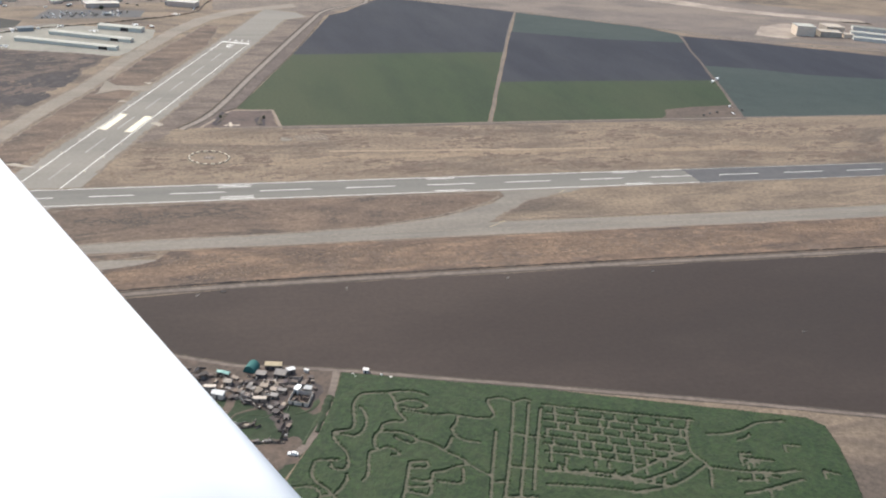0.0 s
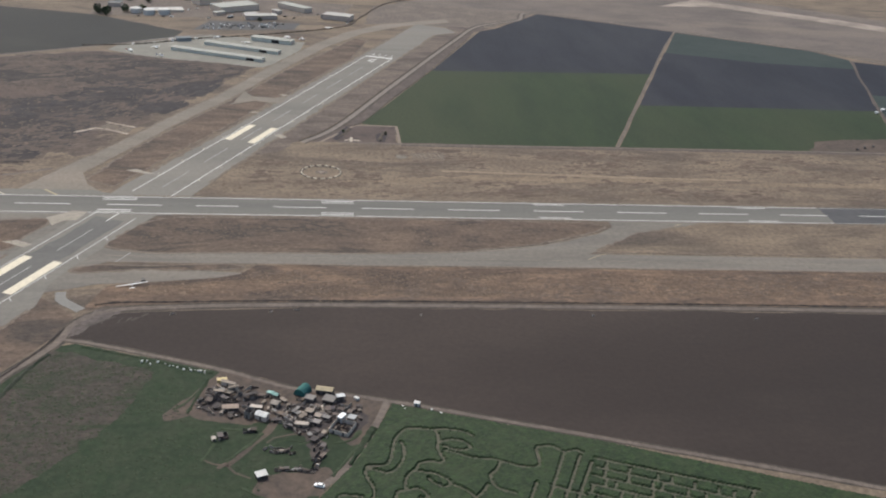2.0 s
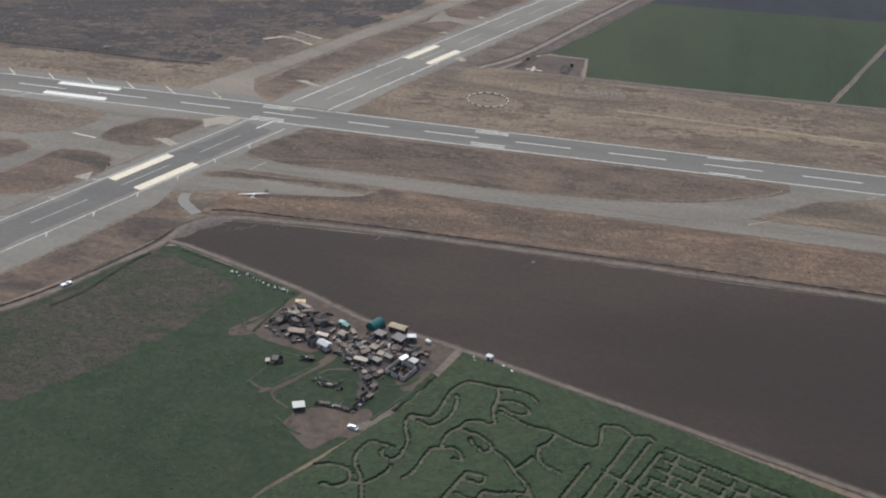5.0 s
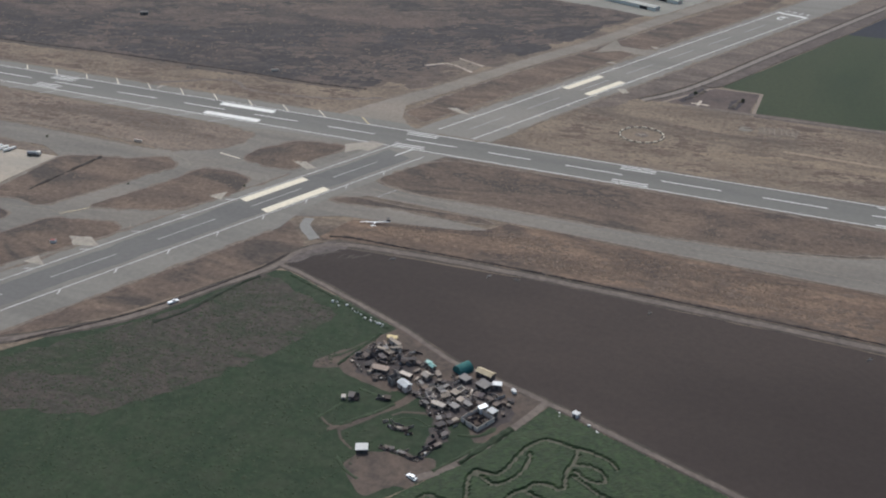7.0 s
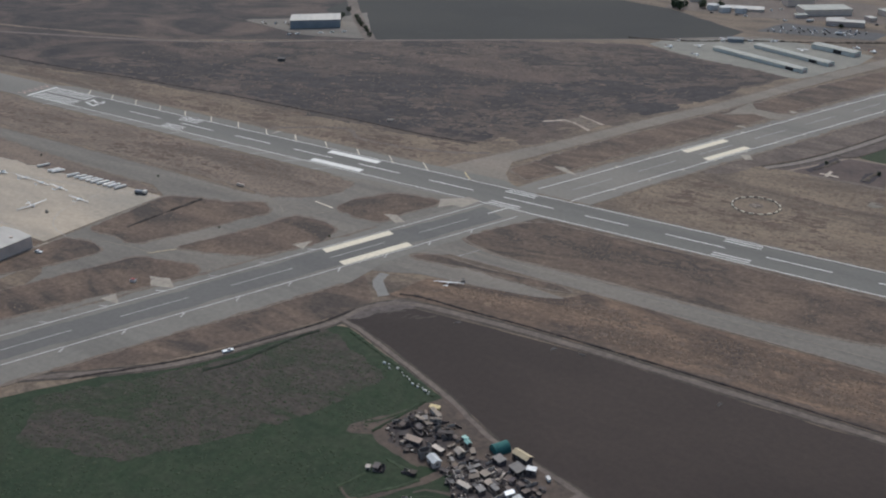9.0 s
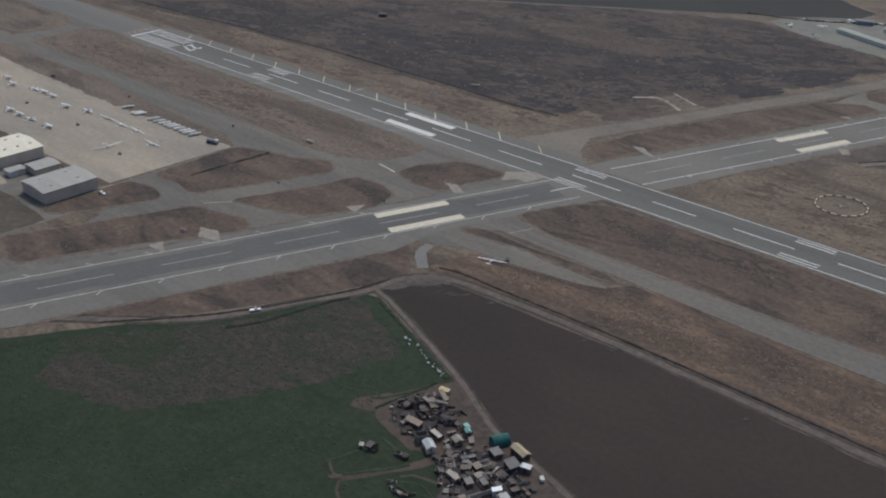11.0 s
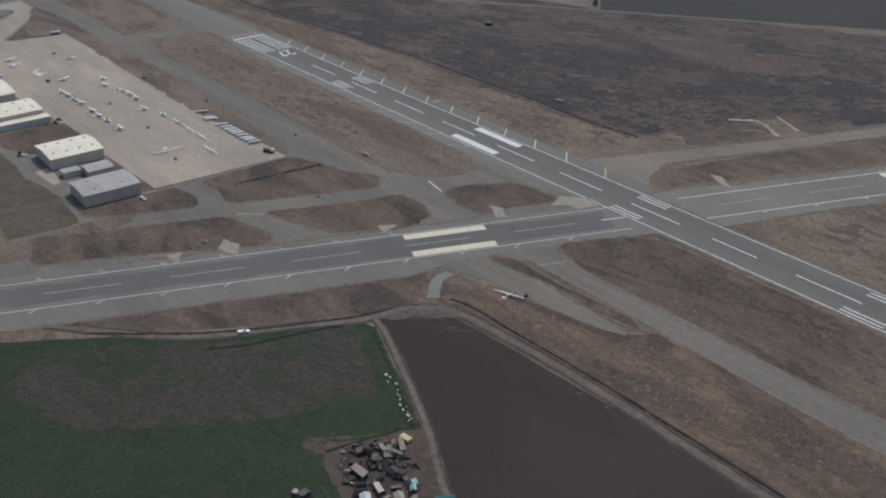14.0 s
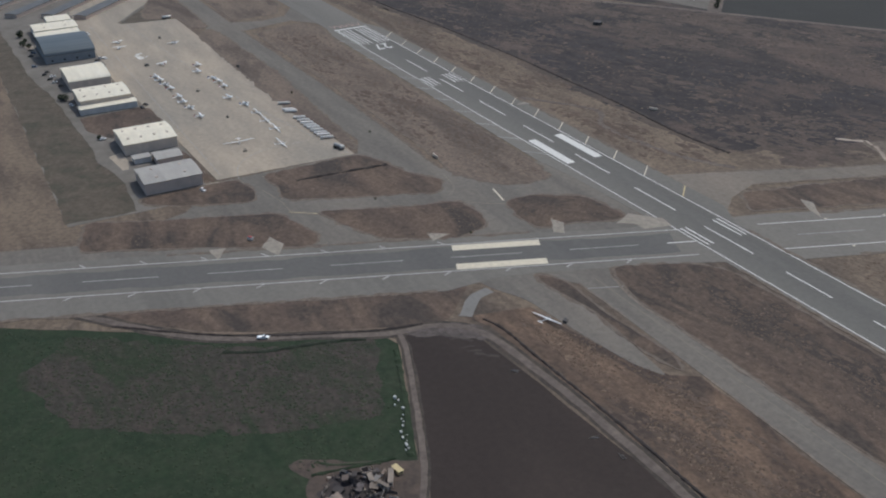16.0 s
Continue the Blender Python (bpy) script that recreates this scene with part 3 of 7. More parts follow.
for pts, w in (([(50, -122), (-100, -150), (-372, -176)], 0.3), ([(40, -205), (-100, -206), (-380, -207)], 0.3), ([(52, -197), (30, -190), (14, -170), (12, -140)], 0.35)):
    slab("guide_line", ribbon(curve_points(pts, 4), w), 0.099, M_FADED, "faded guide line on the concrete", "marking", apron, 0.01)

# darker wheel-worn bands of the runways
slab("wheel_band", [(-239, -14.6), (756, -14.6), (756, 14.6), (-239, 14.6)], 0.1125, M_CORE, "darker wheel-worn asphalt", "asphalt", runway_a, 0.01)
slab("wheel_band", wiggly([along_b(s, v) for s, v in ((-420, -10), (-420, 10), (-28, 11), (-28, -11))], 4, 2.0, 0.08), 0.104, M_CORE_B, "darker wheel-worn asphalt", "asphalt", runway_b, 0.01)


# ragged grass creeping over the pavement edges
def creeping(points, width, top=0.14):
    line_pts = curve_points(points, 2.0)
    left, right = [], []
    for i, p in enumerate(line_pts):
        d = (Vector(line_pts[min(i + 1, len(line_pts) - 1)]) - Vector(line_pts[max(i - 1, 0)])).normalized()
        n = Vector((-d.y, d.x))
        w1, w2 = (width * (0.55 + 0.9 * noise.noise((p[0] * 0.13, p[1] * 0.13, k)) + 0.5 * noise.noise((p[0] * 0.5, p[1] * 0.5, k))) for k in (2.2, 7.9))
        left.append((p[0] + n.x * max(w1, 0.05), p[1] + n.y * max(w1, 0.05)))
        right.append((p[0] - n.x * max(w2, 0.05), p[1] - n.y * max(w2, 0.05)))
    return slab("grass_edge", left + right[::-1], top, M_FRINGE, "thin ragged grass creeping over the pavement edge", "grass")


for v0, v1 in ((-24, -21), (25, 21)):
    creeping([along_b(s, v0 + (v1 - v0) * (s - 120) / 520) for s in (60, 200, 350, 500, 640)], 2.6)
creeping([along_b(s, -21 - (2 if s < -90 else 0)) for s in (-290, -200, -100)], 2.0)
creeping([along_b(s, 33.5) for s in (-520, -400, -280, -155)], 2.2)
creeping([(258, 17), (400, 17), (600, 17), (757, 17), (1100, 16)], 1.8)
creeping([(290, -17.6), (430, -17), (580, -17)], 1.6)
creeping([(670, -17), (900, -16), (1100, -16)], 1.6)
creeping([(-230, 27), (-100, 27), (60, 27), (168, 27)], 1.8)
creeping([(184, 44), (196, 74), (220, 124), (257, 217), (287, 286), (323, 389), (370, 512)], 1.8)
creeping([(216, 66), (234, 112), (272, 209), (302, 278), (339, 382), (388, 506)], 1.8)
creeping([(-290, -88), (-60, -83), (98, -84)], 1.5)
creeping([(-300, -114), (-100, -111), (28, -109)], 1.5)


# pale worn strips along the taxiway's edges
M_EDGE = mat("pale_worn_edge", (0.225, 0.188, 0.152), (0.165, 0.137, 0.112), 0.3, (0.135, 0.104, 0.080), 0.06, fine=0.3)
for pts in ([(264, -76), (288, -80.4), (316, -79.4), (351, -78), (420, -77.4), (480, -73.4), (532, -61.4), (572, -42)], [(352, -93.6), (385, -94.2), (433, -95), (480, -94.6), (800, -97.6), (1200, -99)], [(300, -93.2), (262, -93.6)]):
    slab("worn_edge", wiggly(ribbon(curve_points(pts, 4), 1.1), 2, 0.5, 0.3), 0.142, M_EDGE, "pale worn strip along the taxiway edge", "pavement", depth=0.08)


# grass and weed clumps scattered over the open ground
def clumps(label, outline, count, size, height, material, seed, top=0.03):
    rng = np.random.default_rng(seed)
    xs, ys = np.array([p[0] for p in outline]), np.array([p[1] for p in outline])
    px, py = rng.uniform(xs.min(), xs.max(), count * 3), rng.uniform(ys.min(), ys.max(), count * 3)
    inside = np.zeros(px.shape, bool)
    for i in range(len(outline)):
        xa, ya, xb, yb = xs[i], ys[i], xs[(i + 1) % len(xs)], ys[(i + 1) % len(xs)]
        inside ^= ((ya > py) != (yb > py)) & (px < (xb - xa) * (py - ya) / ((yb - ya) or 1e-9) + xa)
    dense = np.array([noise.noise((x * 0.025, y * 0.05, seed)) for x, y in zip(px, py)])
    inside &= (px - 387) ** 2 + (py - 73.5) ** 2 > 17 ** 2
    keep = inside & (dense > rng.uniform(-0.5, 0.35, px.shape))
    px, py = px[keep][:count], py[keep][:count]
    k = len(px)
    r = size * 0.62 * rng.lognormal(0, 0.4, k)
    verts = np.zeros((k, 7, 3))
    for j in range(6):
        q = 2 * math.pi * j / 6 + rng.uniform(-0.3, 0.3, k)
        rr = r * rng.uniform(0.5, 1.25, k)
        verts[:, j] = np.stack([px + rr * np.cos(q), py + rr * np.sin(q), np.full(k, top - 0.05)], 1)
    verts[:, 6] = np.stack([px + r * rng.uniform(-0.3, 0.3, k), py + r * rng.uniform(-0.3, 0.3, k), top + height * 0.8 * rng.uniform(0.4, 1.4, k)], 1)
    base = np.arange(k)[:, None] * 7
    faces = np.concatenate([np.concatenate([base + j, base + (j + 1) % 6, base + 6], 1) for j in range(6)])
    me = bpy.data.meshes.new("grass_clumps")
    me.from_pydata(verts.reshape(-1, 3).tolist(), [], faces.tolist())
    me.materials.append(material)
    return tagged(new("grass_clumps", me), label, "grass", kind="stuff")


def mottle(label, outline, count, size, material, seed, top, aspect=2.0, turn=0.0, share=0.1):
    """Low ragged patches of ground cover, gathered in drifts that thin out at their edges."""
    rng = np.random.default_rng(seed)
    xs, ys = np.array([p[0] for p in outline]), np.array([p[1] for p in outline])
    px, py = rng.uniform(xs.min(), xs.max(), count * 4), rng.uniform(ys.min(), ys.max(), count * 4)
    inside = np.zeros(px.shape, bool)
    for i in range(len(outline)):
        xa, ya, xb, yb = xs[i], ys[i], xs[(i + 1) % len(xs)], ys[(i + 1) % len(xs)]
        inside ^= ((ya > py) != (yb > py)) & (px < (xb - xa) * (py - ya) / ((yb - ya) or 1e-9) + xa)
    drift = np.array([noise.fractal((x * 0.014, y * 0.022, seed), 0.8, 2.0, 4) for x, y in zip(px, py)])
    inside &= (px - 387) ** 2 + (py - 73.5) ** 2 > 18 ** 2
    keep = inside & (drift > share + rng.normal(0, 0.16, px.shape))
    px, py = px[keep][:count], py[keep][:count]
    k = len(px)
    r = size * rng.lognormal(0, 0.5, k)
    ca, sa = math.cos(turn), math.sin(turn)
    verts = np.zeros((k, 10, 3))
    for j in range(9):
        q = 2 * math.pi * j / 9 + rng.uniform(-0.25, 0.25, k)
        rr = r * rng.uniform(0.45, 1.3, k)
        u, v = rr * np.cos(q) * aspect, rr * np.sin(q)
        verts[:, j] = np.stack([px + u * ca - v * sa, py + u * sa + v * ca, np.full(k, top - 0.03)], 1)
    verts[:, 9] = np.stack([px, py, top + rng.uniform(0.02, 0.07, k)], 1)
    base = np.arange(k)[:, None] * 10
    faces = np.concatenate([np.concatenate([base + j, base + (j + 1) % 9, base + 9], 1) for j in range(9)])
    me = bpy.data.meshes.new("ground_cover")
    me.from_pydata(verts.reshape(-1, 3).tolist(), [], faces.tolist())
    me.materials.append(material)
    return tagged(new("ground_cover", me), label, "ground cover", kind="stuff")


M_SINGEDTOP = mat("singed_cover", (0.108, 0.079, 0.062), (0.072, 0.055, 0.046), 0.10, (0.058, 0.046, 0.041), 0.03, fine=0.35, tufts=0.16)
M_BLACKTOP = mat("charred_cover", (0.030, 0.026, 0.028), (0.046, 0.038, 0.037), 0.10, fine=0.3, tufts=0.2)
mottle("brown singed grass drifts on the burnt ground", [(-300, 70), (0, 92), (130, 96), (165, 105), (205, 104), (232, 200), (222, 250), (190, 258), (150, 190), (0, 150), (-300, 120)], 1500, 2.2, M_SINGEDTOP, 41, 0.035, 2.0, 0.3, 0.12)
mottle("brown singed grass round the broken concrete strips", [(150, 84), (200, 100), (236, 200), (220, 248), (188, 252), (158, 190), (118, 140)], 900, 2.4, M_SINGEDTOP, 42, 0.035, 1.6, 0.8, -0.25)
mottle("brown singed grass drifts beyond the burnt ground", [(-260, 180), (-60, 190), (90, 300), (230, 300), (296, 372), (300, 402), (140, 446), (0, 386), (-130, 300)], 2600, 2.6, M_SINGEDTOP, 43, 0.035, 2.4, 0.35, -0.05)
mottle("charred black drifts at the edge of the burnt ground", [(-300, 58), (-100, 70), (130, 72), (176, 82), (196, 140), (262, 260), (300, 370), (250, 330), (180, 150), (110, 96), (-300, 76)], 1100, 1.6, M_BLACKTOP, 44, 0.035, 2.0, 0.2, 0.1)
mottle("charred black drifts on the burnt ground", [(204, 236), (222, 292), (262, 330), (292, 350), (272, 272), (250, 220)], 300, 2.4, M_BLACKTOP, 45, 0.04, 2.0, 1.0, -0.1)
mottle("charred black drifts across the burnt ground", [(-280, 76), (13, 92), (174, 90), (196, 170), (239, 275), (202, 327), (110, 262), (24, 226), (-77, 182), (-280, 130)], 1500, 3.4, M_BLACKTOP, 46, 0.032, 2.2, 0.35, 0.02)
M_RUSSET = mat("russet_grass", (0.112, 0.080, 0.060), (0.086, 0.063, 0.049), 0.12, fine=0.35, tufts=0.18)
for seed, pts, count in ((51, [(275, -142), (1000, -146), (1000, -102), (420, -101), (350, -104), (290, -124)], 1500), (52, [(270, -64), (480, -68), (526, -56), (566, -36), (420, -24), (290, -26)], 520), (53, [(-262, -76), (70, -75), (110, -78), (140, -50), (138, -34), (-262, -30)], 560),
                         (54, [(330, 24), (1000, 24), (1000, 138), (470, 138), (400, 130), (340, 100)], 1300), (55, [(-330, 34), (150, 34), (170, 60), (160, 74), (-10, 74), (-330, 56)], 500)):
    mottle("russet dry grass drifts in paler grass", pts, count, 1.3, M_RUSSET, seed, 0.035 if seed in (51, 54, 55) else 0.155, 2.2, 0.1, 0.08)
M_WORNTURN = mat("rutted_earth", (0.120, 0.098, 0.087), (0.078, 0.064, 0.058), 0.35, (0.060, 0.049, 0.045), 0.12, fine=0.3)
M_TUFT = mat("dry_tufts", (0.150, 0.108, 0.077), (0.105, 0.075, 0.056), 0.3, tufts=0.28)
M_TUFTROUGH = mat("rough_dry_tufts", (0.158, 0.112, 0.077), (0.112, 0.079, 0.056), 0.3, tufts=0.3)
M_TUFTDARK = mat("sooty_tufts", (0.066, 0.053, 0.045), (0.046, 0.039, 0.035), 0.3, tufts=0.35)
M_TUFTSTRAW = mat("dull_straw_tufts", (0.076, 0.060, 0.046), (0.058, 0.047, 0.036), 0.3, tufts=0.25)
M_TUFTWEED = mat("dull_green_tufts", (0.031, 0.038, 0.021), (0.040, 0.041, 0.026), 0.3, tufts=0.2)
M_TUFTGREEN = mat("green_tufts", (0.026, 0.039, 0.018), (0.034, 0.043, 0.022), 0.3, tufts=0.2)
clumps("dry brown grass clumps on the verge", [(275, -137), (1000, -133), (1000, -103), (420, -103), (350, -106), (300, -121)], 9000, 1.0, 0.3, M_TUFTROUGH, 1)
clumps("dry brown grass clumps between runway and taxiway", [(264, -66), (300, -68), (480, -68), (526, -56), (570, -36), (560, -23), (290, -24)], 3200, 0.8, 0.2, M_TUFT, 2, 0.15)
clumps("dry brown grass clumps beside the runway", [(-262, -76), (70, -75), (110, -78), (140, -50), (138, -34), (-200, -31), (-262, -30)], 4200, 0.9, 0.2, M_TUFT, 3, 0.15)
clumps("dry brown grass clumps in the infield", [(300, 24), (1000, 24), (1000, 140), (400, 140), (330, 110)], 5200, 1.1, 0.25, M_TUFT, 4)
clumps("sooty weed clumps on the burnt ground", [(-300, 84), (120, 90), (190, 160), (290, 380), (140, 440), (-130, 295), (-300, 195)], 5200, 1.9, 0.3, M_TUFTDARK, 5)
clumps("brown weed clumps on the burnt ground", [(-300, 84), (120, 90), (190, 160), (290, 380), (140, 440), (-130, 295), (-300, 195)], 2600, 1.6, 0.3, M_TUFT, 6)
clumps("dry brown grass clumps north of the runway", [(-330, 32), (160, 32), (176, 60), (160, 74), (-10, 74), (-200, 66), (-330, 56)], 3200, 1.0, 0.22, M_TUFT, 7)
clumps("straw-coloured weed clumps in the dried patch", PATCH, 900, 0.6, 0.2, M_TUFTSTRAW, 31, 0.05)
clumps("dark green weed clumps in the dried patch", PATCH, 1500, 1.2, 0.25, M_TUFTWEED, 32, 0.05)
clumps("green weed clumps in the field", [(262, -200), (330, -222), (330, -262), (372, -300), (352, -390), (200, -400), (160, -360), (240, -244)], 4600, 0.9, 0.3, M_TUFTGREEN, 8)
for k, pts in enumerate(([(58, -122), (58, -178), (92, -180), (124, -104), (100, -108)], [(124, -172), (168, -156), (184, -122), (180, -102), (150, -102)], [(74, -286), (114, -196), (154, -190), (132, -236), (104, -292)], [(168, -72), (182, -36), (208, -32), (198, -72)])):
    clumps("dry brown grass clumps on a taxiway island", pts, 420, 0.8, 0.2, M_TUFT, 20 + k, 0.15)

slab("worn_turn", wiggly([(258, -186), (260, -172), (266, -160), (274, -153.5), (282, -153), (284, -158), (279, -165), (271, -173), (267, -184)], 1.5, 1.8, 0.2), 0.055, M_WORNTURN, "pale rutted turning place at the head of the ploughed field", "dirt")
# pale tyre scuffs where vehicles turn at the head of the ploughed field
scuffs = random.Random(17)
M_SCUFF = mat("scuffed_soil", (0.072, 0.057, 0.048), (0.050, 0.040, 0.035), 0.4)
for i in range(9):
    x, y = 264 + 4.0 * i + scuffs.uniform(-1, 1), -170 + 0.75 * i + scuffs.uniform(-2, 2)
    a = scuffs.uniform(-0.5, 0.5)
    pts = [(x + 4 * k * math.cos(a + 1.2), y + 4 * k * math.sin(a + 1.2)) for k in (-0.7, 0, 0.8)]
    slab("tyre_scuff", wiggly(ribbon(curve_points(pts, 1.0), scuffs.uniform(0.4, 1.6)), 0.8, 0.9, 0.5), 0.048, M_SCUFF, "pale tyre scuff in ploughed soil", "track", depth=0.02)

# ---- runway markings ----
def mark(name, points, parent, material=M_PAINT, top=0.125):
    bm = bmesh.new()
    slab_mesh(bm, points, top, 0.012)
    return part(name, bm, material, parent)


def rect(x0, x1, y0, y1):
    return [(x0, y0), (x1, y0), (x1, y1), (x0, y1)]


def rect_b(s0, s1, v0, v1):
    return [along_b(s0, v0), along_b(s1, v0), along_b(s1, v1), along_b(s0, v1)]


for side in (-1, 1):
    mark("edge_line", rect(-238, 756, side * 15 - 0.3, side * 15 + 0.3), runway_a)
    mark("edge_line", rect(758, 1300, side * 14.6 - 0.3, side * 14.6 + 0.3), runway_a, M_FADED, 0.128)
    mark("aiming_bar", rect(87, 133, side * 10.2 - 2.8, side * 10.2 + 2.8), runway_a)
    for x, count in ((-71, 3), (239, 2), (388.5, 2), (541, 1), (693, 1)):
        for i in range(count):
            y = side * (12.4 - 3.0 * i)
            mark("touchdown_bar", rect(x, x + 22.5, y - 0.45, y + 0.45), runway_a)
    for i in range(4):
        y = side * (3.0 + 3.3 * i)
        mark("threshold_stripe", rect(-236, -183, y - 0.5, y + 0.5), runway_a)
    mark("edge_line", rect_b(-620, -20, side * 14.7 - 0.35, side * 14.7 + 0.35), runway_b, M_DULLWHITE, 0.126)
    mark("edge_line", rect_b(22, 493, side * 14.7 - 0.3, side * 14.7 + 0.3), runway_b, M_PAINT, 0.126)
    mark("aiming_bar", rect_b(-143, -97, side * 10.4 - 3.0, side * 10.4 + 3.0), runway_b, M_CREAM)
    mark("aiming_bar", rect_b(156, 201, side * 10.4 - 3.0, side * 10.4 + 3.0), runway_b, M_CREAM)
starts = [-122, -61, 0, 60.96, 121.9, 182.9, 243.4] + [355.7 + 60.96 * k for k in range(14)]
for x in starts:
    mark("centreline_dash", rect(x, x + 36.6, -0.4, 0.4), runway_a)
mark("centreline_dash", rect(302.7, 331.8, -0.4, 0.4), runway_a)
for k in range(-7, 11):
    s = -144.7 + 60.96 * k
    if not -30 < s < 20:
        mark("centreline_dash", rect_b(s, s + 36.6, -0.32, 0.32), runway_b, M_FADED)
mark("centreline_dash", rect_b(-32, -17, -0.4, 0.4), runway_b)
mark("threshold_bar", rect(-241.5, -238.5, -15.5, 15.5), runway_a)
mark("threshold_bar", rect_b(491.5, 495, -15.5, 15.5), runway_b)
for i in range(4):
    mark("threshold_arrow", [along_b(s, v) for s, v in ((498, -10.5 + 7 * i), (507, -10.9 + 7 * i), (507, -9.3 + 7 * i))], runway_b)
for i in range(5):
    y = -12 + 6 * i
    mark("chevron", [(-257, y - 2.6), (-255, y - 2.6), (-246, y), (-255, y + 2.6), (-257, y + 2.6), (-249, y)], runway_a, M_SALMON)


def numeral(text, m, parent, height):
    cu = bpy.data.curves.new("numeral", "FONT")
    cu.body, cu.size, cu.align_x, cu.extrude = text, height / 0.72, "CENTER", 0.006
    tmp = bpy.data.objects.new("numeral", cu)
    me = bpy.data.meshes.new_from_object(tmp)
    bpy.data.objects.remove(tmp)
    me.materials.append(M_PAINT)
    ob = new("runway_number", me)
    ob.matrix_basis, ob.parent = m, parent
    return ob


numeral("27", pose(-178, 0.5, 0.12, 0, 0, -90) @ Matrix.Diagonal((0.62, 1, 1, 1)), runway_a, 17)
numeral("2", Matrix.Translation((*along_b(482, -2), 0.12)) @ pose(0, 0, 0, 0, 0, math.degrees(B_TURN) + 90), runway_b, 13)
# shoulder ticks
for k in range(13):
    x = -196 + 30.6 * k
    if x < 180:
        mark("shoulder_tick", [(x, 15.8), (x + 0.9, 15.8), (x - 11.2, 27.6), (x - 12.1, 27.6)], runway_a, M_CREAM)
    if x < 115:
        mark("shoulder_tick", [(x + 1, -15.8), (x + 2.2, -15.8), (x - 8.6, -26.2), (x - 9.8, -26.2)], runway_a, M_FADED)
mark("shoulder_tick", [(206, 16), (207.4, 16), (196.6, 26.4), (195.2, 26.4)], runway_a, M_YELLOW)
for k in range(11):
    s = -330 + 30.5 * k
    for side in (-1, 1):
        if s > (-120 if side == -1 else -40):
            continue
        mark("shoulder_tick", [along_b(s + a, side * b) for a, b in ((0, 15.2), (0.8, 15.2), (-2.4, 18.4), (-3.3, 18.4))], runway_b, M_DULLWHITE, 0.112)
for k in range(13):
    s = 60 + 33 * k
    for side in (-1, 1):
        mark("edge_light", rect_b(s, s + 1.4, side * 16.4 - 0.6, side * 16.4 + 0.6), runway_b, M_CREAM, 0.112)


def line(points, width, parent, material, top):
    return mark("guide_line", ribbon(curve_points(points, 3), width), parent, material, top)


M_FADEY = mat("faded_yellow_paint", (0.27, 0.235, 0.17), (0.21, 0.185, 0.145), 0.6, rough=0.85)
line([(262, -84), (480, -84), (800, -87), (1200, -87)], 0.22, taxi, M_FADEY, 0.092)
line([(268, -93), (276, -74)], 0.5, taxi, M_FADED, 0.094)
line([(560, -82), (600, -55), (640, -20)], 0.35, taxi, M_YELLOW, 0.092)
for pts in ([(50, -197), (70, -196), (82, -196), (89, -201)], [(54, -183), (78, -181), (96, -185)], [(76, -190), (98, -186), (112, -186)], [(112, -186), (138, -160)], [(159, -182), (164, -190), (160, -200)], [(110, -87), (128, -90), (138, -98)], [(146, -100), (160, -84), (166, -72)], [(190, -120), (198, -112), (202, -100)]):
    line(pts, 0.28, taxi, M_FADEY, 0.085)
mark("hold_line", ribbon([(143, -72), (160, -75)], 1.0), taxi, M_CREAM, 0.088)
mark("hold_line", ribbon([(113, -187), (126, -170)], 0.6), taxi, M_YELLOW, 0.088)
# pale concrete wedges beside the runways
M_WEDGE = mat("pale_concrete", (0.33, 0.288, 0.234), (0.235, 0.208, 0.170), 0.3, rough=0.9, fine=0.12)
for pts in ([(138, -207), (150, -203), (161, -210), (148, -215)], [(137, -240), (139, -231), (150, -239)], [(194, -65), (202, -62), (213, -69), (209, -73)], [(217, -38), (210, -25), (224, -13), (234, -14), (230, -29), (222, -30)],
            [(243.4, 69.3), (250, 72.2), (266, 61.4), (256, 63)], [(176, -132), (183, -122), (186, -134)], [(20.9, 18.4), (24.3, 28), (20, 26.6)], [(319, 228.5), (325, 232.5), (329, 228)], [(343, 292), (351, 291), (348, 285)], [(345.5, 163.5), (351.3, 167), (357, 158.6), (353, 155)]):
    slab("concrete_wedge", wiggly(pts, 3, 0.6, 0.3), 0.165, M_WEDGE, "pale concrete wedge beside the runway", "concrete")

# segmented circle round the wind marker
# dark ring bed: shadow of the raised segments put into its colour
M_RINGSHADE = mat("ring_shade_earth", (0.070, 0.055, 0.045), (0.048, 0.039, 0.034), 0.4, fine=0.3)
ring = thing("segmented_circle", "ring of white painted concrete segments on dry grass", "airfield marker", pose(387.0, 73.5, 0))
bm = bmesh.new()
slab_mesh(bm, [(4.5 * math.cos(a), 4.5 * math.sin(a)) for a in np.linspace(0, 2 * math.pi, 40)[:-1]], 0.06, 0.1)
part("bed", bm, M_DIRT, ring, "bare dry earth inside the ring")
bm = bmesh.new()
ring_bed = [[bm.verts.new((r * math.cos(a), r * math.sin(a), 0.07)) for a in np.linspace(0, 2 * math.pi, 61)[:-1]] for r in (13.8, 16.0)]
for i in range(60):
    bm.faces.new((ring_bed[0][i], ring_bed[1][i], ring_bed[1][(i + 1) % 60], ring_bed[0][(i + 1) % 60]))
part("bed", bm, M_RINGSHADE, ring, "ground under the ring, darkened for the segments' shadow")
for k in range(16):
    a0, a1 = 2 * math.pi * k / 16, 2 * math.pi * (k + 0.56) / 16
    bm = bmesh.new()
    arc = [(r * math.cos(a), r * math.sin(a)) for r, span in ((15.25, np.linspace(a0, a1, 6)), (14.5, np.linspace(a1, a0, 6))) for a in span]
    slab_mesh(bm, arc, 0.5, 0.45)
    part("segment", bm, M_CREAM, ring)
bm = bmesh.new()
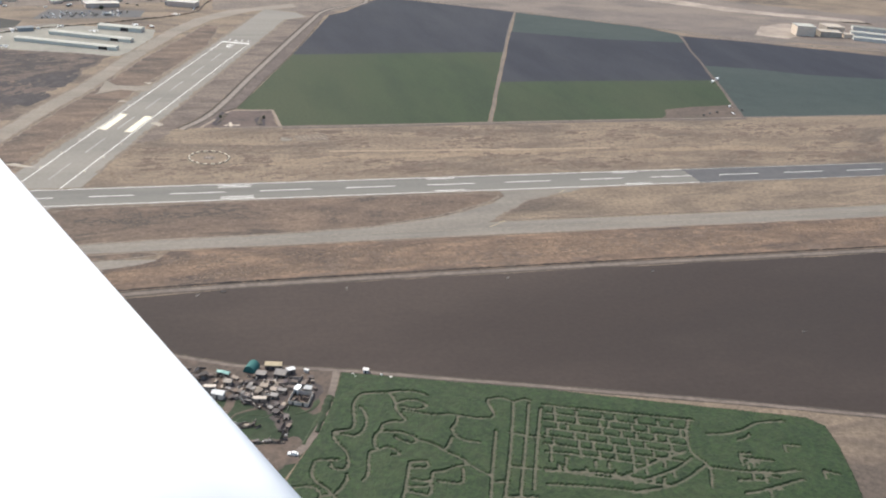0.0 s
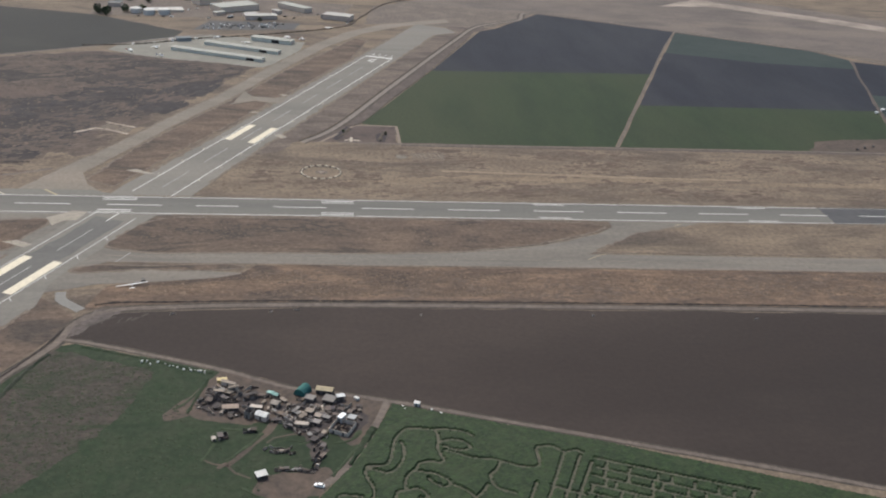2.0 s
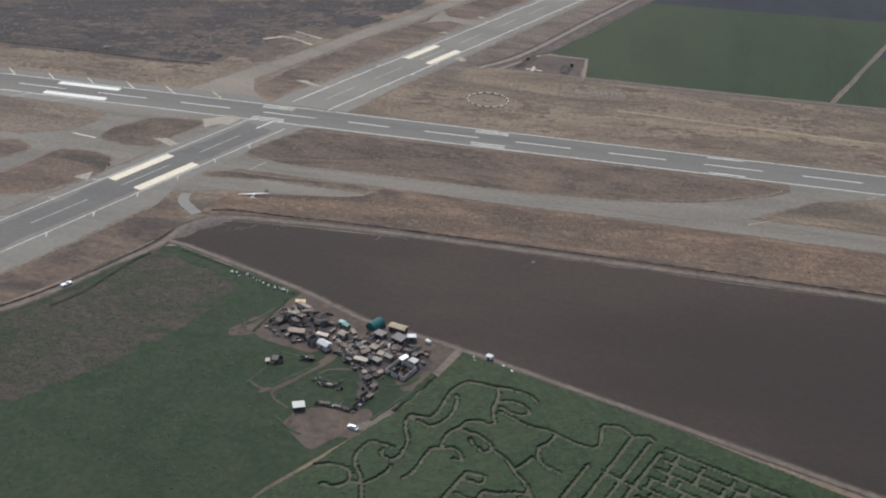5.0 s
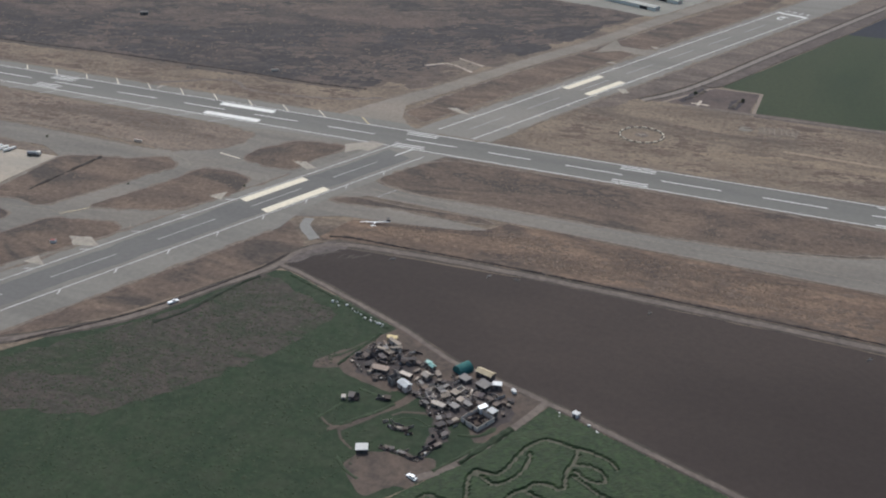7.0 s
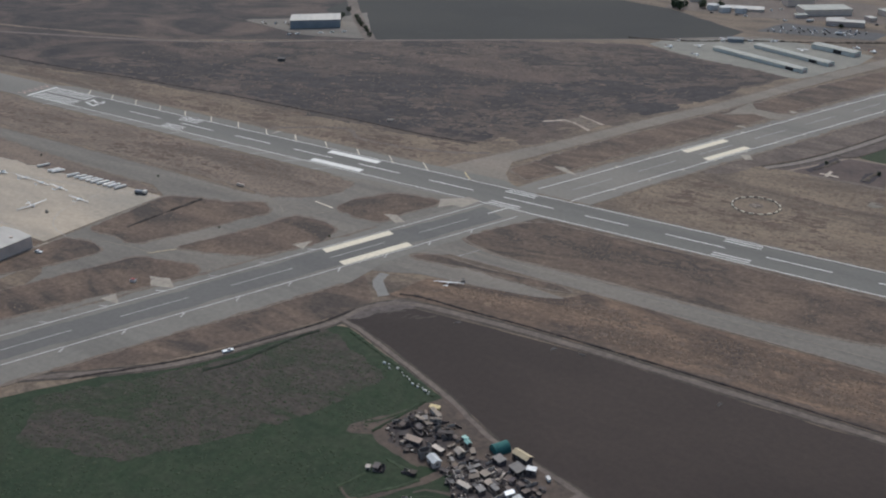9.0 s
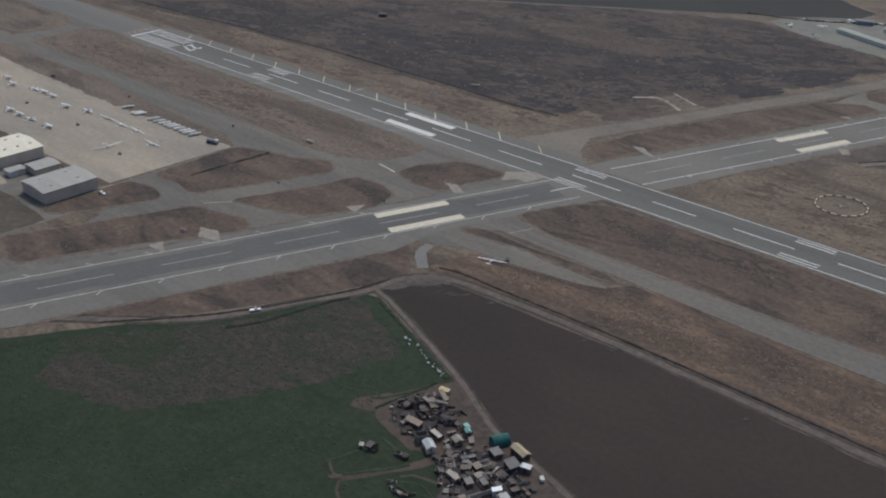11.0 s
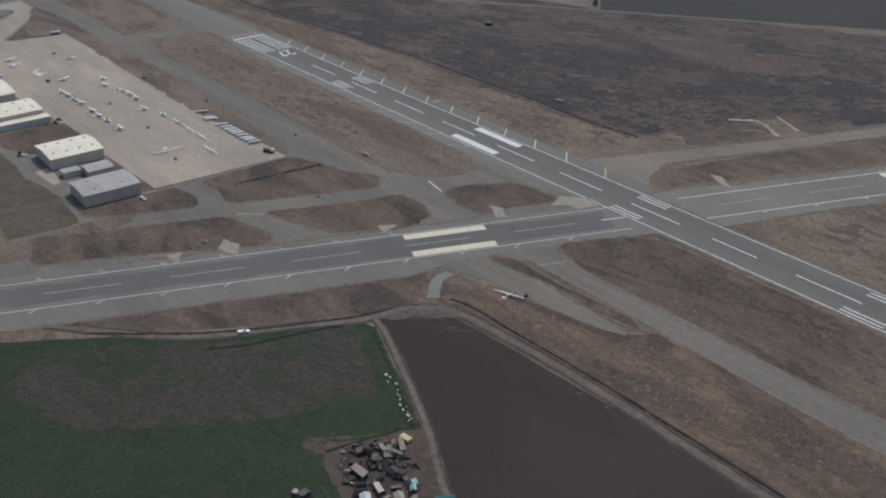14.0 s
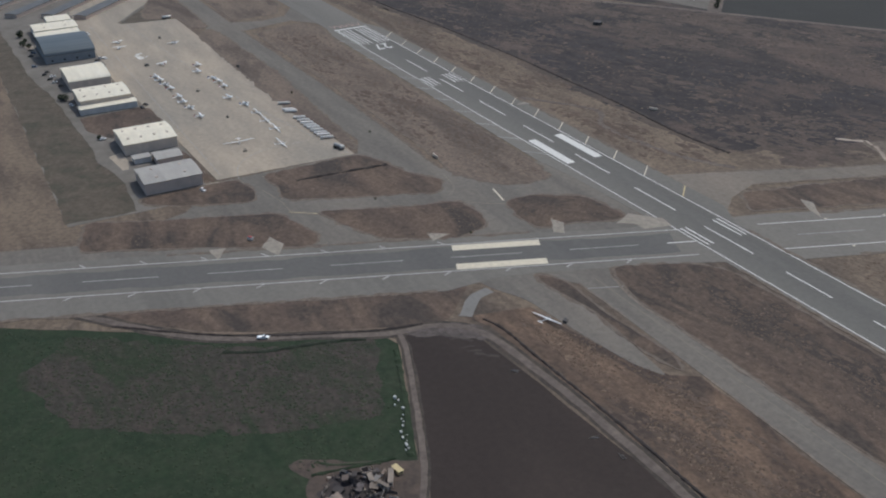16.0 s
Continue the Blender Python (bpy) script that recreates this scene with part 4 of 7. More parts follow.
box(bm, -2.6, 2.6, -0.5, 0.5, 0.06, 0.5)
box(bm, -0.5, 0.5, -3.0, 0.5, 0.06, 0.42)
part("wind_tee", bm, M_PALE, ring, "pale wind tee")

# old marker panels on a worn pad in the infield
slab("worn_pad", wiggly([(459, 106), (459, 124), (485, 129), (486, 109)], 2, 1.6, 0.25), 0.045, M_FRINGE, "worn bare pad in the infield", "dirt")
slab("worn_pad", wiggly(rounded([(446, 110), (446, 119), (455, 119), (455, 110)], 4), 1.5, 1.2, 0.3), 0.046, M_TAXI, "old round grey pad in the infield", "pavement")
M_DULLSLAB = mat("weathered_slab", (0.235, 0.195, 0.158), (0.17, 0.142, 0.116), 0.4, fine=0.15)
panels = thing("marker_panels", "row of low pale marker panels on a worn pad", "airfield marker", pose(472, 117, 0.045, 0, 0, 8))
for u in (-9, -5.5, -2, 2.5, 6, 9.5):
    bm = bmesh.new()
    box(bm, u - 0.25, u + 0.25, -5.5, 5.0, 0, 0.22)
    part("panel", bm, M_DULLSLAB, panels)
bm = bmesh.new()
box(bm, -10.5, 11, -7.0, -6.3, 0, 0.2)
part("kerb", bm, M_DULLSLAB, panels)

# pale marker slabs in the burnt ground
for pts in ([(184, 160), (196, 171), (199, 169), (187, 158.5)], [(206, 169), (208, 171), (228, 158.5), (227, 156)], [(203, 188), (204.5, 189.5), (231, 177), (230, 175)], [(196, 171), (198, 172.6), (206, 170), (205.4, 168.6)]):
    slab("concrete_strip", wiggly(pts, 2, 1.0, 0.3), 0.17, M_PALE, "broken pale concrete strip", "concrete")
slab("asphalt_pad", wiggly([(198, 168), (206, 187), (230, 176), (226, 158)], 4, 1, 0.2), 0.07, M_FRINGE, "old overgrown asphalt pad beside the taxiway", "pavement")


# weeds and ditches along the roads
M_DITCH = mat("dark_ditch_weeds", (0.021, 0.027, 0.017), (0.030, 0.034, 0.022), 0.4, bump=0.3, fine=0.3)
M_DARKROW = mat("blackened_weeds", (0.040, 0.033, 0.030), (0.060, 0.047, 0.040), 0.3, bump=0.3, fine=0.3)
M_BANK = mat("damp_dark_earth", (0.050, 0.040, 0.042), (0.036, 0.030, 0.033), 0.3, fine=0.25)


def weed_row(points, width, height, label="dark dry weeds along the ditch", material=M_SCRUBDARK):
    rnd = random.Random(len(points) * 7 + int(points[0][0]))
    line_pts = curve_points(points, 2.5)
    bm = bmesh.new()
    prev = None
    for i, p in enumerate(line_pts):
        a, b = Vector(line_pts[max(i - 1, 0)]), Vector(line_pts[min(i + 1, len(line_pts) - 1)])
        d = (b - a).normalized()
        n = Vector((-d.y, d.x))
        w, h = width * rnd.uniform(0.5, 1.2) / 2, height * rnd.uniform(0.35, 1.3)
        row = [bm.verts.new((p[0] + n.x * k * w, p[1] + n.y * k * w, z)) for k, z in ((-1, -0.05), (-0.45, h * rnd.uniform(0.6, 1)), (0.3, h), (1, -0.05))]
        if prev:
            for j in range(3):
                bm.faces.new((prev[j], prev[j + 1], row[j + 1], row[j]))
        prev = row
    return tagged(new("weed_row", finish("weed_row", bm, material)), label, "weeds", kind="stuff")


weed_row([(268, -150), (280, -146.5), (309, -145.5), (385, -143), (560, -144), (760, -147), (1000, -151)], 2.0, 0.6, material=M_DARKROW)
weed_row([(190, -300), (224, -256), (250, -204), (258, -176)], 2.0, 0.6, material=M_DARKROW)
weed_row([(366, 148), (396, 196), (450, 338), (535, 560), (574, 650)], 1.6, 0.4)
weed_row([(404, 200), (420, 205.5), (455, 297), (499, 407), (560, 580)], 1.4, 0.4)
weed_row([(-420, 62), (-300, 66), (-197, 74.6), (-92, 80.5), (-10, 81.6), (60, 82.5), (125, 80), (170, 84)], 3.0, 0.7, material=M_DARKROW)
weed_row([(72.5, -168), (74.3, -140.7), (77.5, -110)], 3.4, 0.9, "dark ridge of dry weeds across the grass", M_TUFTDARK)
weed_row([(340, -222), (300, -206), (272, -196)], 4.0, 0.5, "green weeds along the dirt track", M_WEED)
weed_row([(236, -262), (241, -254), (244.5, -246), (248.4, -230), (252.9, -213.4), (257.5, -203.5)], 3.4, 0.7, "dark weeds in a ditch across the green field", M_DITCH)
weed_row([(120, 470), (179, 486), (236, 521), (323, 563), (405, 618), (428, 683), (476, 803), (600, 900)], 3.0, 1.2)
for pts in ([(395, 158), (398.5, 153), (404, 165), (411, 187), (406.5, 192.5), (401, 176)], [(431.6, 170), (438, 181), (442, 173), (438, 152), (431.8, 153)]):
    slab("dark_bank", wiggly(pts, 1.5, 1.4, 0.25), 0.07, M_BANK, "dark damp bank in the dirt corner", "dirt")
weed_row([(399, 160), (405, 172), (409, 188)], 4.2, 0.6, "dark brush in the dirt corner")
weed_row([(435, 155), (436, 166), (439, 177)], 5.0, 0.6, "dark brush in the dirt corner")
weed_row([(406, -298), (417, -270)], 4.0, 0.9, "green weeds along the dirt track", M_WEED)
weed_row([(332, -258), (338, -227)], 2.5, 0.5, "green weeds beside the yard", M_WEED)



# ---- corn maze ----
maze_lines = []


def maze_path(*points):
    maze_lines.append(curve_points(points, 0.5))


maze_path((414, -299), (419, -299), (422, -298), (424, -293), (425, -286), (427, -278), (431, -272), (436, -271), (442, -272), (447, -272), (451, -272), (458, -274), (462, -278))
maze_path((414, -301), (417, -302), (422, -304), (426, -301), (429, -295), (430, -287), (429, -282))
maze_path((413, -300), (413, -306), (415, -312), (416, -316), (415, -324), (412, -327), (408, -325), (408, -322))
maze_path((411, -320), (406, -319), (402, -319), (400, -323), (399, -328), (400, -333), (403, -338), (405, -343), (407, -351))
maze_path((445, -273), (446, -279), (445, -286), (446, -292), (447, -295), (445, -297), (440, -296), (436, -298), (434, -302), (431, -305), (429, -312), (429, -316), (426, -317), (424, -323), (422, -331), (419, -336))
maze_path((446, -282), (451, -280), (456, -281), (459, -284), (459, -287), (454, -288), (448, -285))
maze_path((448, -288), (454, -291), (460, -294), (468, -295), (473, -297), (479, -300), (484, -301), (488, -300), (489, -294), (489, -288), (491, -286), (497, -286), (501, -290), (507, -289), (509, -291))
maze_path((434, -303), (438, -304), (442, -305), (447, -309), (448, -312), (445, -314), (441, -311), (439, -308))
maze_path((429, -316), (434, -315), (437, -318), (438, -321), (435, -321))
maze_path((471, -298), (469, -303), (466, -306), (466, -312), (469, -316), (475, -319))
maze_path((448, -312), (454, -316), (458, -322), (463, -328), (466, -334), (470, -340), (472, -342))
maze_path((464, -313), (461, -318), (458, -321))
maze_path((441, -327), (437, -338), (434, -346), (430, -353), (425, -353))
maze_path((442, -327), (448, -328), (447, -332), (441, -331))
maze_path((439, -339), (446, -341), (449, -336), (453, -336), (459, -334), (465, -333))
maze_path((449, -342), (458, -345), (461, -340), (462, -336))
maze_path((436, -343), (444, -344), (448, -338))
maze_path((446, -344), (443, -350), (439, -348), (435, -346))
maze_path((386, -337), (391, -335), (395, -335), (399, -337), (400, -342), (397, -346), (391, -346))
maze_path((400, -342), (406, -342), (412, -335), (413, -331))
maze_path((485, -312), (473, -342), (467, -358))
maze_path((501, -291), (487, -326), (474, -356))
maze_path((508, -293), (493, -328), (479, -360))
maze_path((512, -298), (499, -327), (487, -355))
maze_path((472, -347), (478, -348))
maze_path((491, -314), (504, -321))
maze_path((482, -338), (494, -342))
maze_path((473, -357), (486, -360))
maze_path((514, -295), (545, -307), (580, -320))
maze_path((527, -355), (544, -348), (564, -342))
maze_path((531, -359), (552, -354), (565, -347))
maze_path((528, -365), (549, -363), (569, -353))
maze_path((581, -332), (590, -333), (599, -332), (610, -328), (617, -328), (624, -329))
maze_path((593, -339), (598, -338), (601, -336))
maze_path((573, -327), (567, -342), (569, -355), (563, -368))
maze_path((578, -320), (573, -327))
maze_path((569, -355), (581, -360), (594, -364), (608, -365))
maze_path((577, -366), (588, -368))
maze_path((575, -375), (587, -374), (606, -371))
maze_path((502, -331), (516, -336), (540, -347))
maze_path((497, -344), (517, -349), (535, -357))
maze_path((494, -353), (515, -359), (533, -366))# the straight rows of the maze with their cross gaps
rnd = random.Random(11)
for k in range(8):
    x0, y0, reach = 513 - 2.35 * k, -301.5 - 5.9 * k, 66 - 1.5 * k
    if k not in (5, 6):
        maze_path((x0, y0), (x0 + 0.92 * reach, y0 - 0.39 * reach))
    for j in range(7):
        a = (j + rnd.uniform(0.1, 0.9)) * reach / 7
        px, py = x0 + 0.92 * a, y0 - 0.39 * a
        maze_path((px, py), (px + 2.3 * 0.7, py + 5.9 * 0.7))
for k in range(9):
    x0, y0 = 584 + rnd.uniform(0, 36), -340 - rnd.uniform(0, 34)
    maze_path((x0, y0), (x0 + rnd.uniform(4, 9), y0 - rnd.uniform(1, 4)))
    maze_path((x0, y0), (x0 - 2, y0 - 5))
CORN = [(426, -250.5), (520, -282), (600, -313.5), (637, -328), (642, -336), (638, -352), (630, -374), (600, -440), (360, -440), (352, -400), (372, -356), (384, -338), (395, -318), (407, -299), (416, -279), (423, -260)]
cell = 0.72
gx, gy = np.arange(350, 646, cell), np.arange(-441, -248, cell)
XX, YY = np.meshgrid(gx, gy)
inside = np.zeros(XX.shape, bool)
for i in range(len(CORN)):
    (xa, ya), (xb, yb) = CORN[i], CORN[(i + 1) % len(CORN)]
    crosses = (ya > YY) != (yb > YY)
    inside ^= crosses & (XX < (xb - xa) * (YY - ya) / ((yb - ya) or 1e-9) + xa)
free = np.zeros(XX.shape, bool)
for path in maze_lines:
    for px, py in path:
        i0, j0 = int((py - gy[0]) / cell), int((px - gx[0]) / cell)
        i1, i2, j1, j2 = max(i0 - 2, 0), i0 + 4, max(j0 - 2, 0), j0 + 4
        free[i1:i2, j1:j2] |= (XX[i1:i2, j1:j2] - px) ** 2 + (YY[i1:i2, j1:j2] - py) ** 2 < 1.0 ** 2
rng = np.random.default_rng(5)
height = 0.74 + rng.uniform(-0.09, 0.09, XX.shape) + 0.15 * np.sin(XX * 0.21 + YY * 0.13) * np.sin(YY * 0.17 - XX * 0.05)
height = np.where(free, 0.08, height)
jx, jy = XX + rng.uniform(-0.2, 0.2, XX.shape), YY + rng.uniform(-0.2, 0.2, XX.shape)
height = np.where(inside, height, -0.1)
keep = inside.copy()
keep[:-1] |= inside[1:]
keep[1:] |= inside[:-1]
keep[:, :-1] |= inside[:, 1:]
keep[:, 1:] |= inside[:, :-1]
index = -np.ones(XX.shape, int)
index[keep] = np.arange(keep.sum())
verts = np.stack([jx[keep], jy[keep], height[keep]], 1)
quad = keep[:-1, :-1] & keep[:-1, 1:] & keep[1:, 1:] & keep[1:, :-1]
faces = np.stack([index[:-1, :-1][quad], index[:-1, 1:][quad], index[1:, 1:][quad], index[1:, :-1][quad]], 1)
me = bpy.data.meshes.new("corn_field")
me.from_pydata(verts.tolist(), [], faces.tolist())
low = free[:-1, :-1] & free[:-1, 1:] & free[1:, 1:] & free[1:, :-1]
me.materials.append(M_CORN)
me.materials.append(mat("trodden_path", (0.098, 0.090, 0.066), (0.062, 0.062, 0.042), 0.3, fine=0.25))
me.polygons.foreach_set("material_index", low[quad].astype(np.int32))
tagged(new("corn_field", me), "tall green corn field cut into a maze of paths", "corn field", kind="stuff")

# ---- small materials for things ----
M_WHITE = mat("white_gloss", (0.92, 0.91, 0.89), (0.86, 0.85, 0.83), 0.8, rough=0.4, vary=0.08)
M_TINROOF = mat("pale_tin", (0.44, 0.44, 0.43), (0.32, 0.32, 0.315), 0.5, (0.52, 0.52, 0.50), 0.2, rough=0.5, vary=0.3)
M_TRAILER = mat("trailer_white", (0.82, 0.77, 0.70), (0.68, 0.64, 0.58), 0.4, rough=0.55, vary=0.25)
M_GREYMETAL = mat("grey_metal", (0.30, 0.31, 0.32), (0.22, 0.23, 0.24), 0.4, (0.36, 0.36, 0.36), 0.1, rough=0.5, metal=0.3)
M_GLASS = mat("dark_glass", (0.02, 0.025, 0.03), (0.035, 0.04, 0.045), 0.5, rough=0.12)
M_TYRE = mat("tyre_rubber", (0.025, 0.025, 0.025), (0.04, 0.04, 0.04), 2.0, rough=0.9)
M_ROOFW = mat("cream_roof", (0.80, 0.72, 0.56), (0.67, 0.595, 0.46), 0.12, (0.84, 0.78, 0.64), 0.05, rough=0.6, stretch=(1, 0.2, 1), fine=0.08)
M_ROOFG = mat("grey_roof", (0.385, 0.355, 0.315), (0.30, 0.277, 0.248), 0.15, (0.44, 0.405, 0.36), 0.06, rough=0.6, stretch=(1, 0.2, 1))
M_ROOFGREEN = mat("dull_green_roof", (0.215, 0.215, 0.185), (0.17, 0.172, 0.15), 0.15, rough=0.7, stretch=(0.2, 1, 1))
M_ROOFB = mat("blue_roof", (0.085, 0.107, 0.120), (0.066, 0.084, 0.096), 0.15, (0.105, 0.124, 0.135), 0.06, rough=0.55, stretch=(0.2, 1, 1))
M_ROOFD = mat("dark_roof", (0.130, 0.132, 0.135), (0.095, 0.098, 0.102), 0.15, (0.115, 0.118, 0.12), 0.05, rough=0.7)
M_WALLT = mat("tan_wall", (0.66, 0.55, 0.45), (0.55, 0.46, 0.375), 0.2, rough=0.8, fine=0.08)
M_WALLG = mat("grey_wall", (0.57, 0.465, 0.395), (0.475, 0.39, 0.33), 0.2, rough=0.8, fine=0.08)
M_WALLW = mat("white_wall", (0.62, 0.60, 0.56), (0.50, 0.48, 0.45), 0.25, rough=0.8)
M_ROOFSH = mat("pale_shelter_roof", (0.36, 0.352, 0.31), (0.285, 0.28, 0.247), 0.15, rough=0.7)
M_WALLB = mat("blue_grey_wall", (0.27, 0.285, 0.295), (0.21, 0.225, 0.238), 0.2, rough=0.7)
M_DARK = mat("dark_opening", (0.035, 0.033, 0.032), (0.05, 0.047, 0.045), 0.5, rough=0.9)
M_WOOD = mat("weathered_wood", (0.19, 0.145, 0.11), (0.12, 0.092, 0.072), 0.8, rough=0.9, vary=0.4, stretch=(0.3, 2, 1))
M_RUST = mat("rusty_metal", (0.105, 0.068, 0.056), (0.075, 0.055, 0.048), 0.7, rough=0.85, vary=0.3)
M_JUNK = mat("sooty_metal", (0.076, 0.070, 0.069), (0.118, 0.106, 0.098), 0.8, rough=0.7, vary=0.45)
M_PLY = mat("bare_plywood", (0.46, 0.38, 0.25), (0.36, 0.29, 0.19), 0.6, rough=0.85, vary=0.2)
M_TARP = mat("teal_canvas", (0.035, 0.125, 0.115), (0.025, 0.095, 0.09), 0.4, rough=0.8)
M_AQUA = mat("pale_green_paint", (0.28, 0.46, 0.40), (0.20, 0.36, 0.32), 0.5, rough=0.6)
M_BLUECAR = mat("blue_paint", (0.10, 0.14, 0.22), (0.08, 0.115, 0.185), 0.8, rough=0.35)
M_BUSH = mat("bush_leaves", (0.030, 0.045, 0.020), (0.045, 0.058, 0.028), 0.9, rough=0.85, vary=0.2)


def prism(bm, ring_a, ring_b, caps=True):
    a, b = [bm.verts.new(p) for p in ring_a], [bm.verts.new(p) for p in ring_b]
    k = len(a)
    for i in range(k):
        bm.faces.new((a[i], a[(i + 1) % k], b[(i + 1) % k], b[i]))
    if caps:
        bm.faces.new(a[::-1])
        bm.faces.new(b)


def loft(bm, rings):
    rows = [[bm.verts.new(p) for p in ring] for ring in rings]
    k = len(rows[0])
    for a, b in zip(rows, rows[1:]):
        for i in range(k):
            bm.faces.new((a[i], a[(i + 1) % k], b[(i + 1) % k], b[i]))
    bm.faces.new(rows[0][::-1])
    bm.faces.new(rows[-1])


def oval(x, z, ry, rz, k=10):
    return [(x, ry * math.cos(2 * math.pi * i / k), z + rz * math.sin(2 * math.pi * i / k)) for i in range(k)]


def foil(y, x, chord, z, thick):
    """A wing section at span y with its leading edge at x."""
    return [(x, y, z), (x - 0.2 * chord, y, z + thick), (x - 0.6 * chord, y, z + 0.7 * thick), (x - chord, y, z + 0.01), (x - 0.6 * chord, y, z - 0.25 * thick), (x - 0.2 * chord, y, z - 0.45 * thick)]


def wheel(bm, x, y, r=0.22, w=0.14):
    prism(bm, [(x + r * math.cos(a), y - w / 2, r + r * math.sin(a)) for a in np.linspace(0, 2 * math.pi, 11)[:-1]], [(x + r * math.cos(a), y + w / 2, r + r * math.sin(a)) for a in np.linspace(0, 2 * math.pi, 11)[:-1]])


# ---- aircraft ----
def light_aircraft(high, paint, label):
    ob = thing("light_aircraft", label, "aircraft", group="aircraft on the apron")
    bm = bmesh.new()
    loft(bm, [oval(2.2, 1.15, 0.12, 0.12), oval(2.0, 1.15, 0.42, 0.40), oval(1.0, 1.2, 0.55, 0.52), oval(0.3, 1.35, 0.58, 0.68), oval(-1.2, 1.4, 0.55, 0.66), oval(-2.6, 1.4, 0.34, 0.36), oval(-5.0, 1.5, 0.12, 0.18)])
    part("fuselage", bm, M_WHITE, ob, smooth=True)
    z = 2.0 if high else 0.95
    bm = bmesh.new()
    loft(bm, [foil(-5.4, 0.3, 1.15, z + 0.12, 0.14), foil(-2.6, 0.5, 1.6, z + 0.06, 0.2), foil(0, 0.5, 1.65, z, 0.22), foil(2.6, 0.5, 1.6, z + 0.06, 0.2), foil(5.4, 0.3, 1.15, z + 0.12, 0.14)])
    part("wing", bm, M_WHITE, ob, smooth=True)
    bm = bmesh.new()
    loft(bm, [foil(-1.75, -4.2, 0.75, 1.6, 0.06), foil(0, -4.0, 1.0, 1.6, 0.08), foil(1.75, -4.2, 0.75, 1.6, 0.06)])
    part("tailplane", bm, M_WHITE, ob)
    bm = bmesh.new()
    prism(bm, [(-3.6, -0.05, 1.6), (-4.7, -0.05, 2.9), (-5.3, -0.05, 2.9), (-5.1, -0.05, 1.5)][::-1], [(-3.6, 0.05, 1.6), (-4.7, 0.05, 2.9), (-5.3, 0.05, 2.9), (-5.1, 0.05, 1.5)][::-1])
    part("fin", bm, paint, ob)
    bm = bmesh.new()
    prism(bm, [(0.9, -0.47, 1.5), (0.3, -0.44, 1.95), (-1.0, -0.44, 1.95), (-1.5, -0.47, 1.55)], [(0.9, 0.47, 1.5), (0.3, 0.44, 1.95), (-1.0, 0.44, 1.95), (-1.5, 0.47, 1.55)])
    bmesh.ops.scale(bm, vec=(1.05, 1.28, 1.02), verts=bm.verts)
    part("cockpit_window", bm, M_GLASS, ob)
    bm = bmesh.new()
    box(bm, 2.2, 2.26, -0.95, 0.95, 1.09, 1.21)
    part("propeller", bm, M_JUNK, ob)
    for x, y in ((1.5, 0), (-0.3, -1.15), (-0.3, 1.15)):
        bm = bmesh.new()
        wheel(bm, x, y)
        box(bm, x - 0.05, x + 0.05, y * 0.75 - 0.04, y * 0.75 + 0.04, 0.3, 1.0)
        part("wheel", bm, M_TYRE, ob)
    return ob


def glider(label, span=8.8):
    ob = thing("glider", label, "glider", group="gliders")
    bm = bmesh.new()
    loft(bm, [oval(2.4, 0.75, 0.06, 0.06), oval(1.9, 0.75, 0.28, 0.30), oval(0.9, 0.85, 0.36, 0.44), oval(-0.3, 0.9, 0.30, 0.38), oval(-1.6, 0.95, 0.15, 0.18), oval(-4.9, 1.05, 0.08, 0.1)])
    part("fuselage", bm, M_WHITE, ob, smooth=True)
    bm = bmesh.new()
    loft(bm, [foil(-span, -0.1, 0.55, 1.32, 0.07), foil(-span * 0.5, 0.25, 0.9, 1.2, 0.11), foil(0, 0.35, 1.1, 1.1, 0.14), foil(span * 0.5, 0.25, 0.9, 1.2, 0.11), foil(span, -0.1, 0.55, 1.32, 0.07)])
    part("wing", bm, M_WHITE, ob, smooth=True)
    bm = bmesh.new()
    loft(bm, [foil(-1.5, -4.5, 0.5, 1.1, 0.04), foil(0, -4.4, 0.7, 1.1, 0.05), foil(1.5, -4.5, 0.5, 1.1, 0.04)])
    part("tailplane", bm, M_WHITE, ob)
    bm = bmesh.new()
    prism(bm, [(-4.3, -0.04, 1.1), (-4.6, -0.04, 2.1), (-5.2, -0.04, 2.1), (-5.2, -0.04, 0.95)][::-1], [(-4.3, 0.04, 1.1), (-4.6, 0.04, 2.1), (-5.2, 0.04, 2.1), (-5.2, 0.04, 0.95)][::-1])
    part("fin", bm, M_WHITE, ob)
    bm = bmesh.new()
    loft(bm, [oval(1.85, 0.95, 0.1, 0.08), oval(1.3, 1.05, 0.29, 0.3), oval(0.6, 1.1, 0.28, 0.32), oval(0.1, 1.1, 0.1, 0.12)])
    part("canopy", bm, M_GLASS, ob, smooth=True)
    bm = bmesh.new()
    wheel(bm, 0.3, 0, 0.2)
    box(bm, 0.2, 0.4, -0.06, 0.06, 0.2, 0.7)
    part("wheel", bm, M_TYRE, ob)
    return ob


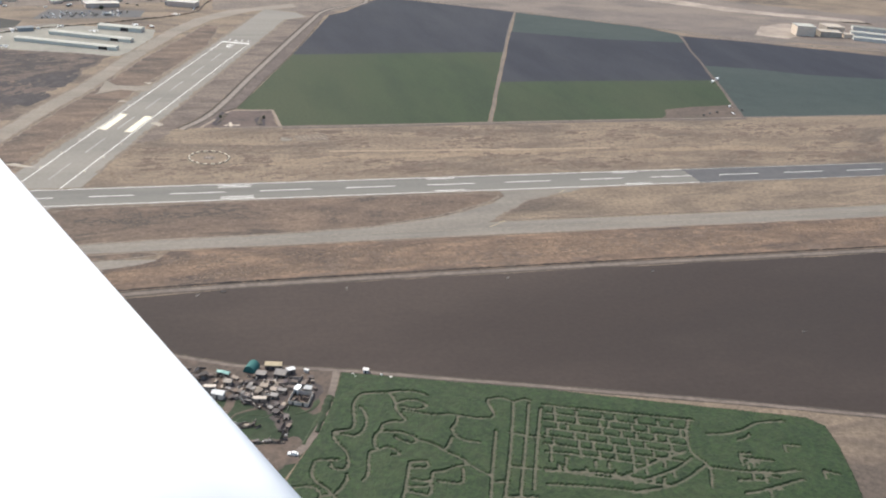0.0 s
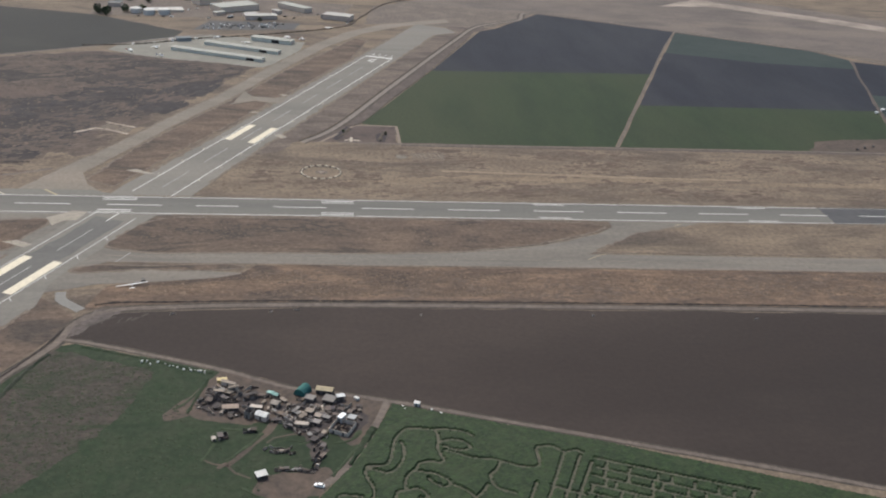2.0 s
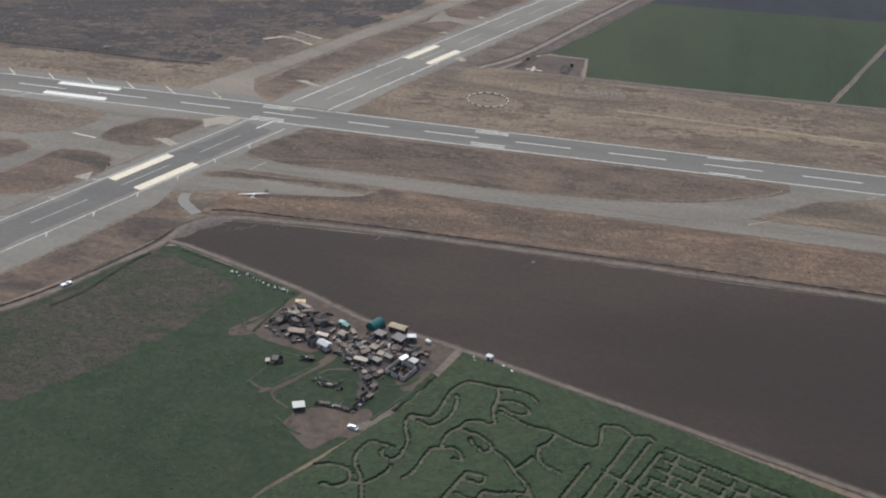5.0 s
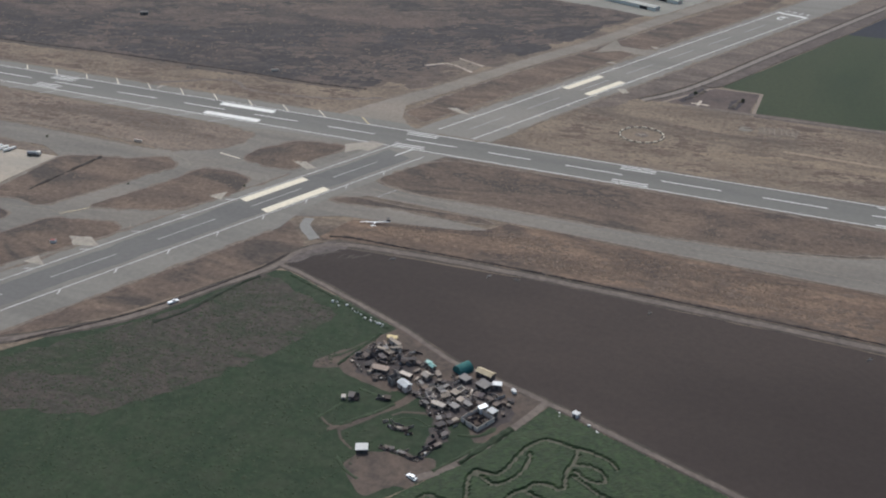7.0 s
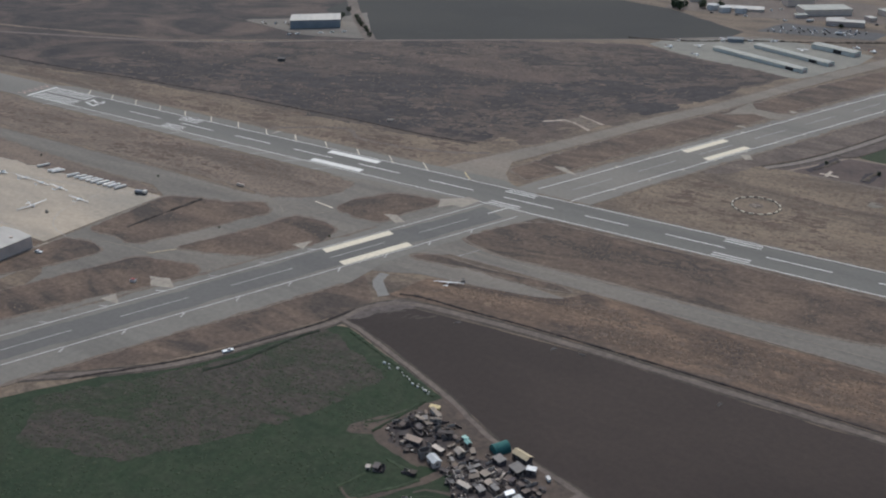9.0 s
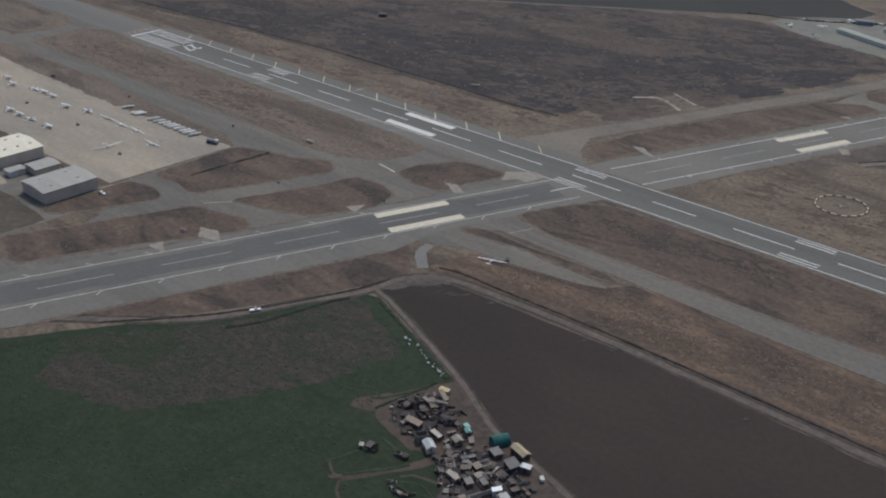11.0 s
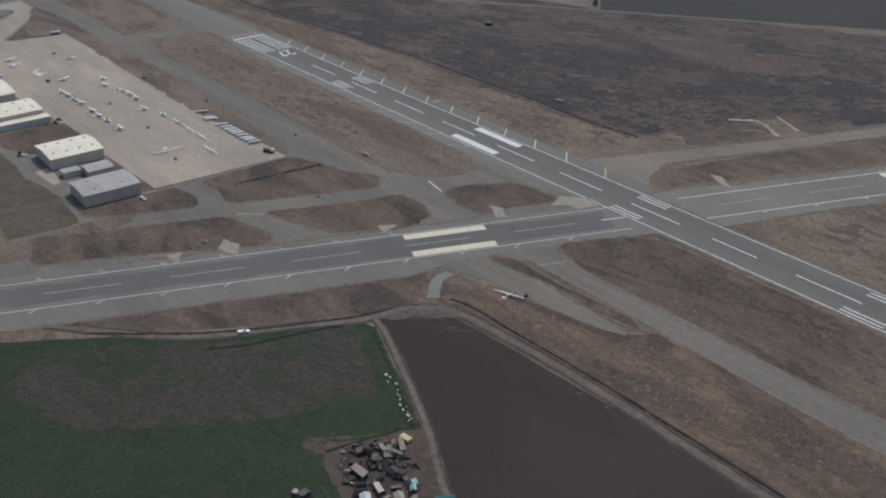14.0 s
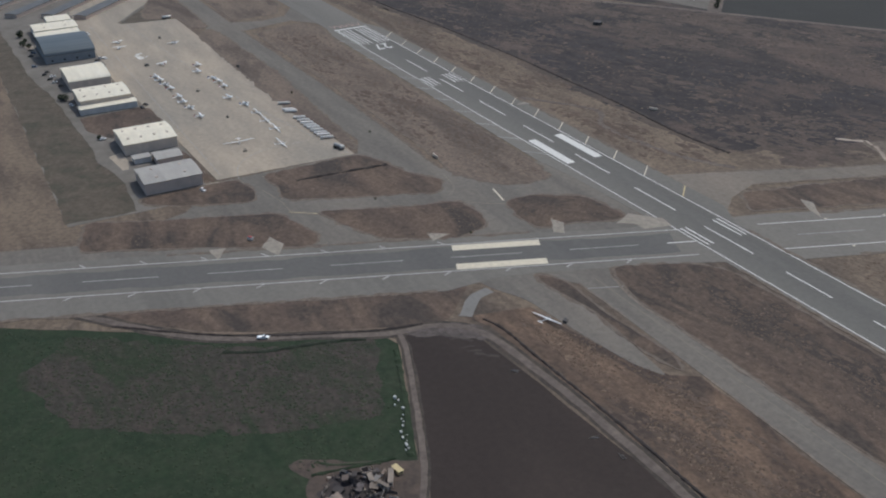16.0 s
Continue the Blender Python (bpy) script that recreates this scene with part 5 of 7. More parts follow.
M_REDFIN = mat("red_trim", (0.35, 0.06, 0.05), (0.28, 0.05, 0.04), 1.0, rough=0.4)
M_BLUEFIN = mat("blue_trim", (0.06, 0.09, 0.25), (0.05, 0.07, 0.2), 1.0, rough=0.4)
plane_kinds = [light_aircraft(True, M_REDFIN, "white high-wing light aircraft with red fin parked on concrete"),
               light_aircraft(False, M_BLUEFIN, "white low-wing light aircraft with blue fin parked on concrete"),
               light_aircraft(True, M_WHITE, "plain white high-wing light aircraft parked on concrete")]
places = [(-302, -197, 20), (-284, -199, 160), (-276, -154, 190), (-215, -179, 200), (-181, -191, 95), (-171, -190, 95), (-158, -189, 92), (-145, -188, 95), (-122, -188, 95), (-108, -188, 92), (-93, -187, 96), (-70, -186, 88),
          (-196, -153, 96), (-178, -158, 94), (-155, -152, 92), (-143, -151, 95), (-129, -151, 92), (-101, -156, 100), (-80, -150, 92)]
used = set()
for n, (x, y, a) in enumerate(places):
    k = (n * 2 + n // 4) % 3
    if k in used:
        copy_thing(plane_kinds[k], pose(x, y, 0.09, 0, 0, a))
    else:
        used.add(k)
        plane_kinds[k].matrix_basis = pose(x, y, 0.09, 0, 0, a)
tagged(plane_kinds[0], group="aircraft on the apron")
soar = glider("white glider with long slim wings parked in a row")
soar.matrix_basis = pose(-57, -148.5, 0.09, 0, 4, 92)
for x, y, a in ((-38, -148.5, 91), (-19, -148, 90), (10, -154.5, 94)):
    copy_thing(soar, pose(x, y, 0.09, 4, 0, a))
big = copy_thing(soar, pose(-6.3, -178.3, 0.09, 4, 0, -10))
big.scale = (1.2, 1.2, 1.2)
tagged(big, "white glider with long wings alone on the concrete")
field_glider = copy_thing(soar, pose(283.3, -125.5, 0.04, -4, 0, 104))
tagged(field_glider, "white glider standing on dry grass beside the taxiway")


# ---- vehicles ----
def car(name, paint, label, length=4.5, bed=False, m=None):
    ob = thing(name, label, "car" if not bed else "pickup", m)
    h = length / 2
    bm = bmesh.new()
    prof = [(-h, 0.35), (-h, 0.95), (-h + 0.25, 1.02), (h - 1.2, 0.98), (h - 0.1, 0.85), (h, 0.6), (h, 0.35)]
    prism(bm, [(x, -0.88, z) for x, z in prof], [(x, 0.88, z) for x, z in prof])
    bmesh.ops.bevel(bm, geom=[e for e in bm.edges], offset=0.06, segments=1, affect="EDGES")
    part("body", bm, paint, ob)
    bm = bmesh.new()
    x0, x1 = (-0.3, 1.2) if bed else (-h + 0.4, h - 1.3)
    prism(bm, [(x0, -0.8, 0.98), (x1, -0.8, 0.98), (x1 - 0.55, -0.68, 1.5), (x0 + 0.35, -0.68, 1.5)][::-1], [(x0, 0.8, 0.98), (x1, 0.8, 0.98), (x1 - 0.55, 0.68, 1.5), (x0 + 0.35, 0.68, 1.5)][::-1])
    cabin = part("cabin", bm, M_GLASS, ob)
    bm = bmesh.new()
    box(bm, x0 + 0.38, x1 - 0.58, -0.68, 0.68, 1.5, 1.55)
    part("roof_panel", bm, paint, cabin)
    for x in (-h + 0.85, h - 0.85):
        for y in (-0.82, 0.82):
            bm = bmesh.new()
            wheel(bm, x, y, 0.34, 0.2)
            part("wheel", bm, M_TYRE, ob)
    return ob


white_car = car("car", M_WHITE, "white car parked on dirt", m=pose(393.3, -312.6, 0.05, 0, 0, 160))
pickup = car("pickup", M_WHITE, "white pickup standing on the field road", 5.4, True, pose(234, -243, 0.06, 0, 0, 62))
blue_car = car("car", M_BLUECAR, "blue car parked beside a hangar", m=pose(-237, -226, 0.06, 0, 0, 100))
grey_car = car("car", M_JUNK, "dark grey car parked beside a hangar", m=pose(-113, -218, 0.09, 0, 0, 20))
for x, y, a, src in ((-247, -225, 90, white_car), (-259, -216, 10, white_car), (-236, -268, 80, grey_car), (-221, -266, 85, grey_car), (-211, -264, 85, white_car), (-265, -272, 70, blue_car), (-318, -268, 60, grey_car), (-220, -190, 30, grey_car),
                     (-176, -126, 10, grey_car), (-160, -266, 80, grey_car), (-300, -270, 70, grey_car), (-350, -214, 10, white_car), (-60, -256, 85, white_car), (-199, -261, 80, grey_car), (-228, -263, 85, white_car), (-243, -265, 75, grey_car), (-118, -214, 25, grey_car), (-262, -219, 60, white_car), (-256, -223, 95, grey_car), (-309, -267, 60, blue_car), (-146, -262, 20, white_car), (58.5, -221, 12, white_car), (-340, -266, 70, grey_car)):
    copy_thing(src, pose(x, y, 0.09, 0, 0, a))
for x, y, a in ((-204, 291, 60), (-197, 297, 60), (-179, 315, 62), (-160, 333, 60), (-170, 324, 60), (212, 503, 30), (172, 484, 70), (236, 520, 40)):
    copy_thing(white_car, pose(x, y, 0.06, 0, 0, a))
for x, y, a in ((290, 640, 30), (300, 646, 30), (310, 652, 28), (330, 668, 40), (342, 660, 45), (205, 690, 60), (214, 700, 60), (236, 640, 20), (180, 640, 10), (190, 642, 10), (150, 640, 5), (372, 690, 80), (380, 684, 80), (410, 640, 60)):
    copy_thing(white_car if int(x) % 3 else grey_car, pose(x, y, 0.06, 0, 0, a))
cars_far = random.Random(4)
for i in range(60):
    u, v = cars_far.randint(0, 14), cars_far.randint(0, 3)
    src = cars_far.choice((white_car, white_car, grey_car, blue_car))
    copy_thing(src, pose(236 + 6.4 * u + 2 * v, 578 + 1.6 * u + 9 * v, 0.06, 0, 0, 105))


def trailer(label):
    ob = thing("glider_trailer", label, "trailer", group="glider trailers")
    bm = bmesh.new()
    prof = [(-0.9, 0.6), (-0.95, 1.3), (-0.75, 1.75), (0, 1.95), (0.75, 1.75), (0.95, 1.3), (0.9, 0.6)]
    loft(bm, [[(x, y * s, 0.6 + (z - 0.6) * s) for y, z in prof][::-1] for x, s in ((-4.6, 0.8), (-4.2, 1), (3.4, 1), (4.4, 0.6))])
    part("shell", bm, M_TRAILER, ob)
    bm = bmesh.new()
    box(bm, -4.4, 4.0, -0.6, 0.6, 0.45, 0.62)
    box(bm, 4.0, 5.4, -0.08, 0.08, 0.45, 0.58)
    part("chassis", bm, M_JUNK, ob)
    for y in (-0.85, 0.85):
        bm = bmesh.new()
        wheel(bm, -0.6, y, 0.32, 0.2)
        part("wheel", bm, M_TYRE, ob)
    return ob


tr = trailer("white enclosed glider trailer parked in a row")
tr.matrix_basis = pose(-67, -125.5, 0.09, 0, 0, 68)
for x in (-52, -48, -32, -25, -19, -13, -8, -2, 4, 9, 15):
    copy_thing(tr, pose(x, -125.3 + 0.04 * x, 0.09, 0, 0, 72 + 0.15 * x))
truck = thing("tank_truck", "dark tank truck parked at the apron edge", "truck", pose(36, -125, 0.09, 0, 0, 20))
bm = bmesh.new()
box(bm, -3.4, 3.4, -1.1, 1.1, 0.6, 0.95)
part("chassis", bm, M_JUNK, truck)
bm = bmesh.new()
loft(bm, [oval(-3.3, 1.75, 0.9, 0.7), oval(-3.1, 1.75, 1.1, 0.85), oval(1.1, 1.75, 1.1, 0.85), oval(1.3, 1.75, 0.9, 0.7)])
part("tank", bm, M_TINROOF, truck, smooth=True)
bm = bmesh.new()
box(bm, 1.6, 3.4, -1.1, 1.1, 0.95, 2.5)
bmesh.ops.bevel(bm, geom=list(bm.edges), offset=0.15, segments=1, affect="EDGES")
part("cab", bm, M_TRAILER, truck)
for x in (-2.6, -1.6, 2.4):
    for y in (-1.0, 1.0):
        bm = bmesh.new()
        wheel(bm, x, y, 0.45, 0.28)
        part("wheel", bm, M_TYRE, truck)
truck.scale = (1.25, 1.25, 1.2)
copy_thing(truck, pose(-369, -137, 0.09, 0, 0, 88))
cart = thing("tow_cart", "small dark tow cart standing beside the glider", "cart", pose(288.6, -119.4, 0.08, 0, 0, 15))
bm = bmesh.new()
box(bm, -1.1, 1.1, -0.6, 0.6, 0.3, 0.75)
bmesh.ops.bevel(bm, geom=list(bm.edges), offset=0.08, segments=1, affect="EDGES")
part("body", bm, M_JUNK, cart)
bm = bmesh.new()
box(bm, -0.9, 0.7, -0.6, 0.6, 1.75, 1.82)
part("canopy", bm, M_JUNK, cart)
for x in (-0.85, 0.65):
    for y in (-0.55, 0.55):
        bm = bmesh.new()
        box(bm, x - 0.04, x + 0.04, y - 0.04, y + 0.04, 0.7, 1.77)
        part("post", bm, M_JUNK, cart)
        bm = bmesh.new()
        wheel(bm, x, y * 1.1, 0.28, 0.16)
        part("wheel", bm, M_TYRE, cart)


# ---- hangars ----
def hangar(x0, x1, y0, y1, h, roof, wall_m, roof_m, label, m=None, rise=1.6, skylights=0, doors=3, name="hangar", category="hangar", windows=False):
    """A hall with its ridge along local x; the roof is a gable, an arch or flat."""
    cx, cy, lx, ly = (x0 + x1) / 2, (y0 + y1) / 2, (x1 - x0) / 2, (y1 - y0) / 2
    ob = thing(name, label, category, m if m is not None else pose(cx, cy, 0.05))
    bm = bmesh.new()
    t = 0.3
    for a in ((-lx, lx, -ly, -ly + t), (-lx, lx, ly - t, ly), (-lx, -lx + t, -ly + t, ly - t), (lx - t, lx, -ly + t, ly - t)):
        box(bm, *a, 0, h)
    if roof == "gable":
        for x in (-lx, lx - t):
            prism(bm, [(x, -ly, h), (x, ly, h), (x, 0, h + rise)][::-1], [(x + t, -ly, h), (x + t, ly, h), (x + t, 0, h + rise)][::-1])
    part("wall", bm, wall_m, ob)
    if roof == "flat":
        prof = [(-ly - 0.3, h), (ly + 0.3, h), (ly + 0.3, h + 0.35), (-ly - 0.3, h + 0.35)]
    elif roof == "gable":
        prof = [(-ly - 0.5, h - 0.1), (0, h + rise), (ly + 0.5, h - 0.1), (ly + 0.5, h + 0.2), (0, h + rise + 0.3), (-ly - 0.5, h + 0.2)]
    else:
        k = 12
        lower = [((ly + 0.4) * -math.cos(math.pi * i / k), h + rise * math.sin(math.pi * i / k)) for i in range(k + 1)]
        prof = lower + [(y, z + 0.3) for y, z in lower[::-1]]
    bm = bmesh.new()
    prism(bm, [(-lx - 0.5, y, z) for y, z in prof][::-1], [(lx + 0.5, y, z) for y, z in prof][::-1])
    bmesh.ops.recalc_face_normals(bm, faces=bm.faces)
    if roof == "arch":
        k = 12
        pr = [((ly) * -math.cos(math.pi * i / k), h + rise * math.sin(math.pi * i / k)) for i in range(k + 1)]
        for x in (-lx, lx - t):
            prism(bm, [(x, y, z) for y, z in pr][::-1], [(x + t, y, z) for y, z in pr][::-1])
    roof_ob = part("roof", bm, roof_m, ob)
    for i in range(skylights):
        u = -lx + (i // 2 + 0.5) * 2 * lx / max(1, skylights // 2)
        v = ly * (0.5 if i % 2 else -0.5)
        z = h + rise * 0.5
        bm = bmesh.new()
        box(bm, u - 0.7, u + 0.7, v - 0.7, v + 0.7, z, z + 0.75)
        part("roof_vent", bm, M_WALLG, roof_ob)
    for i in range(doors):
        w = 2 * ly / (doors + 0.4)
        v = -ly + (i + 0.7) * w
        bm = bmesh.new()
        box(bm, lx + 0.02, lx + 0.12, v - w * 0.42, v + w * 0.42, 0, h * 0.72)
        part("door", bm, M_WALLG if wall_m is not M_WALLG else M_WALLT, ob)
    for i in range(max(2, int(lx / 5)) if windows else 0):
        u = -lx + (i + 0.5) * 2 * lx / max(2, int(lx / 5))
        bm = bmesh.new()
        box(bm, u - 0.8, u + 0.8, -ly - 0.06, -ly - 0.01, 1.6, 2.8)
        part("window", bm, M_GLASS, ob)
    return ob


def apron_hangar(x0, x1, y0, y1, *rest, **more):
    """A hangar whose ridge and doors run towards the apron."""
    return hangar(-(y1 - y0) / 2, (y1 - y0) / 2, -(x1 - x0) / 2, (x1 - x0) / 2, *rest, m=pose((x0 + x1) / 2, (y0 + y1) / 2, 0.05, 0, 0, 90), **more)


apron_hangar(22, 49, -252, -218, 7.0, "gable", M_WALLG, M_ROOFG, "large grey metal hangar with a low roof", rise=1.0, skylights=4, doors=2)
apron_hangar(-8, 6, -235, -219, 4.2, "gable", M_WALLG, M_ROOFG, "small grey metal shed between hangars", rise=0.8, doors=1)
apron_hangar(-12, -4, -247, -236.5, 3.2, "flat", M_WALLW, M_ROOFG, "low annex beside a tan hangar", doors=1)
apron_hangar(-55, -22, -249, -215, 7.2, "gable", M_WALLT, M_ROOFW, "tan hangar with a cream roof and dark vents", rise=1.6, skylights=8, doors=3)
apron_hangar(-160, -128, -258, -222, 7.5, "gable", M_WALLT, M_ROOFW, "tan hangar with a cream roof", rise=1.4, skylights=8, doors=3)
apron_hangar(-127.4, -118, -260, -220, 4.2, "flat", M_WALLW, M_ROOFW, "low white lean-to before a hangar", doors=1)
apron_hangar(-224, -182, -257, -226, 6.8, "arch", M_WALLT, M_ROOFW, "tan hangar with a curved cream roof", rise=2.6, skylights=0, doors=3)
apron_hangar(-328, -268, -262, -222, 6.5, "arch", M_WALLB, M_ROOFB, "large hangar with a curved blue roof", rise=6.5, doors=3, windows=True)
apron_hangar(-390, -362, -258, -220, 6.0, "gable", M_WALLW, M_ROOFW, "white hangar with a pale roof", rise=1.0, skylights=4, doors=3)
apron_hangar(-361.4, -340, -259, -221, 5.0, "flat", M_WALLW, M_ROOFW, "white flat-roofed hall beside hangars", doors=3)
apron_hangar(-418, -396, -242, -221, 5.5, "gable", M_WALLW, M_ROOFW, "small white hangar with pale roof", rise=1.0, doors=2)
for k, (x, y) in enumerate(((-476, -302), (-455, -268), (-434, -237), (-412, -210), (-520, -330))):
    m = pose(x - 0.77 * 48, y + 0.64 * 48, 0.05, 0, 0, 140)
    hangar(-48, 48, -6.5, 6.5, 3.6, "gable", M_WALLG, M_ROOFD, "long low row of dark-roofed aircraft shelters", m, 0.7, name="hangar_row", category="hangar", doors=1)
M_WALLSH = mat("shelter_wall", (0.64, 0.64, 0.57), (0.53, 0.53, 0.475), 0.2, rough=0.8)
for x0, y0, x1, y1, w, h in ((218, 466, 319, 422, 9, 3.2), (250, 498, 334, 459, 9, 3.2), (300, 528, 346, 510, 12, 4.2)):
    a = math.degrees(math.atan2(y1 - y0, x1 - x0))
    hl = math.hypot(x1 - x0, y1 - y0) / 2
    row = hangar(-hl, hl, -w / 2, w / 2, h, "gable", M_WALLSH, M_ROOFSH, "long low aircraft shelter row with a pale roof", pose((x0 + x1) / 2, (y0 + y1) / 2, 0.05, 0, 0, a), 0.6, name="hangar_row", category="hangar", doors=1)
    for k in range(int(hl / 5.5)):
        bm = bmesh.new()
        u = -hl + 4 + 11 * k
        box(bm, u, u + 9.4, -w / 2 - 0.12, -w / 2 - 0.02, 0.05, h * 0.86)
        part("bay_door", bm, M_DARK if k == int(hl / 5.5) - 2 else M_WALLSH, row)
M_SHELTERAPRON = mat("worn_pale_concrete", (0.215, 0.203, 0.172), (0.170, 0.160, 0.137), 0.08, (0.24, 0.225, 0.19), 0.025, rough=0.9, fine=0.18)
slab("shelter_apron", wiggly([(150, 455), (190, 430), (320, 395), (352, 445), (360, 520), (240, 548), (160, 490)], 10, 2), 0.05, M_SHELTERAPRON, "pale worn concrete around the far shelter rows", "pavement")
slab("car_park", wiggly([(225, 570), (345, 590), (350, 630), (240, 628)], 10, 2), 0.05, M_NEW, "dark asphalt car park", "pavement")
slab("works_yard", wiggly([(90, 640), (200, 640), (400, 690), (420, 770), (200, 800), (80, 720)], 12, 4), 0.045, M_DIRT, "pale yard around the works buildings", "yard")
M_QUARRY = mat("dusty_quarry_tan", (0.36, 0.31, 0.26), (0.28, 0.24, 0.20), 0.1, (0.42, 0.37, 0.31), 0.04, rough=0.9, fine=0.2)
for x, y, l, w, h, a, wm, rm, lb in ((262, 705, 56, 30, 7, 35, M_WALLT, M_ROOFSH, "large pale works hall with flat roof"), (222, 742, 34, 22, 9, 35, M_WALLT, M_ROOFG, "white works hall with a grey roof"), (340, 718, 52, 14, 6, -44, M_WALLT, M_ROOFSH, "long pale works building"), (398, 665, 36, 20, 6, -20, M_WALLG, M_ROOFG, "grey storage shed with flat roof"),
                                     (300, 650, 40, 14, 5, 12, M_WALLG, M_ROOFG, "low grey shed by the car park"), (110, 700, 16, 14, 5, 0, M_WALLG, M_ROOFD, "dark flat-roofed tank shed"), (166, 676, 66, 20, 2.5, 15, M_WALLT, M_ROOFG, "low pale works block"), (-211, 345, 56, 35, 9, 38, M_WALLB, M_ROOFG, "large hall with a grey flat roof"),
                                     (1226, 530, 26, 22, 13, -15, M_WALLT, M_ROOFSH, "tall pale works hall far off"), (1246, 552, 16, 30, 8, -15, M_QUARRY, M_QUARRY, "dusty tan works block far off"), (1262, 522, 30, 20, 7, -15, M_QUARRY, M_QUARRY, "dusty tan works block far off"), (1283, 545, 26, 26, 10, -12, M_QUARRY, M_QUARRY, "dusty tan works hall far off"), (1288, 514, 14, 12, 5, -15, M_WALLT, M_QUARRY, "small pale works block far off"), (1370, 556, 70, 14, 4, -27, M_WALLW, M_ROOFGREEN, "long low works hall with dull green roof"), (1336, 522, 60, 13, 4, -29, M_WALLW, M_ROOFSH, "long low pale works hall far off"), (1312, 488, 56, 12, 4, -29, M_WALLW, M_ROOFSH, "long low pale works hall far off"), (1425, 520, 60, 14, 4, -27, M_WALLW, M_ROOFGREEN, "long low works hall with dull green roof"), (280, 880, 60, 24, 6, 20, M_WALLW, M_ROOFG, "pale building far off"), (180, 860, 40, 20, 6, 0, M_WALLW, M_ROOFW, "pale building far off"), (130, 786, 26, 12, 5, 10, M_WALLT, M_ROOFG, "pale low building by the works"), (160, 792, 18, 12, 4, 20, M_WALLW, M_ROOFSH, "small pale building by the works"), (190, 779, 24, 14, 5, 30, M_WALLT, M_ROOFSH, "pale flat-roofed building by the works"), (219, 802, 20, 16, 6, 10, M_WALLW, M_ROOFG, "small pale building by the works"), (97, 763, 22, 10, 4, 0, M_WALLT, M_ROOFG, "low building by the works"), (286, 664, 18, 9, 4, 35, M_WALLT, M_ROOFG, "low annex of the works hall"), (318, 690, 12, 8, 4, -44, M_WALLG, M_ROOFG, "small grey works shed"), (246, 668, 14, 9, 3.5, 35, M_WALLG, M_ROOFSH, "small grey works shed")):
    hangar(-l / 2, l / 2, -w / 2, w / 2, h, "flat", wm, rm, lb, pose(x, y, 0.05, 0, 0, a), name="works_hall", category="building", doors=2, skylights=0)
slab("hall_yard", wiggly([(-300, 322), (-215, 303), (-188, 298), (-112, 322), (-205, 432), (-216, 388), (-300, 330)], 6, 1), 0.07, M_TAXI, "grey asphalt yard before the large hall", "pavement")
track("hall_road", [(-112, 318), (-180, 386), (-243, 454), (-300, 520)], 13.0, 0.08, M_DIRT, "pale road beside the large hall")
for k in range(16):
    copy_thing((white_car, grey_car, grey_car, blue_car)[k % 4], pose(-272 + 5.4 * k + 2 * (k % 3), 322 + 3.1 * k - 6 * (k % 2), 0.09, 0, 0, 125))
slab("pale_ground", wiggly([(1145, 524), (1186, 500), (1260, 560), (1254, 607), (1189, 578)], 6, 5, 0.06), 0.042, M_WEDGEDIRT, "pale bare dirt beyond the crops", "dirt")
slab("works_ground", wiggly([(1160, 530), (1200, 500), (1300, 470), (1460, 470), (1480, 600), (1330, 630), (1230, 590)], 10, 5, 0.05), 0.04, M_DIRT, "pale bare ground round the far works", "yard")

# parked aircraft by the far shelter rows and round tanks and trees by the works
for n, (x, y, a) in enumerate(((176, 449, 10), (211, 432, 20), (199, 468, 120), (211, 509, 60), (257, 530, 150), (294, 505, 100), (357, 533, 15), (387, 605, 80), (340, 540, 30))):
    copy_thing(plane_kinds[n % 3], pose(x, y, 0.06, 0, 0, a))
tank = thing("storage_tank", "round pale storage tank with a low cone top", "tank", pose(178, 660, 0.05), group="storage tanks")
bm = bmesh.new()
ring_at = lambda r, z: [(r * math.cos(q), r * math.sin(q), z) for q in np.linspace(0, 2 * math.pi, 25)[:-1]]
loft(bm, [ring_at(7, 0), ring_at(7, 6), ring_at(7.2, 6.05), ring_at(0.4, 7.4)])
part("shell", bm, M_WALLW, tank)
bm = bmesh.new()
box(bm, 7.05, 7.5, -0.3, 0.3, 0, 6.2)
part("ladder", bm, M_GREYMETAL, tank)
for x, y in ((160, 655), (143, 662)):
    copy_thing(tank, pose(x, y, 0.05))
copy_thing(truck, pose(308, 598, 0.06, 0, 0, 12))
copy_thing(truck, pose(262, 648, 0.06, 0, 0, 50))
for x, y, l, w, h, a, lb in ((223, 511, 16, 9, 3.5, 18, "dark blue fuel shed by the far apron"), (387, 668, 20, 10, 4, -20, "low grey shed by the works")):
    hangar(-l / 2, l / 2, -w / 2, w / 2, h, "flat", M_WALLB, M_ROOFB, lb, pose(x, y, 0.05, 0, 0, a), name="shed", category="shed", doors=1)

for x, y, a in ((-218, -191, 30), (9.9, -179.5, 70), (-60, -170, 10), (-130, -172, 100), (-300, -160, 40)):
    copy_thing(cart, pose(x, y, 0.1, 0, 0, a))


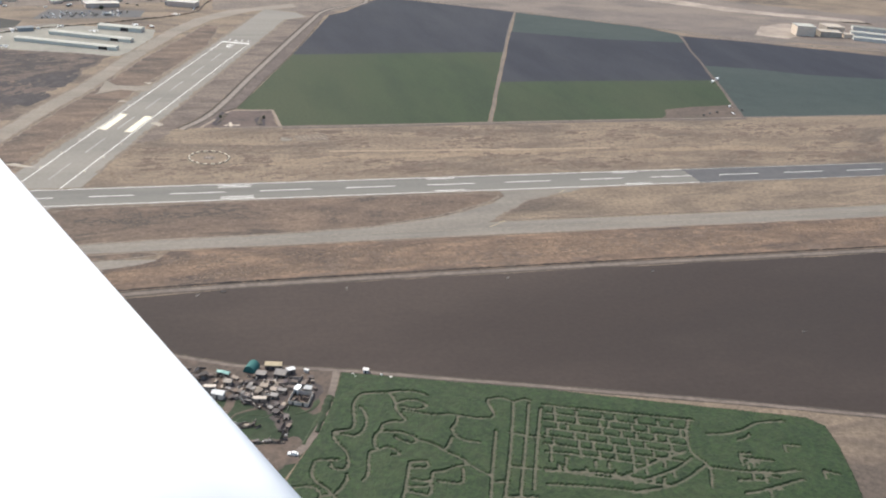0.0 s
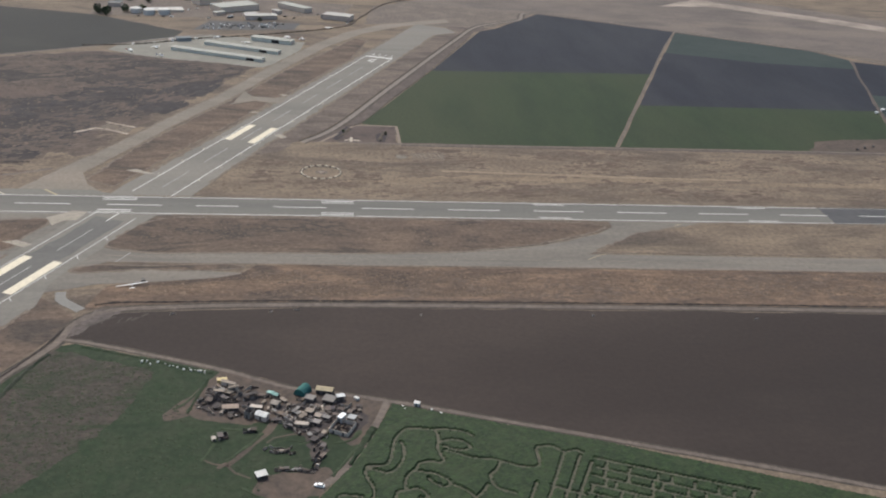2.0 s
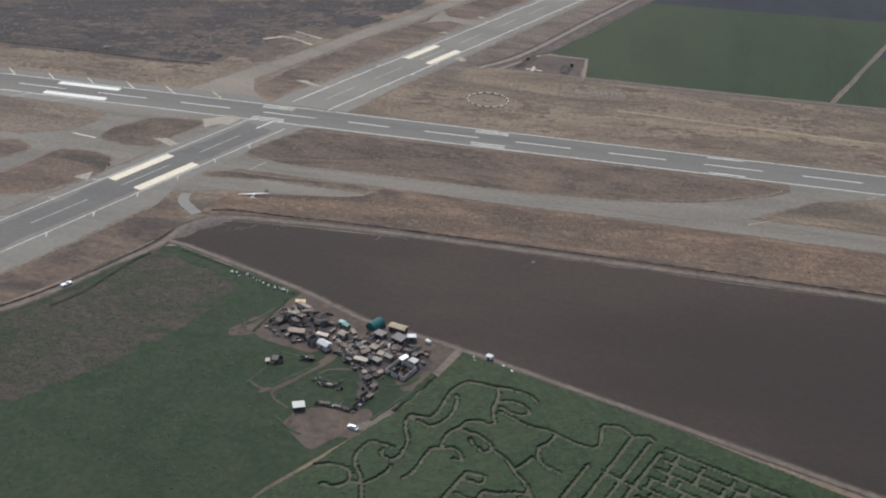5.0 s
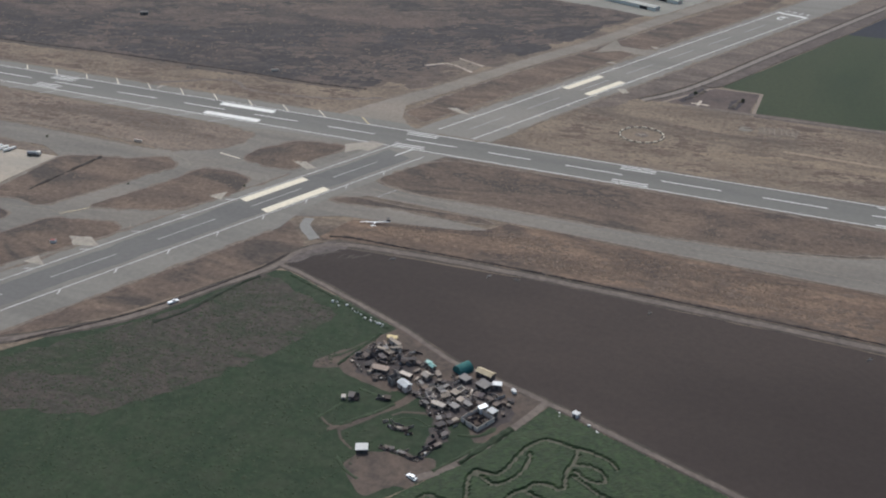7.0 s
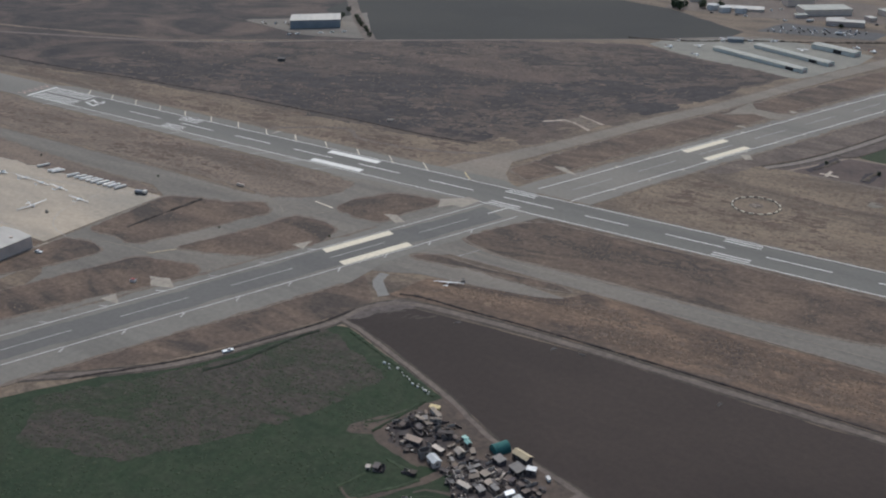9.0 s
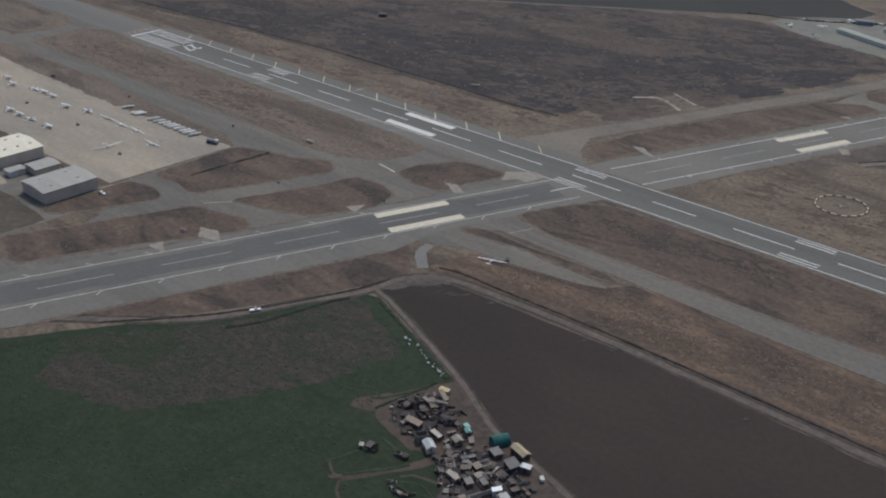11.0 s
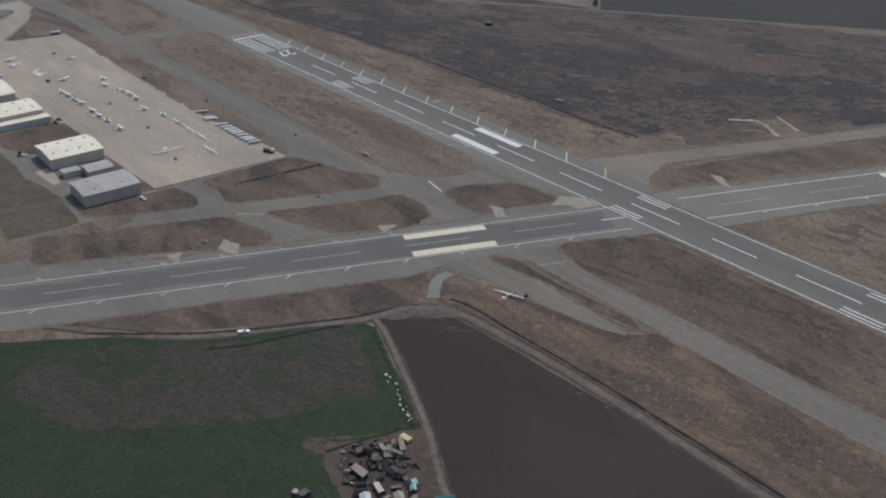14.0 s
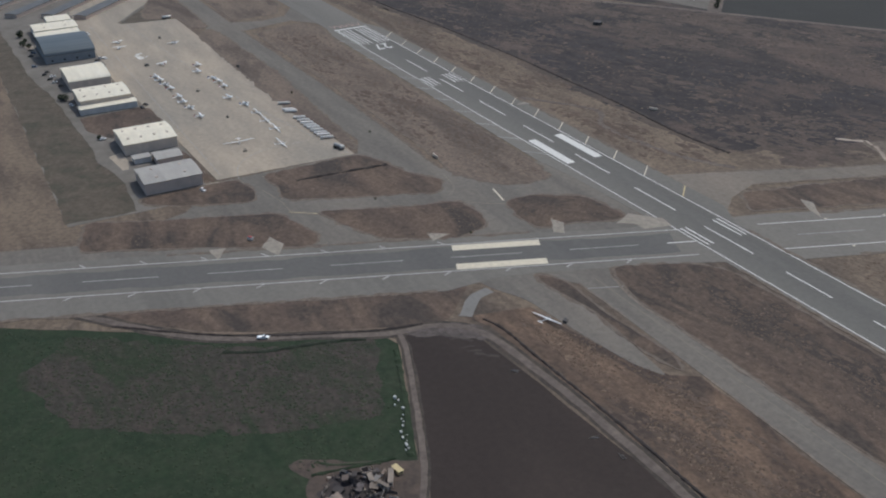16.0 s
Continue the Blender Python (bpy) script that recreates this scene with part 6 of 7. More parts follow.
# ---- mock village ----
M_TANW = mat("dusty_tan_board", (0.27, 0.222, 0.178), (0.19, 0.156, 0.127), 0.5, (0.34, 0.28, 0.225), 0.2, rough=0.9, vary=0.4)
M_BRNW = mat("dull_brown_board", (0.130, 0.102, 0.086), (0.085, 0.068, 0.060), 0.6, (0.165, 0.128, 0.104), 0.2, rough=0.9, vary=0.45)
M_DKW = mat("soot_dark_board", (0.082, 0.069, 0.066), (0.118, 0.099, 0.092), 0.6, rough=0.85, vary=0.45)
M_YPLY = mat("yellow_plywood", (0.62, 0.50, 0.27), (0.50, 0.40, 0.22), 0.6, rough=0.85)
M_PEACH = mat("peach_board", (0.37, 0.285, 0.225), (0.27, 0.21, 0.17), 0.5, rough=0.9, fine=0.15)
M_MAUVE = mat("dull_mauve_earth", (0.115, 0.094, 0.094), (0.080, 0.066, 0.068), 0.5, rough=0.9, vary=0.4)
M_CHALK = mat("chalky_board", (0.50, 0.43, 0.36), (0.36, 0.31, 0.262), 0.5, rough=0.85, vary=0.3)
M_DULLTIN = mat("dull_tin", (0.205, 0.186, 0.170), (0.15, 0.137, 0.127), 0.5, (0.25, 0.222, 0.195), 0.2, rough=0.85, vary=0.3)
# mottled dark earth for hut floors and the ground between huts
M_DARKEARTH = mat("dark_trodden_earth", (0.058, 0.047, 0.045), (0.036, 0.031, 0.031), 0.35, (0.085, 0.066, 0.057), 0.12, fine=0.35)
def hut(w, d, h, roof, wall_m, roof_m, label, m, name="hut", doors=1):
    ob = thing(name, label, "hut", m, group="village buildings")
    bm = bmesh.new()
    t = 0.15
    for a in ((-w / 2, w / 2, -d / 2, -d / 2 + t), (-w / 2, w / 2, d / 2 - t, d / 2), (-w / 2, -w / 2 + t, -d / 2 + t, d / 2 - t), (w / 2 - t, w / 2, -d / 2 + t, d / 2 - t)):
        box(bm, *a, 0, h)
    part("wall", bm, wall_m, ob)
    if roof:
        bm = bmesh.new()
        rise = {"gable": 0.9, "lean": 0.5, "flat": 0.12}[roof]
        if roof == "gable":
            prof = [(-d / 2 - 0.25, h - 0.05), (0, h + rise), (d / 2 + 0.25, h - 0.05), (d / 2 + 0.25, h + 0.1), (0, h + rise + 0.15), (-d / 2 - 0.25, h + 0.1)]
        else:
            prof = [(-d / 2 - 0.2, h), (d / 2 + 0.2, h + (rise if roof == "lean" else 0)), (d / 2 + 0.2, h + rise + 0.12), (-d / 2 - 0.2, h + 0.12)]
        prism(bm, [(-w / 2 - 0.25, y, z) for y, z in prof], [(w / 2 + 0.25, y, z) for y, z in prof])
        bmesh.ops.recalc_face_normals(bm, faces=bm.faces)
        part("roof", bm, roof_m, ob)
    for i in range(doors):
        bm = bmesh.new()
        u = (i + 0.5) * w / doors - w / 2
        box(bm, u - 0.45, u + 0.45, -d / 2 - 0.05, -d / 2 - 0.01, 0, min(2.0, h * 0.8))
        part("door", bm, M_DARK, ob)
    bm = bmesh.new()
    box(bm, w / 2 + 0.01, w / 2 + 0.05, -0.5, 0.5, h * 0.4, h * 0.75)
    part("window", bm, M_DARK, ob)
    return ob


hut(5.6, 3.6, 2.5, "gable", M_WALLG, M_TINROOF, "grey shed with a pale tin roof", pose(366.5, -262, 0.05, 0, 0, -28))
hut(3.2, 4.6, 3.4, None, M_DULLTIN, M_DULLTIN, "roofless grey metal front room", pose(360.6, -260, 0.05, 0, 0, -28), "front_room")
hut(7.8, 3.6, 2.4, "gable", M_DKW, M_PLY, "long hut with a yellowish plywood roof", pose(394.5, -240.5, 0.05, 0, 0, -14), doors=3)
hut(4.4, 2.0, 1.4, "flat", M_YPLY, M_YPLY, "yellow plywood platform hut", pose(345, -229.8, 0.05, 0, 0, 10), "plywood_platform")
hut(3.6, 2.4, 2.4, "flat", M_DKW, M_TINROOF, "small dark hut with a pale tin roof", pose(402, -246.4, 0.05, 0, 0, 15))
compound = hut(9.4, 9.8, 2.2, None, M_CHALK, M_ROOFG, "roofless dusty tan walled compound", pose(403, -271, 0.05, 0, 0, -24), "walled_compound", 2)
hut(3.2, 3.0, 3.2, "flat", M_TANW, M_TINROOF, "corner room with a pale roof", pose(407.2, -265.8, 0.05, 0, 0, -24))
hut(2.0, 3.4, 2.8, "lean", M_WALLW, M_WHITE, "white lean-to room beside the compound", pose(402.6, -264.4, 0.05, 0, 0, -40))
hut(4.4, 3.2, 1.9, "lean", M_DKW, M_WALLW, "lone open shed with a white roof", pose(369.2, -306, 0.05, 0, 0, 25))
hut(1.5, 1.3, 1.3, "lean", M_CHALK, M_CHALK, "small pale hut with a sloping roof", pose(346.6, -279, 0.05, 0, 0, 20))
hut(7.4, 1.6, 2.3, "flat", M_CHALK, M_TANW, "long tan partition hut with flat roof", pose(348.4, -234.0, 0.05, 0, 0, -27))
hut(0.9, 5.0, 2.3, "flat", M_CHALK, M_TANW, "narrow tan partition wall", pose(351.2, -238.2, 0.05, 0, 0, -68), "partition_hut", 0)
hut(3.0, 1.8, 2.3, "gable", M_BRNW, M_AQUA, "brown hut with a pale green roof", pose(371.6, -245.0, 0.05, 0, 0, -32))
hut(2.4, 1.6, 2.0, "flat", M_DKW, M_AQUA, "dark hut with a pale green roof", pose(368.8, -242.6, 0.05, 0, 0, -20))
hut(4.4, 3.6, 1.9, "flat", M_DKW, M_DULLTIN, "dark hut with a dull grey tin roof", pose(387.7, -246.9, 0.05, 0, 0, -24))
hut(5.4, 4.4, 2.0, "lean", M_DKW, M_DULLTIN, "dark hut with a wide sloping grey tin roof", pose(396.8, -248.4, 0.05, 0, 0, -24))
hut(3.4, 2.8, 1.8, "flat", M_DKW, M_TANW, "dark hut with a dusty tan board roof", pose(387.8, -258.1, 0.05, 0, 0, -20))
hut(3.2, 2.6, 1.7, "flat", M_BRNW, M_DULLTIN, "brown hut with a dull tin roof", pose(391.3, -266.9, 0.05, 0, 0, -28))
hut(3.6, 2.0, 1.8, "flat", M_DKW, M_DULLTIN, "narrow dark hut with a dull tin roof", pose(395.5, -263.4, 0.05, 0, 0, -24))
hut(2.6, 2.0, 1.6, "lean", M_BRNW, M_TANW, "small brown hut with a sloping tan roof", pose(391.7, -262.1, 0.05, 0, 0, -24))
hut(5.8, 2.0, 1.6, "flat", M_TANW, M_CHALK, "long low hut with a chalky board roof", pose(384.5, -268.3, 0.05, 0, 0, -10))
hut(3.6, 3.2, 1.8, "gable", M_TANW, M_CHALK, "tan hut with a chalky ridged roof", pose(371.8, -251.4, 0.05, 0, 0, -24))
hut(5.2, 1.8, 1.7, "flat", M_BRNW, M_CHALK, "brown hut with a long pale board roof", pose(363.2, -254.4, 0.05, 0, 0, -12))
hut(7.2, 2.6, 1.9, "lean", M_DKW, M_PEACH, "open-fronted dark hut with a peach board roof", pose(351.4, -255.0, 0.05, 0, 0, 4))


def shanty(w, d, h, walls, roofs, label, m, name="shanty", cover=0.55, seed=0):
    """A ragged makeshift room: broken wall panels round a dark floor, uneven scraps of sheet for a roof, rubbish
    inside.
    """
    r = random.Random(int(m.translation.x * 37 + m.translation.y * 11) + seed)
    ob = thing(name, label, "hut", m, group="village buildings")
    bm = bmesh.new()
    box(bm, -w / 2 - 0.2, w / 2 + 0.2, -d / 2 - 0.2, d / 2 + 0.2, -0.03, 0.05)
    part("floor_board", bm, M_DARKEARTH, ob)
    for along, length, off in ((0, w, -d / 2), (0, w, d / 2), (1, d, -w / 2), (1, d, w / 2)):
        k = max(1, round(length / 1.5))
        for i in range(k):
            if r.random() < 0.22:
                continue
            bm = bmesh.new()
            a, b = (-length / 2 + length * q / k for q in (i, i + r.uniform(0.75, 1.0)))
            top, lean = h * r.uniform(0.45, 1.05), r.uniform(-0.12, 0.12)
            ends = [(a, off + lean), (b, off + lean), (b, off + lean + 0.12), (a, off + lean + 0.12)]
            prism(bm, [(u, v - lean, 0.05) if not along else (v - lean, u, 0.05) for u, v in ends], [(u, v, top * q) if not along else (v, u, top * q) for (u, v), q in zip(ends, (1, f, f, 1))] if (f := r.uniform(0.8, 1)) else [])
            bmesh.ops.recalc_face_normals(bm, faces=bm.faces)
            part("panel", bm, r.choice(walls), ob)
    nx, ny = max(1, round(w / 2.4)), max(1, round(d / 2.2))
    for i in range(nx):
        for j in range(ny):
            if r.random() > cover:
                continue
            bm = bmesh.new()
            u, v = -w / 2 + (i + r.uniform(0.3, 0.7)) * w / nx, -d / 2 + (j + r.uniform(0.3, 0.7)) * d / ny
            a, b = w / nx * r.uniform(0.4, 0.72), d / ny * r.uniform(0.4, 0.72)
            box(bm, -a, a, -b, b, 0, 0.06, pose(u, v, h * r.uniform(0.72, 1.08), r.uniform(-6, 6), r.uniform(-6, 6), r.uniform(-7, 7)))
            part("roof_sheet", bm, r.choice(roofs), ob)
    for i in range(r.randint(2, 4)):
        bm = bmesh.new()
        a = r.uniform(0.22, 0.5)
        box(bm, -a, a, -a * 0.6, a * 0.6, 0.05, a * r.uniform(0.8, 2.2), pose(r.uniform(-0.45, 0.45) * w, r.uniform(-0.45, 0.45) * d, 0, 0, 0, r.uniform(0, 90)))
        part("crate", bm, r.choice((M_BRNW, M_DKW, M_CHALK, M_WOOD, M_WALLW)), ob)
    return ob


SHACKS = {"dark": ((M_DKW, M_BRNW, M_TANW), (M_DKW, M_DKW, M_JUNK, M_BRNW, M_DULLTIN), 1.35, "dark ragged shack of burnt boards in the village"), "tall": ((M_DKW, M_DKW, M_JUNK), (M_DKW, M_JUNK), 2.0, "tall dark ragged shack in the village"),
          "mauve": ((M_TANW, M_MAUVE, M_CHALK), (M_MAUVE, M_DKW, M_BRNW, M_DULLTIN), 1.25, "dull mauve ragged shack in the village"), "tan": ((M_TANW, M_BRNW), (M_TANW, M_TANW, M_BRNW, M_DKW), 1.3, "dusty tan ragged shack in the village"),
          "chalk": ((M_CHALK, M_TANW), (M_CHALK, M_TANW, M_CHALK, M_MAUVE), 1.3, "chalky pale ragged shack in the village"), "brown": ((M_BRNW, M_TANW), (M_BRNW, M_DKW, M_WOOD, M_TANW), 1.3, "brown board ragged shack in the village")}


def shack(look_of, x, y, length, depth, turn):
    walls, roofs, h, label = SHACKS[look_of]
    return shanty(max(1.0, length * 0.9), max(0.6, depth * 0.95), h, walls, roofs, label, pose(x, y, 0.06, 0, 0, turn), "shack", cover=0.8 if x > 371 and y > -272 else 0.4)


shanty(8.0, 4.2, 2.4, (M_DKW, M_JUNK), (M_DKW, M_DKW, M_JUNK, M_MAUVE), "wide dark ragged open-sided hut", pose(358.6, -244.6, 0.06, 0, 0, 14), cover=0.5)
shanty(4.2, 3.0, 2.0, (M_DKW, M_BRNW), (M_DKW, M_JUNK), "dark scrap-metal hut half collapsed", pose(350.4, -277, 0.06, 0, 0, 15))
shanty(5.4, 2.2, 1.6, (M_DKW, M_JUNK), (M_DKW, M_BRNW), "low dark ruined hut among the weeds", pose(361.5, -272.4, 0.06, 0, 0, 8), cover=0.4)
shanty(8.6, 2.4, 1.8, (M_DKW, M_DULLTIN), (M_DULLTIN, M_DKW, M_BRNW), "long ragged tin hut beside the compound", pose(405.4, -257.6, 0.06, 0, 0, -24), cover=0.7)
shanty(6.0, 4.2, 1.6, (M_BRNW, M_TANW), (M_DKW, M_RUST), "roofless brown room with dark red floor", pose(394.8, -262.6, 0.06, 0, 0, -24), cover=0.25)
for x, y, w, d, a in ((341.5, -237.5, 4.0, 2.4, 20), (349.5, -240.6, 3.4, 2.6, -30), (352.8, -247.4, 3.6, 2.6, 25), (338.6, -249.6, 2.6, 2.2, 40), (364.6, -243.4, 3.0, 2.0, -10), (375.2, -247.2, 3.2, 2.2, -40), (378.8, -255.6, 3.8, 2.6, 20), (374.6, -259.6, 3.0, 2.2, -15),
                      (385.4, -261.2, 3.2, 2.8, 40), (378.4, -268.8, 4.0, 2.4, 25), (399.8, -260.6, 3.4, 2.2, -20), (400.6, -251.2, 3.0, 2.0, 10), (411.0, -262.8, 3.2, 1.6, -60), (410.8, -253.4, 2.6, 1.4, 15), (390.6, -279.6, 3.4, 2.6, 60), (394.4, -285.2, 3.6, 2.4, 70)):
    kind = ("dark", "mauve", "brown", "tan", "dark", "chalk")[int(x * 10) % 6]
    shack(kind, x, y, w, d, a)
shack("dark", 341.1, -243.0, 6.8, 3.0, 66)
shack("mauve", 345.3, -239.3, 5.9, 3.0, 47)
shack("tall", 347.2, -246.7, 4.1, 4.0, 50)
shack("dark", 344.9, -252.8, 3.9, 3.4, 30)
shack("chalk", 342.6, -256.7, 6.0, 0.7, -46)
shack("chalk", 336.6, -252.9, 1.7, 1.2, 56)
shack("tan", 348.8, -256.8, 5.6, 1.5, 57)
shack("tan", 351.5, -259.4, 4.8, 1.4, 29)
shack("brown", 354.2, -259.8, 7.7, 2.0, 30)
shack("dark", 373.5, -264.7, 3.9, 2.4, 0)
shack("tan", 377.0, -260.1, 4.5, 2.0, 57)
shack("dark", 382.3, -256.9, 6.6, 4.0, 62)
shack("tan", 381.7, -267.2, 5.2, 1.0, -13)
shack("dark", 388.4, -265.7, 7.0, 2.0, -86)
shack("chalk", 392.4, -258.8, 5.1, 0.7, 37)
shack("chalk", 393.8, -254.8, 4.9, 0.7, 104)
shack("mauve", 390.8, -254.2, 4.5, 3.0, 50)
shack("mauve", 397.7, -255.3, 4.8, 3.0, -6)
shack("dark", 389.8, -274.8, 6.9, 3.0, 30)
shack("brown", 394.1, -275.6, 5.6, 2.4, 51)
shack("brown", 382.6, -272.9, 5.8, 1.6, -55)
shack("mauve", 372.1, -257.3, 4.4, 2.0, -25)
shack("brown", 383.2, -246.9, 4.4, 1.6, -26)
shack("tan", 402.4, -255.8, 3.2, 1.6, -23)
shack("brown", 408.8, -256.0, 6.8, 1.2, -11)
shack("tan", 352.6, -243.6, 3.9, 0.8, 44)
shack("brown", 344.9, -235.7, 6.1, 1.2, -44)
shack("mauve", 369.5, -242.9, 5.8, 1.6, 2)
shack("chalk", 366.6, -248.9, 3.2, 1.0, 66)
shack("brown", 379.0, -251.5, 4.0, 1.6, -1)
shack("brown", 377.4, -301.2, 6.8, 1.5, 2)
shack("mauve", 383.2, -301.4, 5.6, 1.5, -5)
shack("brown", 388.8, -302.4, 5.8, 1.6, -10)
shack("dark", 392.2, -298.6, 6.4, 1.6, 80)
shack("brown", 393.8, -292.6, 5.6, 1.5, 66)
shack("chalk", 369.4, -286, 2.6, 0.8, 60)
shack("dark", 373.4, -288.4, 4.4, 1.4, -15)
shack("brown", 377.9, -288.0, 4.4, 1.4, 5)
shack("tan", 381.2, -289.4, 3.2, 0.8, 30)

# canvas tunnel tent
tent = thing("tunnel_tent", "teal canvas tunnel tent beside the dirt track", "tent", pose(384, -240, 0.05, 0, 0, 62))
bm = bmesh.new()
k = 10
outer = [(3.0 * math.cos(math.pi * i / k), 3.6 * math.sin(math.pi * i / k)) for i in range(k + 1)]
inner = [(0.96 * y, 0.96 * z) for y, z in outer[::-1]]
prism(bm, [(-3.5, y, z) for y, z in outer + inner], [(3.5, y, z) for y, z in outer + inner])
bmesh.ops.recalc_face_normals(bm, faces=bm.faces)
part("canvas", bm, M_TARP, tent)
for x in (-3.4, 3.3):
    bm = bmesh.new()
    prism(bm, [(x, y * 0.95, z * 0.95) for y, z in outer], [(x + 0.1, y * 0.95, z * 0.95) for y, z in outer])
    bmesh.ops.recalc_face_normals(bm, faces=bm.faces)
    part("end_panel", bm, M_TARP, tent)


# loose clutter of the village
def crate_pile(label, material, seed):
    r = random.Random(seed)
    ob = thing("crate_pile", label, "crates", group="village clutter")
    for i in range(r.randint(3, 5)):
        bm = bmesh.new()
        s = r.uniform(0.7, 1.3)
        m = pose(r.uniform(-1.2, 1.2), r.uniform(-1.2, 1.2), 0, 0, 0, r.uniform(0, 90))
        box(bm, -s / 2, s / 2, -s / 2, s / 2, 0, s * r.uniform(0.8, 1.6), m)
        bmesh.ops.bevel(bm, geom=list(bm.edges), offset=0.04, segments=1, affect="EDGES")
        part("crate", bm, material, ob)
    return ob


def plank_wall(label, material, seed):
    r = random.Random(seed)
    ob = thing("plank_wall", label, "barricade", group="village clutter")
    for i in range(7):
        bm = bmesh.new()
        box(bm, -2.1 + 0.6 * i, -1.54 + 0.6 * i, -0.06 + r.uniform(-0.05, 0.05), 0.06, 0, r.uniform(1.5, 2.6))
        part("board", bm, material, ob)
    bm = bmesh.new()
    box(bm, -2.1, 2.1, 0.07, 0.16, 0.6, 0.75)
    part("rail", bm, M_WOOD, ob)
    return ob


def drum_group(label):
    ob = thing("oil_drums", label, "drums", group="village clutter")
    for x, y in ((0, 0), (0.7, 0.1), (0.3, 0.65), (-0.6, 0.4)):
        bm = bmesh.new()
        ring0 = [(x + 0.3 * math.cos(a), y + 0.3 * math.sin(a)) for a in np.linspace(0, 2 * math.pi, 11)[:-1]]
        prism(bm, [(p, q, 0) for p, q in ring0], [(p, q, 0.9) for p, q in ring0])
        part("drum", bm, M_RUST, ob)
    return ob


def tyre_stack(label):
    ob = thing("tyre_stack", label, "tyres", group="village clutter")
    for k in range(4):
        bm = bmesh.new()
        for a in range(10):
            b0, b1 = 2 * math.pi * a / 10, 2 * math.pi * (a + 1) / 10
            ring = lambda q: [((0.5 + 0.16 * math.cos(c)) * math.cos(q), (0.5 + 0.16 * math.cos(c)) * math.sin(q), 0.14 + 0.27 * k + 0.13 * math.sin(c)) for c in np.linspace(0, 2 * math.pi, 7)[:-1]]
            prism(bm, ring(b0), ring(b1), caps=False)
        part("tyre", bm, M_TYRE, ob)
    return ob


def lean_to(label, roof_m, seed):
    r = random.Random(seed)
    ob = thing("shelter", label, "shelter", group="village clutter")
    w, d = r.uniform(2.4, 3.6), r.uniform(1.8, 2.8)
    for x in (-w / 2, w / 2):
        for y, h in ((-d / 2, 1.8), (d / 2, 2.3)):
            bm = bmesh.new()
            box(bm, x - 0.06, x + 0.06, y - 0.06, y + 0.06, 0, h)
            part("post", bm, M_WOOD, ob)
    bm = bmesh.new()
    prof = [(-d / 2 - 0.2, 1.75), (d / 2 + 0.2, 2.3), (d / 2 + 0.2, 2.38), (-d / 2 - 0.2, 1.83)]
    prism(bm, [(-w / 2 - 0.2, y, z) for y, z in prof], [(w / 2 + 0.2, y, z) for y, z in prof])
    bmesh.ops.recalc_face_normals(bm, faces=bm.faces)
    part("roof", bm, roof_m, ob)
    bm = bmesh.new()
    box(bm, -w / 2, w / 2, d / 2, d / 2 + 0.08, 0, 2.1)
    part("back_wall", bm, M_JUNK, ob)
    return ob


def mock_room(label, wall_m, roof_m, floor_m, seed):
    """Thin walls round a dark trodden floor, with gaps, a partition and a scrap of roof."""
    r = random.Random(seed)
    ob = thing("mock_room", label, "room", group="village rooms")
    w, d, h = r.uniform(3.6, 6.0), r.uniform(2.6, 4.2), r.uniform(1.5, 2.1)
    t = 0.2
    bm = bmesh.new()
    box(bm, -w / 2, w / 2, -d / 2, d / 2, 0, 0.06)
    part("floor_board", bm, floor_m, ob)
    g = r.uniform(-0.3, 0.3) * w
    sides = [(-w / 2, w / 2, d / 2 - t, d / 2, h), (-w / 2, -w / 2 + t, -d / 2, d / 2 - t, h * r.uniform(0.6, 1)), (w / 2 - t, w / 2, -d / 2, d / 2 - t, h * r.uniform(0.6, 1)), (-w / 2 + t, g - 0.6, -d / 2, -d / 2 + t, h * r.uniform(0.6, 1)), (g + 0.6, w / 2 - t, -d / 2, -d / 2 + t, h * r.uniform(0.5, 0.9)), (g, g + t, -d / 2 + 0.6, d / 2 - t, h * 0.9)]
    r.shuffle(sides)
    for x0, x1, y0, y1, z in sides[:r.randint(4, 6)]:
        if x1 - x0 < 0.1:
            continue
        bm = bmesh.new()
        box(bm, x0, x1, y0, y1, 0.06, z)
        part("panel", bm, wall_m, ob)
    if r.random() < 0.6:
        bm = bmesh.new()
        q = r.uniform(-0.2, 0.45) * w
        box(bm, -w / 2 - 0.1, q, -d / 2 - 0.1, d / 2 + 0.1, h + 0.01, h + 0.09)
        part("roof", bm, roof_m, ob)
    for i in range(r.randint(2, 4)):
        bm = bmesh.new()
        u, v, a = r.uniform(-0.35, 0.35) * w, r.uniform(-0.3, 0.3) * d, r.uniform(0.3, 0.6)
        box(bm, -a, a, -a * 0.6, a * 0.6, 0.06, a * 1.7, pose(u, v, 0, 0, 0, r.uniform(0, 90)))
        part("crate", bm, r.choice((M_BRNW, M_DKW, M_CHALK)), ob)
    return ob


